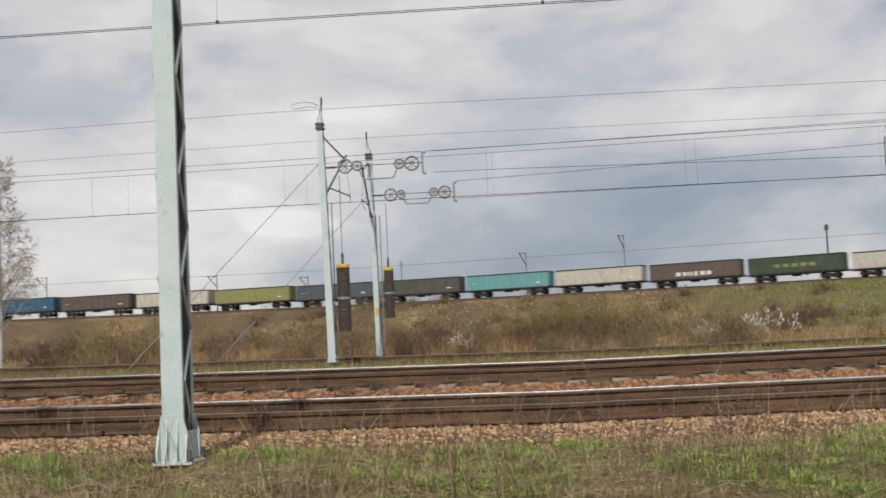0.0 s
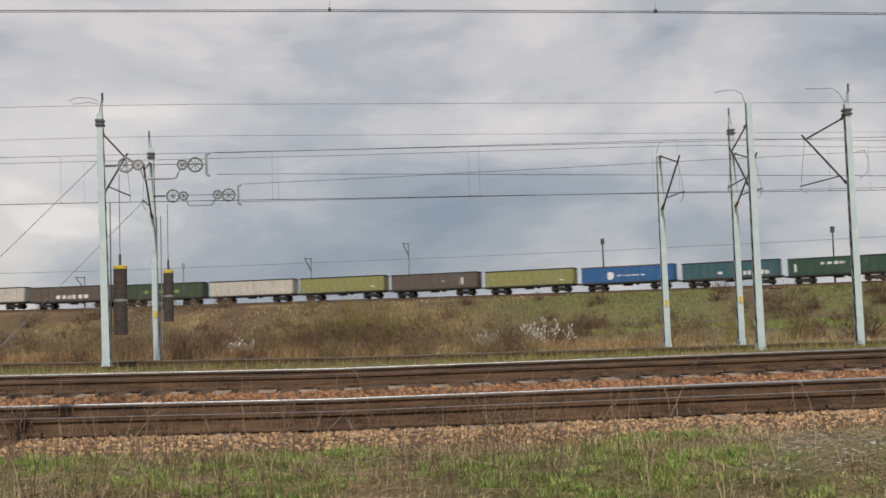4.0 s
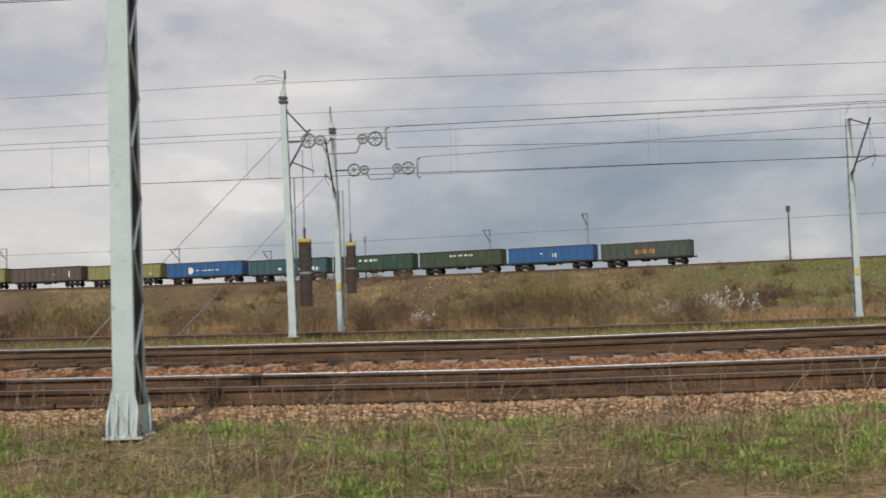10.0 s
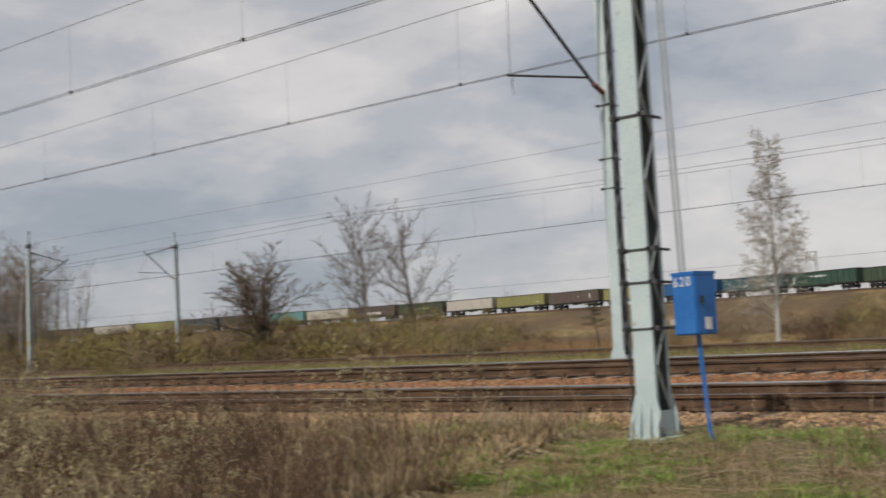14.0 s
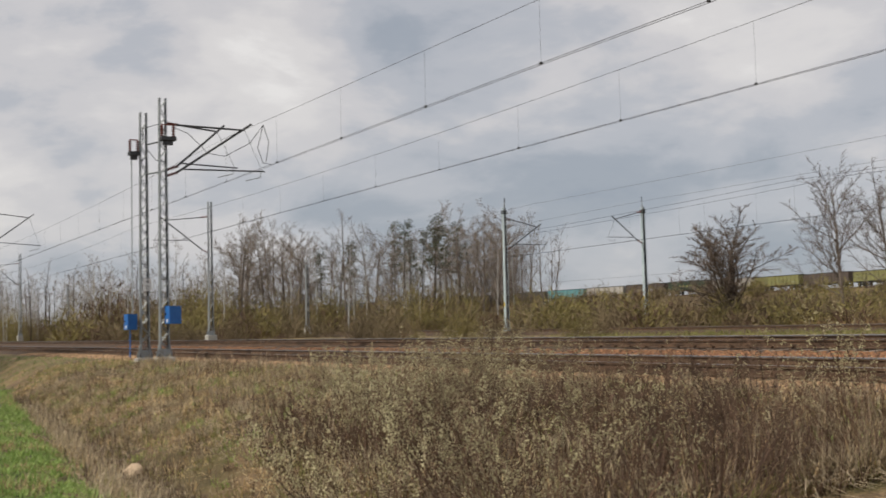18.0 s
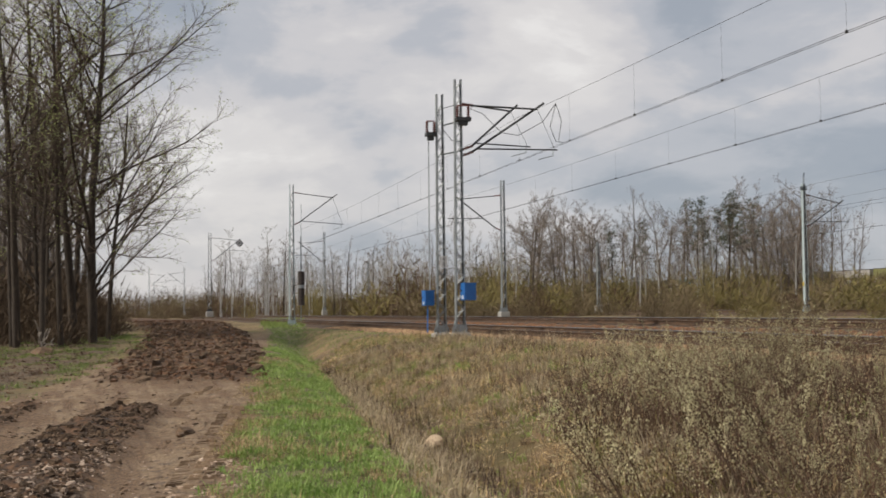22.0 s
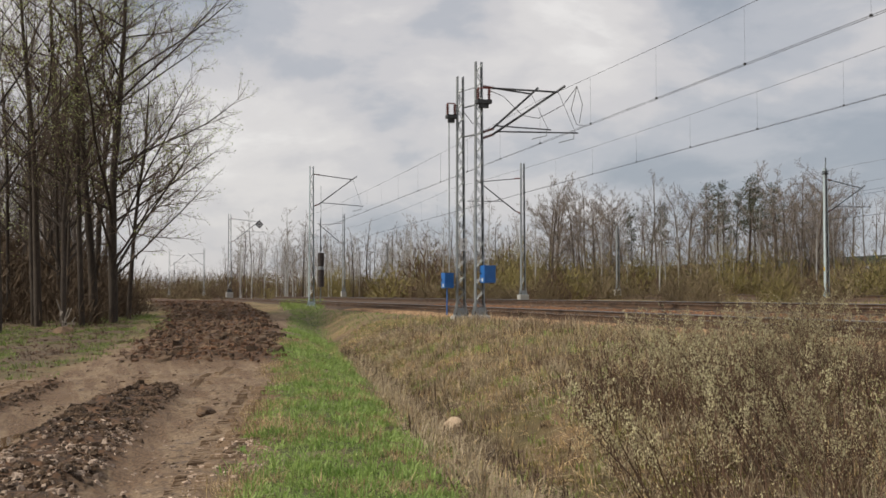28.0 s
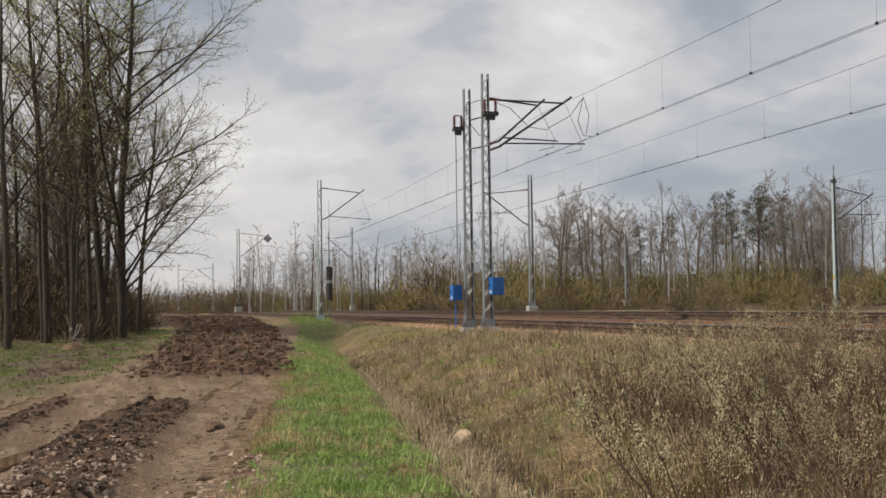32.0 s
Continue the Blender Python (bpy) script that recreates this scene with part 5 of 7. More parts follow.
for az in (62.5, 62.1, 61.6, 61.2, 60.7, 60.3, 59.8, 59.4, 64.6, 65.7):
    far_tree(az, rng.uniform(145, 172), rng.choice(PINE), rng.uniform(0.72, 0.86) * (0.86 if az > 64 else 1), "tall pine with dark needles among bare trees", "trees of the far wood")
for az in (58.9, 58.4, 59.9, 60.8, 63.6, 69.4, 69.0, 68.3):
    far_tree(az, rng.uniform(150, 172), rng.choice(OAK), rng.uniform(0.8, 0.93), "bare spreading oak in the wood beyond the tracks", "trees of the far wood")
for i in range(26):
    far_tree(rng.uniform(56, 76), rng.uniform(128, 160), rng.choice(BIRCH), rng.uniform(0.55, 0.8), "white-stemmed birch at the edge of far wood", "birches of the far wood")
joined("distant_wood", far_stand(80, 70, 83.4, 190, 300, DIST[2:], 0.65, 1.0) + far_stand(64, 69, 84, 200, 330, DIST[:2], 0.6, 1.0) + far_stand(70, 83, 89.5, 330, 400, DIST, 0.3, 0.6) + far_stand(46, 74.5, 82.6, 190, 260, DIST[2:], 0.5, 0.8), "low distant wood of bare birches and grey trees", "wood")
joined("horizon_trees", far_stand(24, 30, 56, 250, 330, DIST[:2], 0.4, 0.65), "row of bare trees on the horizon", "wood")
plant(WILLOW, pose(-63.0, 57.5, gz(-63.0, 57.5), 0, 0, 40) @ Matrix.Diagonal((1.4, 1.4, 1.02, 1)), "dark bare willow with a broad crooked crown", "willow", "", "willow")
stand(ASH[0], -73.0, 79.0, 0.88, 10, "bare tree with fine upright twigs behind the bushes", "")
stand(ASH[1], -69.6, 81.0, 0.80, 80, "smaller bare tree beside the taller one", "")
stand(LONE_BIRCH, -26.0, 56.4, 1.0, 20, "lone silver birch with thin hanging twigs", "", "birch", category="birch")


# shrubs: many stems from one stool
def shrub_model(seed, H, stems, spread, material, leaf_mat=None, leaves=0, leaf=0.05, thin=0.006, kids=7, clump=1, segs=(3, 2, 1)):
    r = random.Random(seed)
    out = {}
    st = dict(levels=2, segs=segs, wob=(0.12, 0.18, 0.2), up=(0.05, 0.08, 0.05), kids=(kids, 3), first=0.25, angle=(35, 35), len=(0.4, 0.5), shape=lambda f: 1.1 - 0.7 * f, thin=thin)
    for _ in range(stems):
        a, q = r.uniform(0, 2 * math.pi), r.random() ** 0.5
        p = Vector((math.cos(a) * q * spread * 0.45, math.sin(a) * q * spread * 0.45, -0.05))
        d = Vector((math.cos(a) * q * spread / H * 0.6, math.sin(a) * q * spread / H * 0.6, 1)).normalized()
        grow(r, out, p, d, H * r.uniform(0.6, 1.05), thin * 2.6, 0, st)
    stems_me = tubes_mesh("stems", out[0] + out[1], 3, material)
    twigs = tubes_mesh("twigs", out[2], 3, material)
    leafy = None
    if leaves:
        V, F = [], []
        tips = out[1] + out[2]
        for _ in range(leaves):
            b = tips[r.randrange(len(tips))]
            i = r.randrange(1, len(b))
            p = b[i][0].lerp(b[i - 1][0], r.random()) + Vector((r.gauss(0, 0.012), r.gauss(0, 0.012), r.gauss(0, 0.012)))
            for _ in range(clump):
                s = leaf * r.uniform(0.6, 1.25)
                k = len(V)
                V += [p + Vector(v) * s for v in ((0.55, 0, -0.5), (-0.3, 0.5, -0.5), (-0.3, -0.5, -0.5), (0.05, 0, 0.9))]
                F += [(k, k + 1, k + 3), (k + 1, k + 2, k + 3), (k + 2, k, k + 3)]
                p = p + Vector((r.gauss(0, 0.03), r.gauss(0, 0.03), r.gauss(0, 0.03)))
        leafy = bpy.data.meshes.new("catkins")
        leafy.from_pydata(V, [], F)
        leafy.materials.append(leaf_mat)
    return stems_me, twigs, leafy


def bush(model, x, y, s, label, group, rot=None, category="shrub", leafname="leaf_cover", sz=1.0):
    t = tagged(empty("shrub", pose(x, y, gz(x, y), 0, 0, rng.uniform(0, 360) if rot is None else rot) @ Matrix.Diagonal((s, s, s * sz, 1))), label, category, group)
    for nm, me in zip(("stem_clump", "twig_crown", leafname), model):
        if me and len(me.vertices):
            tagged(share(nm, me, t, Matrix()), kind="stuff" if nm not in ("trunk",) else "")
    return t


def brush_model(seed, H, R, n, wide, material, leaf_mat=None, leaves=0, leaf=0.07, stems=9, long=0.42):
    """A bushy dome: a few stems inside a cloud of fine upward twigs, with buds."""
    r = random.Random(seed)
    off = Vector((r.random() * 9, r.random() * 9, r.random() * 9))

    def spot(q0):
        a, u = r.uniform(0, 2 * math.pi), r.random() ** 0.8
        d = Vector((math.cos(a) * math.sqrt(1 - u * u), math.sin(a) * math.sqrt(1 - u * u), u))
        lump_k = 0.82 + 0.5 * noise.noise(d * 1.7 + off)
        q = q0 + (1 - q0) * r.random() ** 0.6
        return Vector((d.x * R * q * lump_k, d.y * R * q * lump_k, d.z * H * q * lump_k)), d

    fine = []
    for _ in range(n):
        p, d = spot(0.15)
        up = Vector((d.x * 0.55 + r.gauss(0, 0.35), d.y * 0.55 + r.gauss(0, 0.35), 0.75 + r.gauss(0, 0.3))).normalized()
        L = long * r.uniform(0.5, 1.5)
        fine.append([(p - up * L * 0.5, wide * r.uniform(0.6, 1.3)), (p + up * L * 0.5, 0)])
    br = []
    for _ in range(stems):
        p, d = spot(0.6)
        b = Vector((p.x * 0.3, p.y * 0.3, -0.05))
        br.append([(b, wide * 2.2), (b.lerp(p, 0.55) + Vector((r.gauss(0, 0.08), r.gauss(0, 0.08), 0.1)), wide * 1.6), (p, wide)])
    twigs = tubes_mesh("twigs", [], 3, material, fine=fine)
    leafy = None
    if leaves:
        V, F = [], []
        for _ in range(leaves):
            p, d = spot(0.45)
            a = Vector((r.gauss(0, 1), r.gauss(0, 1), r.gauss(0, 1))).normalized() * leaf
            c = Vector((r.gauss(0, 1), r.gauss(0, 1), r.gauss(0, 1))).normalized() * leaf * 0.55
            k = len(V)
            V += [p - a * 0.5, p + c * 0.5, p + a * 0.5, p - c * 0.5]
            F.append((k, k + 1, k + 2, k + 3))
        leafy = bpy.data.meshes.new("buds")
        leafy.from_pydata(V, [], F)
        leafy.materials.append(leaf_mat)
    return tubes_mesh("stems", br, 3, material), twigs, leafy


M_SHRUB = mat("brown_shrub_twigs", (0.125, 0.093, 0.052), (0.275, 0.21, 0.118), 0.8, 0.95, 0, 0, rnd=0.45)
M_SHRUBRED = mat("red_brown_shrub_twigs", (0.075, 0.043, 0.028), (0.18, 0.11, 0.07), 0.8, 0.95, 0, 0, rnd=0.45)
M_SHRUBGREEN = mat("yellow_green_shoots", (0.17, 0.14, 0.045), (0.34, 0.28, 0.095), 0.8, 0.9, 0, 0, rnd=0.4)
M_FRESH = mat("fresh_leaf_buds", (0.12, 0.115, 0.036), (0.26, 0.24, 0.072), 0.8, 0.9, 0, 0, rnd=0.4)
SHRUB = [brush_model(71, 2.3, 1.9, 950, 0.0088, M_SHRUB, M_FRESH, 260, 0.07), brush_model(72, 2.1, 1.9, 950, 0.0088, M_SHRUBRED), brush_model(73, 2.5, 2.0, 950, 0.0088, M_SHRUBGREEN, M_FRESH, 520, 0.08), brush_model(74, 1.9, 2.0, 950, 0.0088, M_SHRUB)]
FAR_SHRUB = [brush_model(76, 2.3, 1.9, 280, 0.020, M_SHRUB, M_FRESH, 130, 0.13, 4, 0.5), brush_model(77, 2.1, 1.9, 280, 0.020, M_SHRUBRED, stems=4, long=0.5), brush_model(78, 2.5, 2.0, 280, 0.020, M_SHRUBGREEN, M_FRESH, 240, 0.13, 4, 0.5), brush_model(79, 1.9, 2.0, 280, 0.020, M_SHRUB, stems=4, long=0.5)]
# darker copy of the shrub twigs, the wood's dim inside put into the colour
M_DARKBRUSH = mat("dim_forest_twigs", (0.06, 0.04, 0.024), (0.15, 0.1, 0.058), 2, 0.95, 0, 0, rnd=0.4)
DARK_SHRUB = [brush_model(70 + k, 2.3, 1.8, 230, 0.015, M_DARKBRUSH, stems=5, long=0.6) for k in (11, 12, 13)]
BIG_BRUSH = [brush_model(90 + k, 5.6, 4.2, 400, 0.024, m, M_FRESH, q, 0.16, 9, 0.75) for k, m, q in ((1, M_SHRUB, 200), (2, M_SHRUBRED, 60), (3, M_SHRUB, 60), (4, M_SHRUBGREEN, 260))]
OLIVE_BUSH = brush_model(99, 5.2, 2.7, 3000, 0.011, M_SHRUBGREEN, M_FRESH, 1300, 0.11, 12, 0.6)
BROWN_BUSH = brush_model(98, 2.6, 2.4, 2600, 0.008, M_SHRUBRED, M_FRESH, 160, 0.06, 12, 0.4)
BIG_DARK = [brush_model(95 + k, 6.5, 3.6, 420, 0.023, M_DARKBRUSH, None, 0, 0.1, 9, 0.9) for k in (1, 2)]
BLOSSOM = shrub_model(75, 2.4, 14, 2.8, M_TWIG, M_BLOSSOM, 900, 0.07, thin=0.006)
WORDS_S = ("brown budding shrub in the rough grass", "red-brown leafless thicket shrub", "yellow-green willow shrub coming into leaf", "dry brown leafless shrub")
for i in range(120):
    x, y = rng.uniform(-60, 75), rng.uniform(60, 150)
    k = rng.choice((0, 1, 3, 3)) if x < 10 else rng.choice((0, 1, 2, 3))
    if x > 12 and rng.random() < 0.55:
        continue
    bush((SHRUB if y < 80 else FAR_SHRUB)[k], x, y, rng.uniform(0.7, 1.35), WORDS_S[k], "shrubs below the embankment")
for i in range(40):
    x = rng.uniform(-35, 8)
    bush(SHRUB[rng.choice((0, 1, 3))], x, rng.uniform(54, 62), rng.uniform(0.5, 0.8), WORDS_S[3], "shrubs below the embankment")
for x, y, s, k in ((5.6, 112, 1.6, 2), (-4.5, 113, 1.3, 2), (10, 125, 1.3, 0),  (21.5, 128, 0.9, 1), (28, 136, 0.8, 3), (-8.6, 121, 1.15, 0), (-6.9, 122, 1.0, 3), (33, 140, 0.8, 1), (24, 130, 1.3, 1), (64, 150, 1.4, 1), (-24, 62, 1.1, 2), (-20.5, 63, 1.2, 2)):
    bush(SHRUB[k], x, y, s, WORDS_S[k], "shrubs below the embankment")
for x, y, s in ((0.2, 112, 1.0), (3.1, 113, 0.92), (-2.4, 113.5, 0.72)):
    bush(OLIVE_BUSH, x, y, s, "tall yellow-green willow bush coming into leaf", "shrubs below the embankment")
for x, y, s in ((-2.9, 78.5, 0.95), (-0.9, 79, 1.05), (1.2, 79.6, 1.0), (3.4, 80.3, 0.85), (51.5, 150, 1.1), (55.5, 148.5, 0.8), (63, 146, 0.9)):
    bush(BROWN_BUSH, x, y, s, "dense dark red-brown leafless bush", "shrubs below the embankment")
for x, y, s in ((11.4, 73.2, 0.72), (7.9, 73.6, 0.5), (-6.3, 75, 0.45)):
    bush(BLOSSOM, x, y, s, "blackthorn shrub in white blossom", "blossoming shrubs", leafname="blossom_cover")
for i in range(60):
    az, r = radians(rng.uniform(40, 84)), rng.uniform(66, 118)
    x, y = -math.sin(az) * r, math.cos(az) * r
    if y - bend_far(x) < 55 and y - bend_far(x) > 41 or y < 24 + bend(x):
        continue
    k = rng.choice((0, 0, 1, 2, 3))
    bush(SHRUB[k], x, y, rng.uniform(0.35, 1.3), WORDS_S[k], "shrubs by the far wood")
MIX = [FAR_SHRUB[k] for k in (0, 0, 3, 3, 2, 1)]
thick = far_stand(120, 54, 77, 118, 150, MIX, 0.7, 1.9) + far_stand(80, 57, 76, 148, 176, BIG_BRUSH, 0.95, 1.6) + far_stand(26, 57.5, 73, 124, 146, BIG_BRUSH[2:], 0.75, 1.15) + far_stand(60, 82.5, 89, 300, 345, BIG_BRUSH[:3], 1.2, 1.5) + far_stand(60, 76, 84, 200, 300, BIG_BRUSH, 0.8, 1.3) + far_stand(40, 83, 89, 230, 340, BIG_BRUSH[:3], 0.45, 0.8) + far_stand(40, 69, 84, 170, 255, BIG_BRUSH, 0.6, 1.1) + far_stand(50, 83, 89, 190, 330, [FAR_SHRUB[k] for k in (1, 3, 3)] + DARK_SHRUB[:1], 0.6, 1.1) + far_stand(150, 88.9, 97, 68, 120, DARK_SHRUB, 1.0, 2.2) + far_stand(34, 47, 57, 84, 112, MIX, 1.0, 1.7) + far_stand(60, 35, 53, 74, 104, [FAR_SHRUB[k] for k in (0, 1, 3, 3, 2)], 0.7, 1.3) + far_stand(36, 41, 56, 95, 125, [FAR_SHRUB[k] for k in (0, 1, 3, 2)], 1.1, 1.7) + far_stand(60, 34, 54, 112, 168, [FAR_SHRUB[k] for k in (0, 1, 3, 3)] + DARK_SHRUB, 0.8, 1.5)
r4 = random.Random(515)
crest = 0
while crest < 240:
    s, d = r4.uniform(-470, -100), 4.4 + 8 * r4.random() ** 2
    x, y, z, q = train_at(s)
    x, y = x + d * math.sin(radians(q)), y - d * math.cos(radians(q))
    az = math.degrees(math.atan2(-x, y))
    if not 39.5 < az < 84 or (az < 46 and r4.random() < 0.45):
        continue
    crest += 1
    if az > 46.5 and r4.random() < 0.7:
        model, k = r4.choice(BIG_BRUSH[:3]), r4.uniform(0.65, 1.1)
    else:
        model, k = r4.choice(FAR_SHRUB[:2] + FAR_SHRUB[2:3] + FAR_SHRUB[3:]), r4.uniform(1.1, 2.1)
    thick.append((model, pose(x, y, gz(x, y) - 0.1, 0, 0, r4.uniform(0, 360)) @ Matrix.Scale(k, 4)))
for _ in range(20):
    x, y = -62 + r4.uniform(-4.5, 6.0), 58.5 + r4.uniform(-2.0, 4.0)
    thick.append((r4.choice(DARK_SHRUB), pose(x, y, gz(x, y) - 0.1, 0, 0, r4.uniform(0, 360)) @ Matrix.Scale(r4.uniform(0.8, 1.35), 4)))
joined("thicket", thick, "dense brown and olive thicket under the far trees", "thicket")
for x, y, s in ((-61.5, 56.5, 1.2), (-65, 59, 1.3), (-58.5, 58.5, 1.1), (-68, 70, 1.7), (-71, 77, 1.6), (-55, 62, 1.2), (-76, 76, 1.8), (-50, 64, 1.3), (-66, 78, 1.6), (-60, 72, 1.5), (-54, 70, 1.4)):
    bush(SHRUB[rng.choice((0, 2))], x, y, s, WORDS_S[0], "shrubs by the far wood")
# filling between the trunks, mostly in the twig colour darkened for the wood's shade
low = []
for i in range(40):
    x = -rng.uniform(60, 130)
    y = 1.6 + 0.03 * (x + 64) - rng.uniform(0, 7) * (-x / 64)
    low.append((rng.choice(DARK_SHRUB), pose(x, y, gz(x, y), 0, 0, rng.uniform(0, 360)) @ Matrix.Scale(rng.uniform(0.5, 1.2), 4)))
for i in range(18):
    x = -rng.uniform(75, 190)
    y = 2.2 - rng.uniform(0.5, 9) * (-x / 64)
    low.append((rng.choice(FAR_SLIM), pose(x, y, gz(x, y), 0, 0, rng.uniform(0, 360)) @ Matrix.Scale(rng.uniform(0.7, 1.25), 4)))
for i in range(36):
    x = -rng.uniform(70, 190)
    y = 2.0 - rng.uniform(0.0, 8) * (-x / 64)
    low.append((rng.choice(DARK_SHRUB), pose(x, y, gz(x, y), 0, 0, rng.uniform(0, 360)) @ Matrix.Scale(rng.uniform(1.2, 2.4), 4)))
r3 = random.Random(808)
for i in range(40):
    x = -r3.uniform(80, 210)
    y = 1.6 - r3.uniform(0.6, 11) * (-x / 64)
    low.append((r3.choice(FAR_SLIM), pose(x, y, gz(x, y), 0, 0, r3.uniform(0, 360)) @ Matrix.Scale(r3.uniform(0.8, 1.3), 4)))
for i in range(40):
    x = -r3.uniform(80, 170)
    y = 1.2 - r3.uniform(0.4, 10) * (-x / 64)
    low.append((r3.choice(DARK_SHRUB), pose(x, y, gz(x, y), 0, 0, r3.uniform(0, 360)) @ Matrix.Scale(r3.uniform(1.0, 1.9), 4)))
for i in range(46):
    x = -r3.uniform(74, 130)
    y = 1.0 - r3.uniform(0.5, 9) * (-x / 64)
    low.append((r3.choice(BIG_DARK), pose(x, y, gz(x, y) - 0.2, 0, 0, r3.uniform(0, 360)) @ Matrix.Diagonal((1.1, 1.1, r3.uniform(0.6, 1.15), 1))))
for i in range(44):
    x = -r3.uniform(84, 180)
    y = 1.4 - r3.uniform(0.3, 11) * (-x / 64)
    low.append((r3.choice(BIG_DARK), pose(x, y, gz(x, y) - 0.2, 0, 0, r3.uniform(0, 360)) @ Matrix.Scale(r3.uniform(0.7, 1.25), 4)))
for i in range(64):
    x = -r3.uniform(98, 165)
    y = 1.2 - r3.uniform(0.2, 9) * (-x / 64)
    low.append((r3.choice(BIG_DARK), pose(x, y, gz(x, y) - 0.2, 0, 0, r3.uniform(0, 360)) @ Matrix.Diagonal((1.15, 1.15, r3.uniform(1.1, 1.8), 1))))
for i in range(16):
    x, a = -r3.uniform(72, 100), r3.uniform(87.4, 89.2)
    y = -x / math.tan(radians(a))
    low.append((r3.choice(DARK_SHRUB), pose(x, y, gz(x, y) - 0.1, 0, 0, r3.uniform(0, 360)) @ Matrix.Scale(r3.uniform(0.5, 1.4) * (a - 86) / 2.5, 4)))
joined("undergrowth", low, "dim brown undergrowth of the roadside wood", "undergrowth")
# brush climbing the embankment
hill = []
while len(hill) < 190:
    x, y = rng.uniform(-75, 60), rng.uniform(75, 190)
    d = train_off(x, y)[0]
    if not -55 < d < (-4.8 if x < -5 else -7) or rng.random() > (0.9 if x < -5 else 0.75 if x < 10 and d < -18 else 0.34):
        continue
    hill.append((FAR_SHRUB[rng.choice((0, 1, 3, 3) if x < 0 else (0, 1, 1, 3) if x < 20 else (1, 1, 0))], pose(x, y, gz(x, y) - 0.1, 0, 0, rng.uniform(0, 360)) @ Matrix.Scale(rng.uniform(0.7, 1.4), 4)))
for i in range(34):
    x, y = r3.uniform(8, 66), r3.uniform(84, 165)
    if -26 < train_off(x, y)[0] < -7:
        hill.append((r3.choice(DARK_SHRUB), pose(x, y, gz(x, y) - 0.1, 0, 0, r3.uniform(0, 360)) @ Matrix.Scale(r3.uniform(0.5, 1.15), 4)))
joined("hillside_brush", hill, "brown and olive brush on the embankment slope", "brush")
YOUNG = pine_model(65)
plant(YOUNG, pose(-33.5, 52.6, gz(-33.5, 52.6)) @ Matrix.Diagonal((0.34, 0.34, 0.15, 1)), "small dark young pine in the dry grass", "young pine", "", "young_pine")

# grass, stems and shrubs close to the camera
def blades(name, pts, hmin, hmax, width, lean, material, label, seed, bent=True, clump=0, spread=0.06):
    """Bent tapering blades rooted at the given places, in one mesh."""
    r = np.random.default_rng(seed)
    P = np.array(pts, float)
    if clump:
        P = np.repeat(P, clump, 0)
    n = len(P)
    h = hmin + (hmax - hmin) * r.random(n) ** 1.5
    a = r.random(n) * 2 * np.pi
    if clump:
        q = np.sqrt(r.random(n))
        P = P + np.stack([np.cos(a), np.sin(a), 0 * a], -1) * (q * spread)[:, None]
        big = np.repeat(0.55 + 0.9 * r.random(n // clump) ** 1.5, clump)
        h = h * big * (1.15 - 0.5 * q)
        a = a + r.normal(0, 0.5, n)
    l = lean * r.random(n) * h
    side = np.stack([np.cos(a + np.pi / 2), np.sin(a + np.pi / 2), 0 * a], -1)
    out = np.stack([np.cos(a), np.sin(a), 0 * a], -1)
    up = np.array([0, 0, 1.0])
    w = width * (0.6 + 0.8 * r.random(n))[:, None]
    flat = np.clip(l / h - 0.7, 0, 1)
    mid = P + up * (h * 0.48 * (1 - 0.45 * flat))[:, None] + out * (l * 0.35)[:, None]
    tip = P + up * (h * (1 - 0.25 * np.minimum(1, l / h) - 0.62 * flat))[:, None] + out * l[:, None]
    if bent:
        V, F = np.stack([P, mid - side * w, mid + side * w, tip], 1), [(0, 2, 1), (1, 2, 3)]
    else:
        V, F = np.stack([P - side * w, P + side * w, tip], 1), [(0, 1, 2)]
    k = V.shape[1]
    F = np.array(F)[None] + k * np.arange(n)[:, None, None]
    F = F.reshape(-1, 3)
    me = bpy.data.meshes.new(name)
    me.vertices.add(n * k)
    me.vertices.foreach_set("co", V.reshape(-1))
    me.loops.add(len(F) * 3)
    me.loops.foreach_set("vertex_index", F.reshape(-1).astype(np.int32))
    me.polygons.add(len(F))
    me.polygons.foreach_set("loop_start", np.arange(len(F)) * 3)
    me.update(calc_edges=True)
    me.materials.append(material)
    return tagged(new(name, me), label, "grass", kind="stuff")


def scatter(n, x0, x1, y0, y1, keep, seed, bias=None):
    r = random.Random(seed)
    out = []
    while len(out) < n:
        x = x0 + (x1 - x0) * (r.random() if bias is None else r.random() ** bias)
        y = r.uniform(y0, y1)
        if r.random() < keep(x, y):
            out.append((x, y, gz(x, y) - 0.01))
    return out


def tuft(x, y, k=1.4, s=0):
    return max(0.0, min(1.0, 0.5 + 1.3 * noise.noise((x * k, y * k, 40 + s))))


M_PALESTRAW = mat("pale_straw", (0.36, 0.28, 0.17), (0.72, 0.60, 0.41), 1.5, 0.9, 0, 0.0, rnd=0.45, leaf=0.3)
stony = lambda x, y: smooth(1.15, 0.6, math.hypot((x - 5.4) / 2.6, (y - 9.85) / 1.15) + 0.55 * noise.noise((x * 1.4, y * 1.4, 70)))
verge = lambda x, y: (1 - 0.93 * stony(x, y)) * smooth(11.5, 10.9, y - bend(x) + 0.35 * noise.noise((x * 0.9, y * 0.9, 44))) * (0.25 + 0.75 * tuft(x, y))
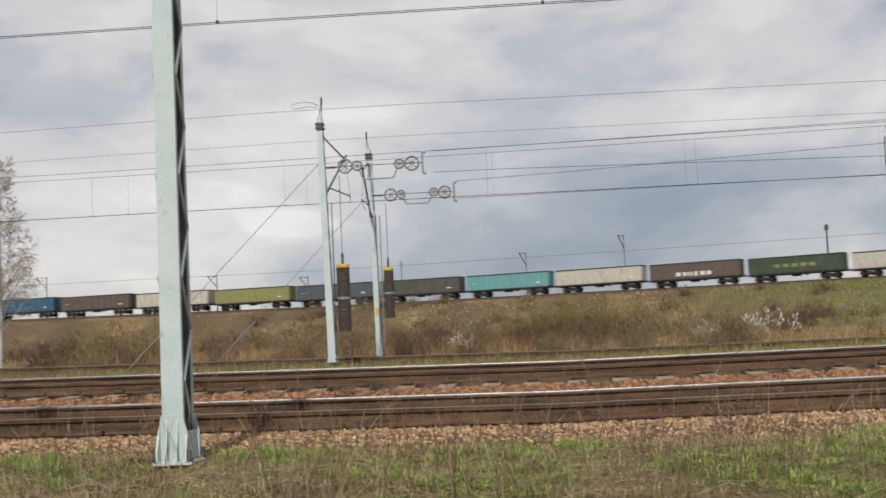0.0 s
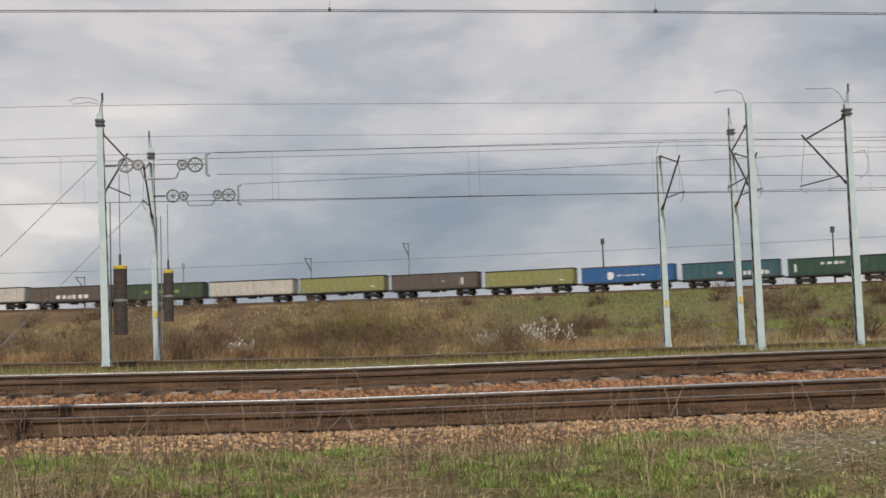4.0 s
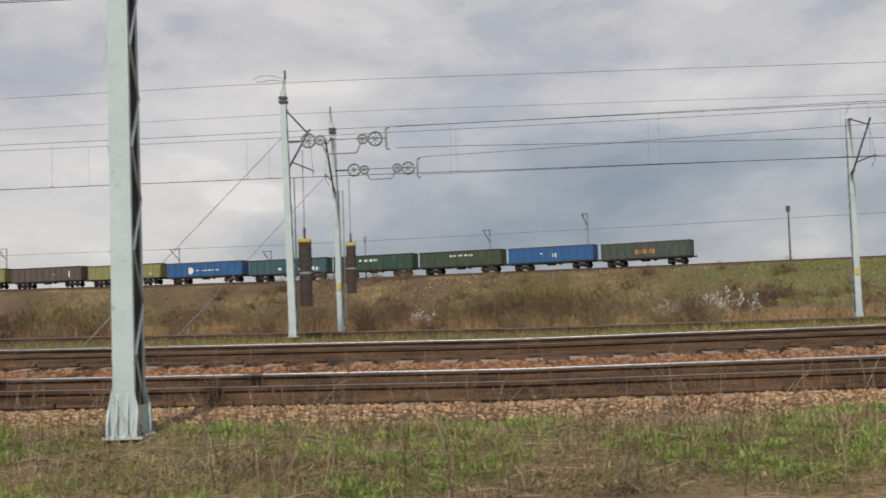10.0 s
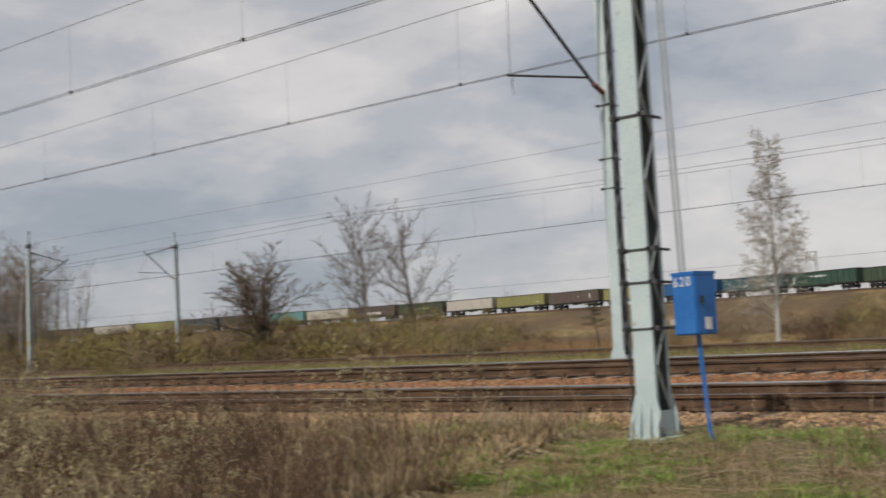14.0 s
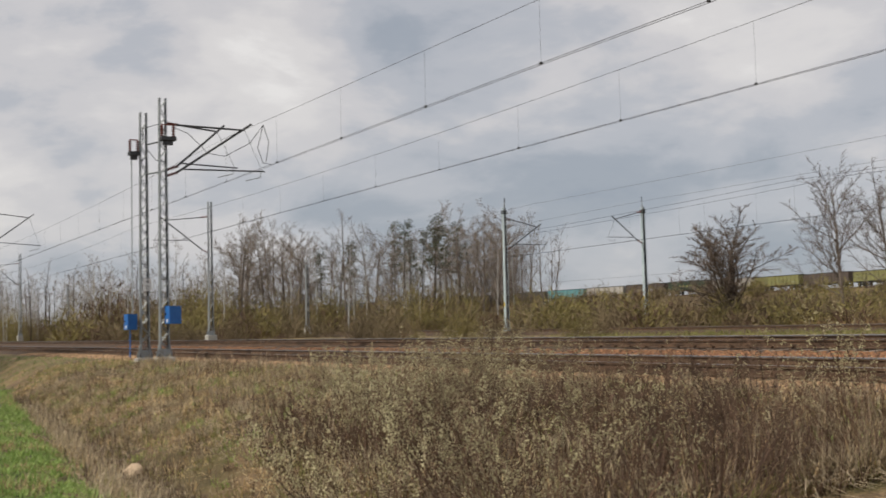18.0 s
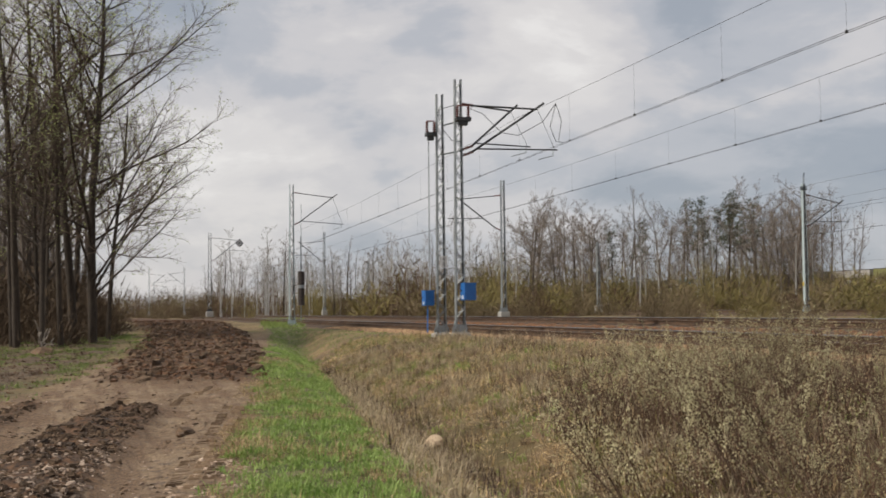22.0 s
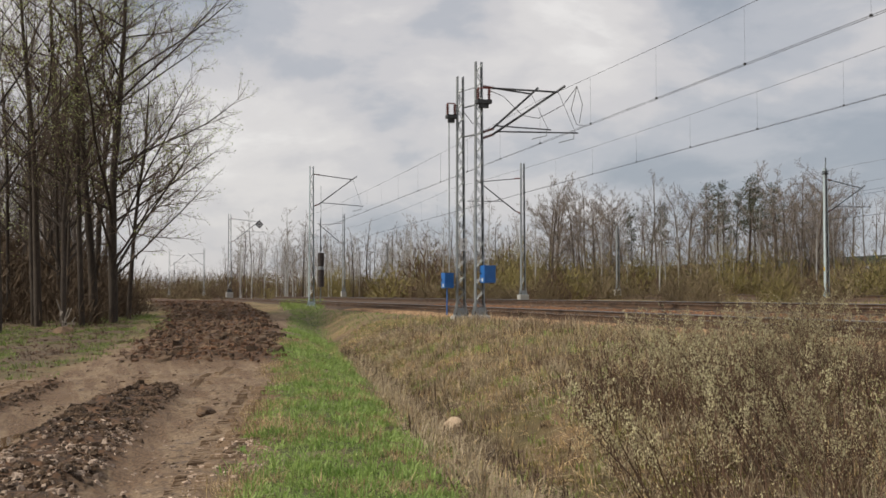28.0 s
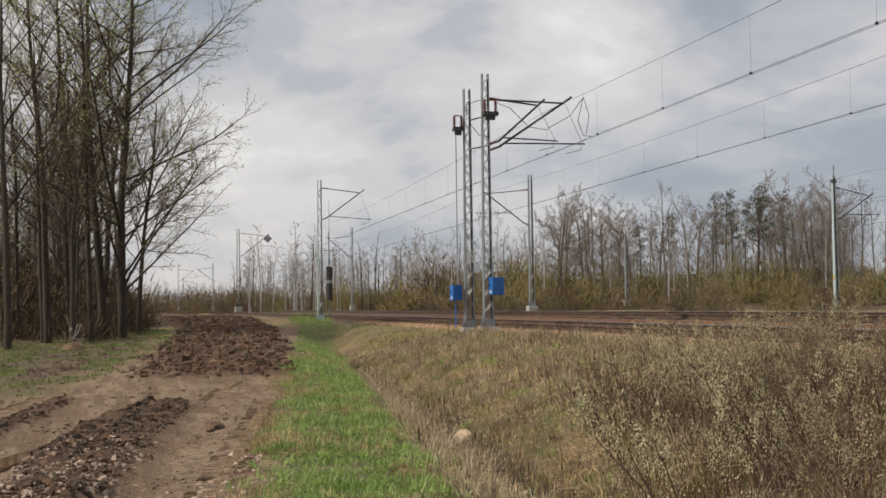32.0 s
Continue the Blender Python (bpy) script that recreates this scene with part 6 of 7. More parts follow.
blades("verge_grass", scatter(5000, -9, 9, 8.2, 11.6, lambda x, y: verge(x, y) * smooth(0.3, 0.75, tuft(x, y, 0.8, 2)) * (0.15 + 0.85 * smooth(0.3, 0.6, tuft(x, y, 2.6, 91))), 1), 0.03, 0.11, 0.0045, 1.5, M_GRASS, "short green spring grass beside the track", 1, clump=14, spread=0.07)
blades("verge_olive_grass", scatter(2600, -9, 9, 8.2, 11.6, lambda x, y: verge(x, y), 48), 0.025, 0.09, 0.0045, 1.6, M_DULLGRASS, "short olive grass beside the track", 48, clump=12, spread=0.09)
blades("verge_stems", scatter(900, -9.5, 9, 8.2, 11.5, lambda x, y: verge(x, y) * (1.1 - tuft(x, y, 0.6, 4)), 58), 0.03, 0.14, 0.0034, 2.2, M_STEM, "brown dead weeds beside the track", 58, clump=12, spread=0.1)
blades("verge_straw", scatter(4600, -9.5, 9, 8.2, 11.5, lambda x, y: verge(x, y) * (1.15 - tuft(x, y, 0.8, 2)) * (1.1 - 0.8 * tuft(x, y, 2.6, 91)), 2), 0.03, 0.13, 0.0038, 2.6, M_LITTER, "matted dry grass beside the track", 2, clump=12, spread=0.08)
strip_d = lambda x, y: y - strip_y(x) + 0.25 * noise.noise((x * 0.5, y * 0.9, 25))
strip = lambda x, y: smooth(0.95, 0.55, abs(strip_d(x, y)) if strip_d(x, y) < 0 else strip_d(x, y) / 1.32) * (0.3 + 0.7 * tuft(x, y)) * smooth(0.0, 0.18, tuft(x, y, 0.55, 66))
blades("strip_grass", scatter(3600, -8, -48, 0.4, 9.5, strip, 3, 1.6), 0.04, 0.15, 0.007, 1.3, M_STRIP, "bright green grass strip beside the dirt road", 3, clump=14, spread=0.09)
blades("strip_straw", scatter(1500, -8, -40, 0.4, 8.5, lambda x, y: smooth(1.2, 0.7, abs(y - strip_y(x))) * smooth(0.5, 0.8, tuft(x, y, 0.7, 67)), 40, 1.5), 0.05, 0.2, 0.004, 1.8, M_STRAW, "dry straw in the green strip", 40, clump=10, spread=0.08)
blades("far_strip_grass", scatter(9000, -26, -75, 3.0, 13, lambda x, y: strip(x, y) + 0.15 * smooth(0.2, 1.2, abs(y - strip_y(x))) * (y > strip_y(x)), 4), 0.05, 0.16, 0.012, 1.0, M_STRIP, "grass strip running on beside the road", 4, False)
clear = lambda x, y: smooth(0.15, 0.42, math.hypot(x + 17.72, y - 5.1)) if abs(x + 17.72) < 0.5 else 1.0
bank = lambda x, y: smooth(strip_y(x) + 0.95, strip_y(x) + 1.4, y) * smooth(11.4, 10.8, y - bend(x)) * (0.3 + 0.7 * tuft(x, y, 0.8, 9)) * clear(x, y)
blades("distant_strip_grass", scatter(4000, -75, -150, 8, 30, lambda x, y: green_mask(x, y), 49), 0.15, 0.4, 0.03, 0.9, M_GRASS, "grass along the far end of the dirt road", 49, False)
blades("bank_straw", scatter(3700, -7, -46, 2.5, 13, bank, 5, 1.5), 0.06, 0.28, 0.0062, 2.4, M_STRAW, "dry grass on the ditch bank", 5, clump=16, spread=0.1)
blades("bank_grass", scatter(1700, -7, -46, 2.5, 13, lambda x, y: bank(x, y) * smooth(0.4, 0.65, tuft(x, y, 0.45, 14)), 6, 1.5), 0.06, 0.22, 0.007, 1.2, M_DULLGRASS, "olive grass patches on the ditch bank", 6, False, clump=16, spread=0.1)
blades("bank_brown_grass", scatter(1150, -7, -46, 3.0, 13, lambda x, y: bank(x, y) * smooth(0.6, 0.35, tuft(x, y, 0.45, 14)), 41, 1.5), 0.08, 0.3, 0.005, 1.9, M_STEM, "red-brown dead grass on the bank", 41, clump=12, spread=0.09)
blades("bank_green_tufts", scatter(1100, -7, -40, 3.0, 12, lambda x, y: bank(x, y) * smooth(0.5, 0.7, tuft(x, y, 0.6, 71)), 42, 1.5), 0.05, 0.2, 0.005, 1.0, M_GRASS, "fresh green tufts on the ditch bank", 42, clump=18, spread=0.08)
blades("road_edge_grass", scatter(2300, -26, -80, -7, 8, lambda x, y: green_mask(x, y) * smooth(0.9, 1.3, abs(y - strip_y(x))) * smooth(0.45, 0.75, tuft(x, y, 0.5, 73)), 7), 0.05, 0.2, 0.012, 1.0, M_GRASS, "patchy grass at the edge of the wood", 7, False, clump=12, spread=0.15)
blades("wood_edge_straw", scatter(916, -34, -85, -7, 3, lambda x, y: tuft(x, y, 0.4, 75), 8), 0.06, 0.26, 0.012, 1.6, M_STEM, "dry grass and litter at the edge of the wood", 8, False, clump=12, spread=0.15)
blades("far_reeds", scatter(20000, -60, 45, 54, 75, lambda x, y: smooth(0.25, 0.7, tuft(x, y, 0.12, 3)) * (0.15 + 0.85 * smooth(25, -6, x)), 9), 0.4, 1.2, 0.014, 0.9, M_REED, "orange-brown dead reeds beyond the far tracks", 9, False)
blades("far_meadow_straw", scatter(14000, -60, 80, 53, 120, lambda x, y: (0.4 + 0.6 * tuft(x, y, 0.1, 6)) * (1 - 0.6 * smooth(-5, 20, x)), 10), 0.15, 0.5, 0.02, 1.2, M_STRAW, "tall dry grass beyond the far tracks", 10, False)
blades("far_meadow_grass", scatter(14000, -60, 80, 53, 120, lambda x, y: tuft(x, y, 0.08, 16), 43), 0.1, 0.4, 0.025, 1.0, M_DULLGRASS, "olive grass beyond the far tracks", 43, False)
slope = lambda x, y: 1.0 if -45 < train_off(x, y)[0] < -4 else 0.0
blades("slope_grass", scatter(15000, -20, 85, 110, 195, lambda x, y: slope(x, y) * smooth(-20, 25, x) * smooth(0.3, 0.7, tuft(x, y, 0.07, 31)), 44), 0.15, 0.5, 0.045, 1.0, M_DULLGRASS, "olive grass on the embankment slope", 44, False)
blades("slope_green_grass", scatter(22000, 8, 85, 105, 190, lambda x, y: slope(x, y) * smooth(12, 40, x) * smooth(0.15, 0.5, tuft(x, y, 0.07, 31)), 59), 0.12, 0.4, 0.05, 1.0, M_STRIP, "fresh green grass on the embankment slope", 59, False)
blades("slope_stems", scatter(9000, -75, 85, 90, 195, lambda x, y: slope(x, y) * smooth(0.75, 0.4, tuft(x, y, 0.09, 36)) * (1 - 0.8 * smooth(10, 30, x)), 57), 0.2, 0.7, 0.035, 0.8, M_STEM, "brown dead stems on the embankment slope", 57, False)
blades("slope_straw", scatter(8000, -75, 85, 90, 195, lambda x, y: slope(x, y) * smooth(0.7, 0.3, tuft(x, y, 0.07, 31)) * (1 - 0.85 * smooth(8, 35, x)), 45), 0.2, 0.6, 0.04, 1.0, M_STRAW, "dry grass on the embankment slope", 45, False)
blades("far_track_grass", scatter(9000, -60, 45, 39.5, 44.2, lambda x, y: 0.3 + 0.7 * tuft(x, y, 0.3, 90), 46), 0.12, 0.42, 0.014, 0.9, M_DULLGRASS, "olive grass before the far tracks", 46, False)
blades("between_straw", scatter(12000, -50, 40, 23.5, 43.8, lambda x, y: tuft(x, y, 0.3, 8), 11), 0.08, 0.3, 0.012, 1.2, M_DULLGRASS, "olive grass between the pairs of tracks", 11, False)
blades("bank_litter", scatter(1500, -7, -38, 2.5, 12.5, lambda x, y: bank(x, y) * smooth(0.3, 0.6, tuft(x, y, 1.1, 101)), 101, 1.5), 0.14, 0.4, 0.0065, 3.4, M_PALESTRAW, "bleached matted straw lying on the bank", 101, clump=14, spread=0.16)
blades("bank_dead_stalks", scatter(500, -7, -38, 2.5, 12.5, lambda x, y: bank(x, y) * smooth(0.45, 0.7, tuft(x, y, 0.8, 102)), 102, 1.5), 0.15, 0.42, 0.005, 2.2, M_STEM, "tangled brown dead stalks on the bank", 102, clump=14, spread=0.14)
blades("ditch_litter", scatter(520, -8, -40, 2.5, 10, lambda x, y: smooth(0.4, 0.1, abs(y - ditch_y(x))) * (0.2 + 0.8 * tuft(x, y, 1.0, 103)), 103, 1.4), 0.12, 0.4, 0.006, 3.2, M_STEM, "wet red-brown litter on the ditch floor", 103, clump=16, spread=0.16)
blades("ditch_green", scatter(420, -8, -40, 2.5, 10, lambda x, y: smooth(1.0, 0.45, abs(y - ditch_y(x) - 0.55)) * smooth(0.5, 0.75, tuft(x, y, 0.7, 104)), 104, 1.4), 0.04, 0.14, 0.006, 1.6, M_DULLGRASS, "olive moss and grass low on the ditch side", 104, clump=18, spread=0.11)
tufty = lambda x, y: bank(x, y) * smooth(0.70, 0.86, tuft(x, y, 0.9, 60))
blades("straw_tufts", scatter(1500, -7, -40, 2.5, 12, tufty, 15, 1.4), 0.15, 0.42, 0.005, 1.7, M_PALESTRAW, "pale flattened straw tufts on the bank", 15, clump=24, spread=0.07)
blades("ditch_straw", scatter(437, -8, -36, 3, 9, lambda x, y: smooth(0.45, 0.15, abs(y - strip_y(x) - 1.42)) * (0.1 + 0.9 * tuft(x, y, 0.9, 80)), 16, 1.4), 0.15, 0.45, 0.005, 2.2, M_PALESTRAW, "pale dead straw lying along the ditch", 16, clump=16, spread=0.12)
blades("bank_dark_tufts", scatter(700, -7, -42, 3.5, 12, lambda x, y: bank(x, y) * smooth(0.6, 0.8, tuft(x, y, 0.9, 95)), 47, 1.4), 0.12, 0.36, 0.005, 1.7, M_SCRUBSTEM, "dark brown weed tufts on the bank", 47, False, clump=16, spread=0.1)
blades("verge_tufts", scatter(300, -8, 12, 7.6, 11.2, lambda x, y: smooth(0.66, 0.85, tuft(x, y, 1.3, 61)), 17), 0.06, 0.2, 0.003, 2.4, M_PALESTRAW, "pale straw tufts in the verge", 17, clump=20, spread=0.05)


# tall dry stems in the verge
def stems(name, pts, hmin, hmax, material, label, seed, thin=0.0028, side=3):
    r = random.Random(seed)
    br = []
    for p in pts:
        h = hmin + (hmax - hmin) * r.random() ** 1.4
        d = Vector((r.gauss(0, 0.16), r.gauss(0, 0.16), 1)).normalized()
        q, line = Vector(p), []
        bend_d = Vector((r.gauss(0, 0.10), r.gauss(0, 0.10), -0.02))
        for i in range(4):
            line.append((q.copy(), thin * (1.15 - 0.22 * i)))
            d = (d + bend_d * 0.9).normalized()
            q = q + d * h / 3
        br.append(line)
        for _ in range(r.randrange(0, side + 1)):
            k = r.randrange(1, 3)
            s0 = line[k][0].lerp(line[k + 1][0], r.random())
            dd = (d + Vector((r.gauss(0, 0.6), r.gauss(0, 0.6), 0.2))).normalized()
            br.append([(s0, thin * 0.7), (s0 + dd * h * 0.12, thin * 0.6), (s0 + dd * h * 0.22 + Vector((0, 0, 0.02)), thin * 0.5)])
    me = tubes_mesh(name, br, 3, material)
    return tagged(new(name, me), label, "dry stems", kind="stuff")


M_PALESTEM = mat("pale_dead_stems", (0.30, 0.22, 0.14), (0.50, 0.40, 0.28), 3, 0.9, 0, 0, rnd=0.3)
stems("tall_verge_stems", scatter(320, -7, 5, 8.0, 10.9, lambda x, y: smooth(-5.0, -3.2, x) * smooth(3.2, 1.0, x) * (0.1 + 0.9 * tuft(x, y, 0.8, 20)), 21), 0.25, 1.0, M_STEM, "tall thin dead weed stems in the verge", 21, thin=0.0031)
stems("pale_verge_stems", scatter(330, -8, 9, 8.0, 10.9, lambda x, y: 0.3 + 0.7 * tuft(x, y, 0.8, 24), 22), 0.2, 0.75, M_PALESTEM, "pale dead grass stalks in the verge", 22)
stems("bank_stems", scatter(1300, -7, -40, 4, 12, lambda x, y: bank(x, y), 23, 1.4), 0.15, 0.65, M_STEM, "brown dead weed stems on the bank", 23, thin=0.0032)
stems("pale_bank_stems", scatter(500, -7, -34, 4, 12, lambda x, y: bank(x, y), 24, 1.4), 0.25, 0.8, M_PALESTEM, "pale dead stalks on the bank", 24, thin=0.003)

rt = random.Random(29)
lying = []
for x, y, z in scatter(620, -8, 10, 7.9, 10.9, lambda x, y: tuft(x, y, 0.6, 33), 29):
    a, L = rt.gauss(0, 0.9) + (math.pi if rt.random() < 0.5 else 0), rt.uniform(0.15, 0.7)
    d = Vector((math.cos(a), math.sin(a), 0)) * L
    p = Vector((x, y, z + 0.04))
    lying.append([(p, 0.003), (p + d * 0.5 + Vector((0, rt.gauss(0, 0.03), rt.uniform(0.0, 0.07))), 0.0026), (p + d, 0.002)])
tagged(new("fallen_twigs", tubes_mesh("fallen_twigs", lying, 3, M_PALESTEM)), "pale dead twigs lying in the verge grass", "twigs", kind="stuff")

# willow scrub with catkins between the camera and the track
SCRUB = [shrub_model(81, 1.15, 14, 1.3, M_SCRUBSTEM, M_CATKIN, 1300, 0.0108, thin=0.0028, kids=7, segs=(3, 2, 1)), shrub_model(82, 1.2, 14, 1.4, M_SCRUBSTEM, M_CATKIN, 1900, 0.0112, thin=0.0028, kids=7, segs=(3, 2, 1)), shrub_model(83, 1.0, 20, 1.3, M_SHRUBRED, thin=0.0028, kids=6, segs=(3, 2, 1)), shrub_model(84, 1.0, 16, 1.4, M_SCRUBSTEM, M_CATKIN, 380, 0.0105, thin=0.0028, kids=6, segs=(3, 2, 1))]
SC_WORDS = ("low willow scrub with pale catkins", "willow shrub thick with pale yellow catkins", "red-brown leafless scrub on the bank", "grey-brown scrub with few catkins")
r2 = random.Random(90)
spots = []
while len(spots) < 46:
    x, y = r2.uniform(-17, -7.0), r2.uniform(4.0, 9.9)
    if y < 4.3 + (-x - 8.9) * 0.30 or (x > -8 and y > 8.6):
        continue
    if any((x - a) ** 2 + (y - b) ** 2 < 0.55 for a, b in spots):
        continue
    spots.append((x, y))
for x, y in spots:
    az = math.degrees(math.atan2(-x, y))
    k = r2.choices((0, 1, 2, 3), (3, 6, 1, 1) if 54 < az < 66 else (1, 0.4, 4, 4))[0]
    bush(SCRUB[k], x, y, r2.uniform(0.75, 1.15), SC_WORDS[k], "scrub on the railway bank", leafname="catkin_cover")
for x, y, s, k in ((1.55, 11.2, 0.45, 3), (-20, 8.5, 0.6, 2), (-24, 9.5, 0.6, 3), (-19, 10, 0.7, 3), (-29, 10.5, 0.6, 2), (-22, 11, 0.55, 0), (5.8, 10.6, 0.4, 2), (6.4, 10.9, 0.35, 2)):
    bush(SCRUB[k], x, y, s, SC_WORDS[k], "scrub on the railway bank", leafname="catkin_cover")

thick_scrub = lambda x, y: smooth(0.2, 0.8, y - 4.0 - (-x - 8.9) * 0.30) * smooth(10.3, 9.6, y) * (0.3 + 0.7 * tuft(x, y, 0.7, 62)) * (1 if x < -8 or y < 8.4 else 0)
blades("scrub_weeds", scatter(1500, -17, -6.8, 4, 10.3, thick_scrub, 63), 0.15, 0.55, 0.0032, 0.8, M_SCRUBSTEM, "dark brown dead weeds among the scrub", 63, False, clump=16, spread=0.16)
blades("scrub_red_grass", scatter(700, -17, -6.8, 4, 10.3, thick_scrub, 64), 0.15, 0.5, 0.003, 1.0, M_SHRUBRED, "red-brown dead grass among the scrub", 64, False, clump=16, spread=0.14)

# clods, rubble and single stones
def lump(seed, size, squash=0.7):
    r = random.Random(seed)
    bm = bmesh.new()
    bmesh.ops.create_icosphere(bm, subdivisions=2, radius=size)
    off = Vector((r.random() * 20, r.random() * 20, r.random() * 20))
    for v in bm.verts:
        v.co *= 1 + 0.45 * noise.noise(v.co / size * 1.1 + off) + 0.15 * noise.noise(v.co / size * 3 + off)
        v.co.z *= squash
    return bm


def lumps(name, pts, size, material, label, seed, cat="soil"):
    r = np.random.default_rng(seed)
    n = len(pts)
    c5 = [(1, 0.1), (-0.1, 1), (-1, -0.1), (0.1, -1)]
    base = np.array([(c, d, -0.5) for c, d in c5] + [(0.66 * c, 0.66 * d, 0.55) for c, d in c5])
    f0 = np.array([q for k in range(4) for q in ((k, (k + 1) % 4, 4 + (k + 1) % 4), (k, 4 + (k + 1) % 4, 4 + k))] + [(4, 5, 6), (4, 6, 7)])
    s = size * (0.3 + 1.3 * r.random((n, 1, 1)) ** 2.5)
    a = r.random(n) * 6.28
    rot = np.stack([np.stack([np.cos(a), -np.sin(a), 0 * a], -1), np.stack([np.sin(a), np.cos(a), 0 * a], -1), np.stack([0 * a, 0 * a, 1 + 0 * a], -1)], 1)
    v = np.einsum("nij,nkj->nki", rot, base[None] * np.array([1.25, 0.85, 0.8]) * (0.8 + 0.4 * r.random((n, 8, 1)))) * s + r.normal(0, 0.13, (n, 8, 3)) * s
    v += np.array(pts)[:, None] + np.array([0, 0, 1.0]) * (size * 0.3 * r.random((n, 1, 1)))
    f = (f0[None] + 8 * np.arange(n)[:, None, None]).reshape(-1, 3)
    me = bpy.data.meshes.new(name)
    me.from_pydata(v.reshape(-1, 3).tolist(), [], f.tolist())
    me.materials.append(material)
    return tagged(new(name, me), label, cat, kind="stuff")


lumps("soil_clods", scatter(9500, -8, -24, -4, 2.4, lambda x, y: soil_mask(x, y) ** 2, 31), 0.027, M_CLOD, "dark crumbly clods of churned soil", 31)
lumps("large_soil_clods", scatter(1500, -26, -90, 0, 12, lambda x, y: soil_mask(x, y), 39, 1.3), 0.12, M_CLOD, "large dark clods of ploughed soil", 39)
lumps("near_soil_clods", scatter(1900, -8, -24, -4, 2.4, lambda x, y: soil_mask(x, y) ** 2, 53), 0.042, M_CLOD, "larger clods of churned soil", 53)
lumps("far_soil_clods", scatter(6000, -26, -120, 0, 14, lambda x, y: soil_mask(x, y) ** 2, 32, 1.6), 0.07, M_REDSOIL, "heaps of dark ploughed soil", 32)
lumps("rubble", scatter(4600, -8.5, -18, -3.5, 0.9, lambda x, y: (0.05 + soil_mask(x, y)) * smooth(-18, -12.5, x), 33), 0.029, M_REDSTONE, "pale brick rubble in the churned soil", 33, "rubble")
lumps("road_pebbles", scatter(1800, -8.5, -30, -3, 4, lambda x, y: road_mask(x, y), 34, 1.5), 0.016, M_REDSTONE, "small pebbles on the dirt road", 34, "pebbles")
lumps("road_crumbs", scatter(7000, -8.5, -30, -3, 4, lambda x, y: road_mask(x, y) * (smooth(0.55, 0.9, tuft(x, y, 0.9, 50)) + smooth(0.28, 0.12, abs(y - strip_y(x) + 1.15)) * (0.5 + 0.5 * math.sin(x * 38 + y * 16))), 35, 1.4), 0.017, M_CLOD, "crumbs of soil on the dirt road", 35)
lumps("leaf_litter", scatter(3600, -24, -66, -6, 3.5, lambda x, y: litter_mask(x, y) + 0.25 * road_mask(x, y) * smooth(0.5, 0.8, tuft(x, y, 0.6, 52)), 37, 1.5), 0.035, M_REDSOIL, "brown leaf litter and crumbs before the wood", 37, "litter")
lumps("road_rubble", scatter(500, -8.5, -14, 0.2, 2.4, lambda x, y: smooth(0.5, 0.15, abs(y - strip_y(x) + 0.85)), 38), 0.028, M_REDSTONE, "pale rubble along the edge of the grass strip", 38, "rubble")
stone = part("field_stone", lump(5, 0.145, 0.85), M_STONE)
stone.matrix_basis = pose(-17.72, 5.1, gz(-17.72, 5.1) + 0.13, 10, 0, 30)
tagged(stone, "pale tan field stone lying in the ditch", "stone")
for x, y, s in ((-17.3, 1.55, 0.13), (-17.0, 1.46, 0.07), (-15.9, 1.75, 0.05)):
    c = part("soil_clod", lump(int(-x * 100), s, 0.6), M_CLOD)
    c.matrix_basis = pose(x, y, gz(x, y) + 0.02)
    tagged(c, "dark clod of soil on the dirt road", "clod", "single clods")
M_WATER = bpy.data.materials.new("muddy_water")
M_WATER.use_nodes = True
wb = M_WATER.node_tree.nodes["Principled BSDF"]
wb.inputs["Base Color"].default_value, wb.inputs["Roughness"].default_value = (0.16, 0.10, 0.055, 1), 0.06
for nm, cx, cy, rx, ry, ang in (("puddle", -15.7, -0.9, 1.5, 0.17, -12.4),):
    bm = bmesh.new()
    rr = random.Random(int(-cx * 10))
    vs = [bm.verts.new((rx * math.cos(a) * rr.uniform(0.85, 1.1), ry * math.sin(a) * rr.uniform(0.8, 1.15), 0)) for a in np.linspace(0, 2 * math.pi, 22)[:-1]]
    bm.faces.new(vs)
    ex = bmesh.ops.extrude_face_region(bm, geom=bm.faces[:])
    bmesh.ops.translate(bm, verts=[g for g in ex["geom"] if isinstance(g, bmesh.types.BMVert)], vec=(0, 0, -0.04))
    bmesh.ops.recalc_face_normals(bm, faces=bm.faces[:])
    p = part(nm, bm, M_WATER)
    p.matrix_basis = pose(cx, cy, gz(cx, cy) + 0.04, 0, 0, ang)
    tagged(p, "muddy brown puddle in a wheel rut", "puddle")
# tyre marks pressed into the damp dirt
M_DIRT = mat("damp_dirt", (0.22, 0.14, 0.08), (0.42, 0.29, 0.18), 14, 0.95, 0, 0.8, rnd=0.3)
V, F = [], []
rr = random.Random(66)
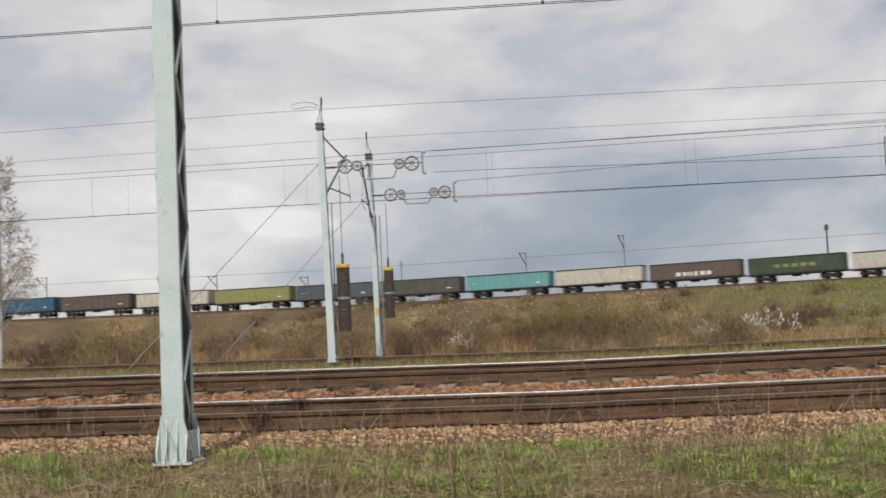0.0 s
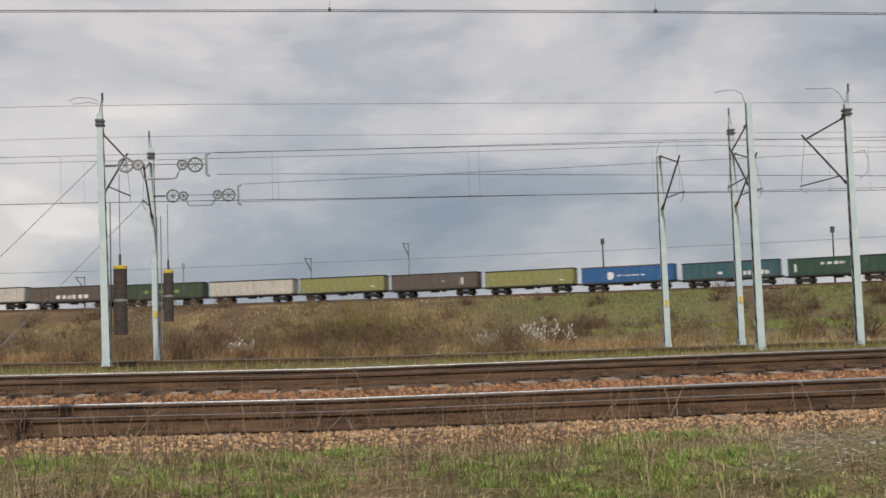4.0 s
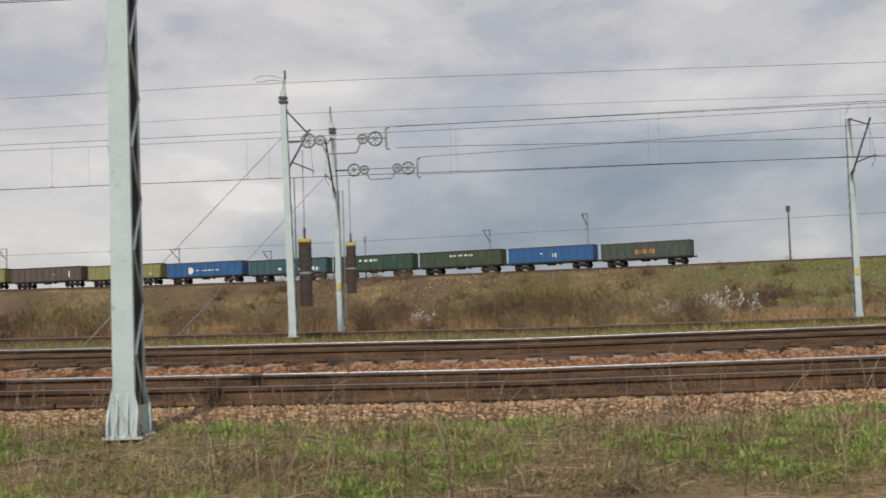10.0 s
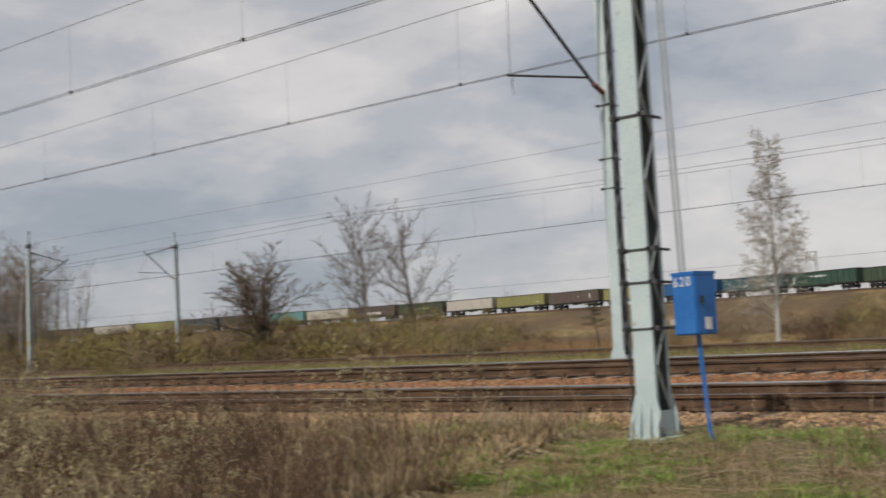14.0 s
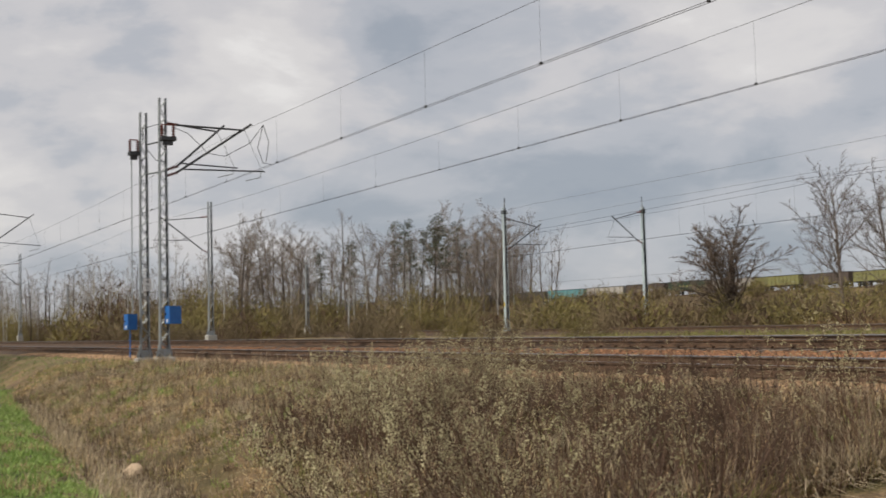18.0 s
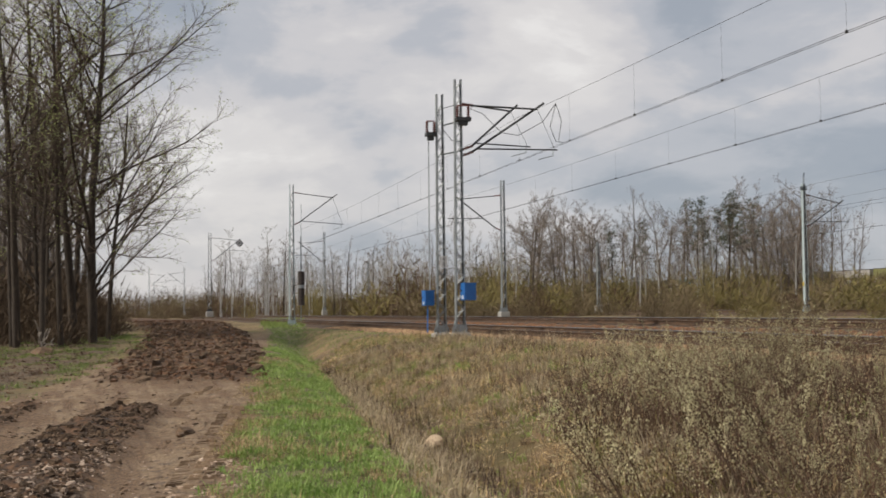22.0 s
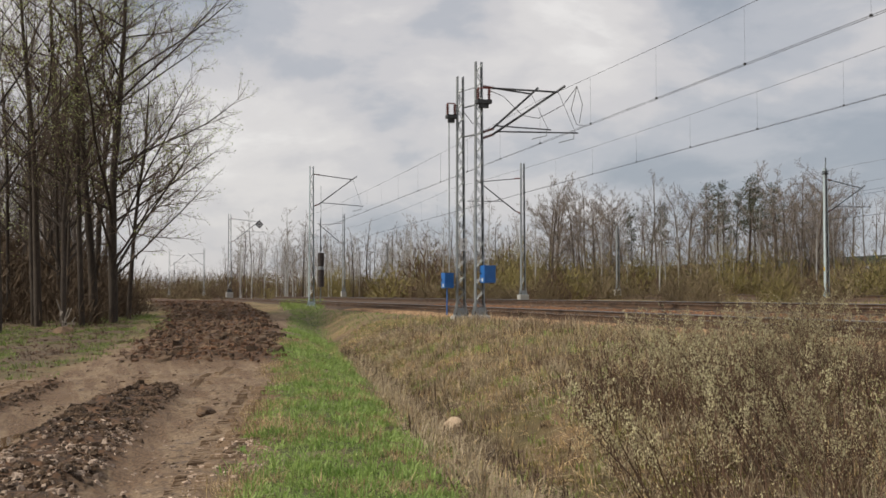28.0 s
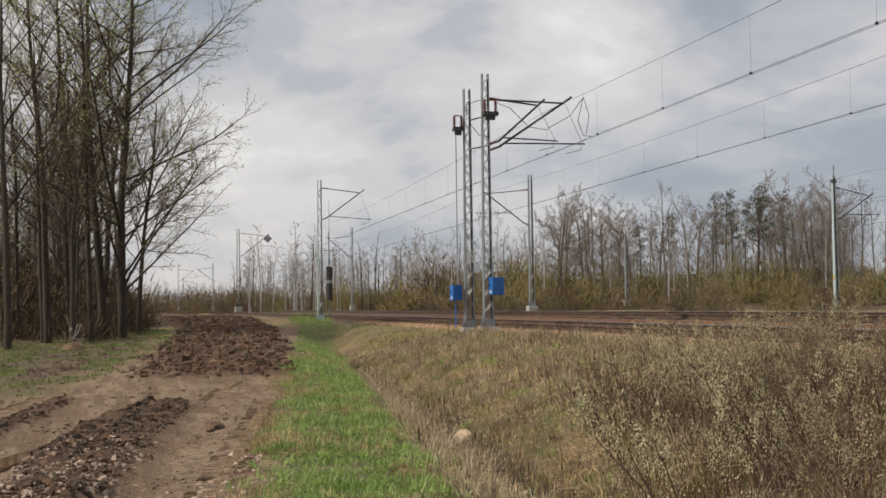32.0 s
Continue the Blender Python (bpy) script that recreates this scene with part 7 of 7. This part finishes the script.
for x0, y0, n in ((-21.6, 0.55, 44), (-22.4, 1.9, 36), (-24.6, 2.6, 26), (-10.5, 0.75, 120), (-12.0, 1.35, 90), (-18.0, -0.05, 60), (-20.5, -2.0, 60)):
    for i in range(n):
        for side in (-1, 1):
            x, y = x0 - 0.09 * i, y0 + 0.0165 * i + side * 0.1
            if rr.random() < 0.22 or soil_mask(x, y) > 0.4:
                continue
            k, z = len(V), gz(x, y)
            h = 0.008 * rr.uniform(0.5, 1.3)
            for u, v, w in ((-0.022, -0.085, -0.02), (0.022, -0.085, -0.02), (0.022, 0.085, -0.02), (-0.022, 0.085, -0.02), (-0.012, -0.075, h), (0.012, -0.075, h), (0.012, 0.075, h), (-0.012, 0.075, h)):
                V.append((x + u + side * 0.35 * v + rr.gauss(0, 0.003), y + v, z + w))
            F += [(k + a, k + (a + 1) % 4, k + 4 + (a + 1) % 4, k + 4 + a) for a in range(4)] + [(k + 4, k + 5, k + 6, k + 7)]
me = bpy.data.meshes.new("tyre_marks")
me.from_pydata(V, [], F)
me.materials.append(M_DIRT)
tagged(new("tyre_marks", me), "tyre tread marks pressed into damp brown dirt", "tyre marks", kind="stuff")
# root stump with bleached branches by the wood
st = tagged(empty("stump", pose(-55.5, -0.9, gz(-55.5, -0.9))), "uprooted stump with bleached broken roots", "stump")
part("root_ball", lump(77, 0.42, 0.8), M_CLOD, st, "dark earthy root ball")
rr = random.Random(4)
M_BLEACH = mat("bleached_wood", (0.16, 0.135, 0.11), (0.42, 0.37, 0.31), 3, 0.9, 0, 0.2)
for i in range(5):
    a = rr.uniform(0, 6.28)
    d = Vector((math.cos(a) * 0.7, math.sin(a) * 0.7, rr.uniform(0.4, 1.5)))
    bm = bmesh.new()
    j = lambda: Vector((rr.gauss(0, 0.1), rr.gauss(0, 0.1), rr.gauss(0, 0.08)))
    pipe(bm, [Vector((0, 0, 0.2)), Vector((0, 0, 0.2)) + d * 0.3 + j(), Vector((0, 0, 0.2)) + d * 0.5 + j(), Vector((0, 0, 0.22)) + d * 0.65 + j(), Vector((0, 0, 0.25)) + d * rr.uniform(0.7, 1.05) + Vector((0, 0, rr.uniform(0, 0.35)))], rr.uniform(0.02, 0.035))
    part("root", bm, M_BLEACH, st, "bleached broken root")
lumps("gravel_patch", scatter(5200, 2.5, 8.2, 8.4, 11.2, stony, 36), 0.016, M_GRAVEL, "pale grey gravel patch in the verge", 36, "gravel")

# overhead wires
def span(x0, x1, step, y, z, sag=0.0, period=60.0, phase=0.0):
    out, x = [], x0
    while x <= x1 + 1e-6:
        k = ((x - phase) % period) / period
        out.append((x, y(x), z(x) - sag * 4 * k * (1 - k)))
        x += step
    return out


def wire(name, paths, r, label, material=None, n=4):
    V, F = curve_tubes(paths, r, n)
    return tagged(mesh_ob(name, V, F, material or M_WIRE), label, "wire", "overhead wires")


def line_wires(y0, z_rail, off, rise, hc, hm, sag, x0, x1, phase, period, r, who, hang=5.0, twin=0.022):
    yy = lambda x: y0 + off(x)
    zc = lambda x: z_rail + rise(x) + hc
    zm = lambda x: z_rail + rise(x) + hm
    t = tagged(empty("overhead_line"), f"dark overhead wires above {who}", "overhead line", "overhead lines")

    def strand(name, paths, rad, n=4):
        V, F = curve_tubes(paths, rad, n)
        return mesh_ob(name, V, F, M_WIRE, t)

    for o in (-twin, twin):
        strand("contact_wire", [span(x0, x1, 5, lambda x: yy(x) + o, zc)], r)
    mess = span(x0, x1, 2.5, yy, zm, sag, period, phase)
    strand("messenger_wire", [mess], r)
    for x, y, z in mess[:: max(1, int(hang / 2.5))]:
        if -90 < x < 45:
            d = strand("dropper", [[(x, y, z), (x, y, zc(x))]], r * 0.45, 3)
            bm = bmesh.new()
            box(bm, x - 0.02, x + 0.02, y - 0.026, y + 0.026, zc(x) - 0.008, zc(x) + 0.04)
            part("clip", bm, M_WIRE, d)


line_wires(13.2, 0.62, bend, wire_rise, 5.62, 7.1, 0.25, -330, 60, -40, 65, 0.006, "the first track", twin=0.045)
line_wires(18.75, 0.885, bend, wire_rise, 5.40, 6.92, 0.38, -330, 60, -13.6, 62, 0.006, "the second track", twin=0.045)
far_c = lambda x: 0.6 * far_rise(x)
line_wires(45.5, 0.97, bend_far, far_c, 5.72, 7.75, 0.35, -280, 90, 14.2, 62, 0.0085, "the third track", 9.0)
line_wires(49.5, 0.98, bend_far, far_c, 6.2, 8.15, 0.35, -280, 90, 14.2, 62, 0.0085, "the fourth track", 9.0)
wire("earth_wire", [span(-280, 90, 5, lambda x: 43 + bend_far(x), lambda x: 9.72 + far_c(x) + 0.02 * abs(min(0, x + 8)) * 0, 0.15, 62, -8)], 0.008, "thin earth wire along the inner mast tops", M_PALEWIRE)
wire("earth_wire", [span(-280, 90, 5, lambda x: 51.5 + bend_far(x), lambda x: 10.1 + far_c(x), 0.15, 62, -8)], 0.008, "thin earth wire along the outer mast tops", M_PALEWIRE)
wire("tensioned_wire", [[(-4.3, 44, 8.2), (-2, 44.2, 8.25), (20, 45, 8.45), (60, 45.5, 8.6)]], 0.009, "tensioned wire from the upper wheels")
wire("tensioned_wire", [[(-4.3, 44, 7.45), (-2, 44.2, 7.45), (20, 44.6, 6.95), (60, 45.5, 6.7)]], 0.009, "tensioned wire from the upper wheels")
wire("tensioned_wire", [[(-4.0, 50, 7.9), (0, 50, 8.0), (20, 49.8, 8.6), (60, 49.5, 9.0)]], 0.009, "tensioned wire from the lower wheels")
wire("tensioned_wire", [[(-4.0, 50, 7.2), (20, 49.8, 7.15), (60, 49.5, 7.1)]], 0.009, "tensioned wire from the lower wheels")
wire("guy_wire", [[(-8.1, 43, 7.9), (-15.3, 43, gz(-15.3, 43))]], 0.011, "slanting guy wire from mast to ground", M_PALEWIRE)
wire("guy_wire", [[(-7.8, 51.4, 7.7), (-14.6, 51.5, gz(-14.6, 51.5))]], 0.011, "slanting guy wire from mast to ground", M_PALEWIRE)
for x0, y0, x1 in ((-15.3, 43.0, -13.1), (-14.6, 51.5, -12.7)):
    g0 = gz(x0, y0)
    wire("guy_sleeve", [[(x0, y0, g0), (x1, y0 - 0.01, g0 + (7.9 - g0) * (x1 - x0) / 7.2)]], 0.02, "pale sleeve on the lower end of a guy", M_GALV, 6)
# jumper loops at the mast heads
for x0, y0, z0, pts in ((-8.1, 43.0, 9.85, ((0, 0), (-0.25, 0.12), (-0.7, 0.14), (-1.0, 0.03), (-0.8, -0.08), (-0.3, -0.02), (0, -0.1))), (14.1, 43.0, 9.45, ((0, 0), (-0.1, 0.28), (-0.35, 0.42), (-0.7, 0.40), (-1.05, 0.33))),
                        (17.6, 43.0, 9.35, ((0.1, 0), (-0.12, 0.35), (-0.35, 0.52), (-0.8, 0.5), (-1.3, 0.52))), (18.0, 43.0, 7.6, ((0, 0), (0.3, 0.05), (0.42, -0.3), (0.36, -0.75), (0.05, -0.95))), (13.0, 51.5, 9.0, ((0, 0), (0.15, 0.4), (0.5, 0.55), (0.85, 0.5)))):
    wire("jumper_wire", [[(x0 + a, y0 - 0.15, z0 + b) for a, b in pts]], 0.009, "thin jumper wire looped at a mast head")
wire("feeder_wire", [[(train_at(x)[0], train_at(x)[1] + 3, train_at(x)[2] + 5.9) for x in range(-300, 140, 20)]], 0.03, "thin wire above the embankment line", M_PALEWIRE)


# tensioning wheels and weights at the far anchor masts
def wheel(t, x, y, z, r):
    bm = bmesh.new()
    seg = 18
    for i in range(seg):
        a, b = 2 * math.pi * i / seg, 2 * math.pi * (i + 1) / seg
        tube(bm, (x + r * math.cos(a), y, z + r * math.sin(a)), (x + r * math.cos(b), y, z + r * math.sin(b)), 0.035, n=4, caps=False)
    for i in range(4):
        a = math.pi * i / 4
        tube(bm, (x - r * math.cos(a), y, z - r * math.sin(a)), (x + r * math.cos(a), y, z + r * math.sin(a)), 0.016, n=4)
    part("wheel", bm, M_GALV, t, "grey spoked tensioning wheel")


def tensioner(label, x0, y, z, dz, frame_x):
    t = tagged(empty("wheel_tensioner"), label, "tensioner", "wheel tensioners")
    for x, r in ((x0, 0.24), (x0 + 0.42, 0.16), (frame_x - 0.82, 0.16), (frame_x - 0.38, 0.24)):
        wheel(t, x, y, z + random.uniform(-0.03, 0.03), r)
    bm = bmesh.new()
    pipe(bm, [(x0 + 0.5, y, z - 0.15), (x0 + 0.62, y, z - dz), (frame_x - 1.05, y, z - dz), (frame_x - 0.9, y, z - 0.15)], 0.03)
    part("yoke_bar", bm, M_GALV, t, "bent grey yoke bar")
    bm = bmesh.new()
    pipe(bm, [(frame_x + 0.12, y, z + 0.36), (frame_x, y, z + 0.34), (frame_x, y, z - 0.38), (frame_x + 0.12, y, z - 0.40)], 0.045)
    tube(bm, (frame_x - 0.2, y, z), (frame_x, y, z), 0.03)
    part("yoke_plate", bm, M_GALV, t, "upright grey yoke")
    bm = bmesh.new()
    tube(bm, (x0 - 0.7, y, z + 0.01), (frame_x - 0.2, y, z + 0.01), 0.012, n=4)
    part("rope", bm, M_WIRE, t)
    bm = bmesh.new()
    insulator(bm, (x0 - 0.75, y, z), (x0 - 0.3, y, z), 0.06)
    part("insulator", bm, M_DARKSTEEL, t)
    return t


tensioner("upper set of tensioning wheels on the anchor mast", -7.3, 43.3, 7.72, 0.48, -4.58)
tensioner("lower set of tensioning wheels on the second mast", -6.65, 50.0, 7.5, 0.4, -4.1)


def weights(label, x, y, z0, z1, w, rope_top, n=26, cap=True):
    t = tagged(empty("weight_stack", pose(x, y, 0)), label, "weights", "tension weights")
    dz = (z1 - z0) / n
    for i in range(n):
        bm = bmesh.new()
        a, b = z0 + i * dz, z0 + (i + 1) * dz
        q = w / 2 * (1 + random.uniform(-0.03, 0.02))
        lathe(bm, [(q * 0.94, a + 0.002), (q, a + 0.012), (q, b - 0.012), (q * 0.94, b - 0.002)], 14)
        part("weight", bm, M_WEIGHT if i != n // 2 else M_GALV, t)
        if i == n // 2:
            t.children[-1].scale = (1.02, 1.02, 1)
    if cap:
        bm = bmesh.new()
        lathe(bm, [(w * 0.52, z1 + 0.002), (w * 0.52, z1 + 0.1), (0.06, z1 + 0.13)], 14)
        part("cap", bm, M_YELLOW, t, "yellow cap")
    bm = bmesh.new()
    tube(bm, (0, 0, z1 + 0.1), (0, 0, z1 + 0.5), 0.045, n=6)
    tube(bm, (0, 0, z1 + 0.5), (0, 0, rope_top), 0.012, n=4)
    part("rope", bm, M_DARKSTEEL, t)
    bm = bmesh.new()
    for s in (-1, 1):
        tube(bm, (s * w * 0.2 - w * 0.9, 0.05, z0 - 1.0), (s * w * 0.2 - w * 0.9, 0.05, z1 + 2.3), 0.022, n=4)
    part("guide_rail", bm, M_GALV, t)
    return t


weights("dark stacked cast weights with a yellow cap", -7.56, 43.5, 2.0, 4.22, 0.46, 7.45)
weights("dark stacked cast weights with yellow cap on second mast", -7.04, 51.2, 2.62, 4.55, 0.40, 7.3)
weights("dark weight stack beside the lineside mast", -81.5, 14.75, 2.6, 4.8, 0.42, 9.2, 10, False)


# drive boxes and disconnectors
def lettering(t, text, m, size, material, label):
    c = bpy.data.curves.new("digit", "FONT")
    c.body, c.size, c.align_x, c.align_y, c.extrude = text, size, "CENTER", "CENTER", 0.002
    tmp = new("digit", c)
    me = bpy.data.meshes.new_from_object(tmp.evaluated_get(bpy.context.evaluated_depsgraph_get()))
    bpy.data.objects.remove(tmp)
    me.materials.clear()
    me.materials.append(material)
    o = new("digit", me)
    o.parent = t
    o.matrix_basis = m
    return tagged(o, label)


def drive_box(label, x, y, z, w, d, h, rz, post=None, digits=""):
    t = tagged(empty("drive_box", pose(x, y, z, 0, 0, rz)), label, "control box", "blue drive boxes")
    bm = bmesh.new()
    box(bm, -w / 2, w / 2, -d / 2, d / 2, 0, h)
    bmesh.ops.bevel(bm, geom=bm.edges[:], offset=0.012, segments=2, affect="EDGES")
    part("case", bm, M_BLUEBOX, t, "blue enamelled case")
    bm = bmesh.new()
    box(bm, -w / 2 - 0.004, w / 2 + 0.004, -d / 2 - 0.004, d / 2 + 0.004, h - 0.01, h + 0.015)
    part("roof", bm, M_BLUEBOX, t)
    for i, ch in enumerate(digits):
        lettering(t, ch, pose(-w * 0.31 + i * w * 0.27, -d / 2 - 0.004, h * 0.86, 90, 0, 0), 0.12, M_WHITE, f"white painted figure {ch}")
    for i in range(0 if digits else 3):
        bm = bmesh.new()
        box(bm, -w * 0.40 + i * w * 0.26, -w * 0.40 + i * w * 0.26 + w * 0.19, -d / 2 - 0.004, -d / 2 + 0.004, h * 0.80, h * 0.92)
        part("marking", bm, M_WHITE, t, "white painted mark")
    bm = bmesh.new()
    box(bm, w / 2 - 0.004, w / 2 + 0.006, -d * 0.1, d * 0.18, h * 0.08, h * 0.28)
    part("notice", bm, M_WHITE, t, "small pale notice")
    bm = bmesh.new()
    box(bm, w / 2, w / 2 + 0.025, -d * 0.3, -d * 0.2, h * 0.5, h * 0.62)
    part("lock", bm, M_BLACK, t)
    if post:
        bm = bmesh.new()
        tube(bm, (0.02, 0, 0), (0.05, 0.05, -post), 0.022, n=8)
        part("conduit", bm, M_BLUEBOX, t, "thin blue conduit to the ground")
    bm = bmesh.new()
    box(bm, -w / 2 - 0.14, -w / 2 + 0.02, -0.03, 0.03, 0.1, 0.15)
    part("bracket", bm, M_CONC, t)
    return t


drive_box("bright blue drive box on a thin blue conduit", -5.52, 10.15, 1.28, 0.28, 0.26, 0.54, -15, 0.95, "620")
drive_box("blue drive box on the lattice mast", -39.95, 12.78, 2.0, 0.42, 0.34, 0.56, -80)
drive_box("smaller blue drive box on the neighbouring mast", -41.35, 11.8, 1.85, 0.34, 0.3, 0.5, -80, 0.9)


def disconnector(label, x, y, z, w):
    t = tagged(empty("disconnector", pose(x, y, z)), label, "disconnector", "disconnectors")
    bm = bmesh.new()
    box(bm, -0.14, 0.14, -w / 2, w / 2, 0, 0.12)
    box(bm, -0.08, 0.08, -w * 0.3, w * 0.3, -0.14, 0.0)
    part("base_frame", bm, M_DARKSTEEL, t, "dark steel carrier frame")
    for s in (-1, 1):
        bm = bmesh.new()
        insulator(bm, (0, s * w * 0.38, 0.12), (0, s * w * 0.38, 0.5), 0.075, 10, 5)
        part("post_insulator", bm, M_REDBROWN, t, "red-brown post insulator")
    bm = bmesh.new()
    tube(bm, (0, -w * 0.42, 0.52), (0, w * 0.42, 0.52), 0.022, n=6)
    part("switch_blade", bm, M_REDBROWN, t)
    return t


disconnector("dark disconnector with red-brown post insulators on the mast", -39.95, 12.66, 7.95, 0.5)
disconnector("red-brown insulators on a side bracket of the mast", -41.3, 11.93, 7.62, 0.34)
for x, y in ((-41.3, 11.85),):
    wire("operating_rod", [[(x, y, 1.9), (x, y, 7.5)]], 0.02, "pale operating rod along the mast", M_GALV)


def loops(paths, label):
    wire("jumper_cable", paths, 0.012, label, M_WIRE, 5)


loops([[(-40, 12.9, 8.4), (-39.8, 13.3, 8.2), (-39.6, 13.9, 7.55), (-39.4, 14.4, 7.45), (-39.2, 15.2, 7.9), (-39, 15.6, 8.5)]], "black jumper cable looping under the bracket")
loops([[(-39, 15.6, 8.5), (-38.9, 15.35, 7.7), (-38.8, 15.5, 7.2), (-38.7, 15.75, 7.15)]], "black jumper cable hanging in a loop")
loops([[(-39, 15.6, 8.5), (-38.9, 15.75, 7.9), (-38.8, 15.6, 7.25)]], "black jumper cable hanging in a loop")
loops([[(-40.1, 12.4, 8.5), (-40.8, 12.1, 8.45), (-41.2, 12.2, 8.1)], [(-41.2, 12.3, 7.9), (-40.7, 12.5, 7.4), (-40.2, 12.7, 7.3)]], "black jumper cables between the masts")
for ends in ([(-41.3, 12.3, 7.0), (-40.15, 12.7, 7.0)], [(-41.3, 12.35, 8.0), (-40.15, 12.65, 8.0)]):
    wire("cross_bar", [ends], 0.03, "steel bar between the paired masts", M_GALV)


def sign(label, name, x, y, z, w, h, rz, rows):
    t = tagged(empty(name, pose(x, y, z, 0, 0, rz)), label, "sign")
    bm = bmesh.new()
    box(bm, -w / 2, w / 2, -0.006, 0.006, -h / 2, h / 2)
    part("plate", bm, M_WHITE, t, "white plate")
    for text, dz, size in rows:
        lettering(t, text, pose(0, -0.009, dz, 90, 0, 0), size, M_BLACK, f"black figure {text}")
    return t


sign("white distance plate with black 4 over 0", "distance_plate", -41.05, 12.28, 3.32, 0.24, 0.40, 80, (("4", 0.095, 0.2), ("0", -0.095, 0.2)))
dia = tagged(empty("diamond_sign", pose(-141.5, 18.7, 10.6, 0, 45, 85)), "dark diamond sign hanging from the bracket", "sign")
bm = bmesh.new()
box(bm, -0.32, 0.32, -0.02, 0.02, -0.32, 0.32)
part("plate", bm, M_BLACK, dia)
bm = bmesh.new()
box(bm, -0.22, 0.22, -0.03, -0.022, -0.22, 0.22)
part("white_field", bm, M_WHITE, dia)
bm = bmesh.new()
box(bm, -0.10, 0.10, -0.04, -0.032, -0.10, 0.10)
part("inner_mark", bm, M_BLACK, dia)

# small masts and signals on the embankment
for x, y, ztop, kind in ((-58.2, 0, 15.4, 1), (-42.2, 0, 14.3, 1), (-26.3, 0, 15.6, 0), (-5.9, 0, 15.7, 1), (9.4, 0, 17.2, 1), (38.5, 0, 16.1, 2), (70, 0, 15.8, 2), (-90, 0, 17, 1), (-130, 0, 17.5, 1), (-180, 0, 19, 1)):
    px, py, pz, h = train_at(x)
    t = tagged(empty("line_mast", pose(px, py + 3.2, pz - 0.5)), "slim mast behind the train on the embankment", "mast", "embankment masts")
    H = ztop - pz + 0.5
    bm = bmesh.new()
    tube(bm, (0, 0, 0), (0, 0, H), 0.14, 0.10, n=8)
    part("pole", bm, M_GALV if kind < 2 else M_DARKSTEEL, t)
    bm = bmesh.new()
    if kind == 1:
        tube(bm, (0, -0.1, H - 2.0), (-0.9, -2.2, H - 0.3), 0.07, n=5)
        tube(bm, (0, -0.1, H - 0.2), (-0.9, -2.2, H - 0.25), 0.05, n=5)
        part("bracket", bm, M_DARKSTEEL, t)
    else:
        box(bm, -0.25, 0.25, -0.15, 0.15, H - 0.7, H + 0.1)
        part("signal_head", bm, M_DARKSTEEL if kind == 2 else M_GALV, t)


def motions():
    for k, w in enumerate(WAGONS):
        walk(w, [(t, wagon_pose(k, t)) for t in range(0, 33, 2)])


motions()
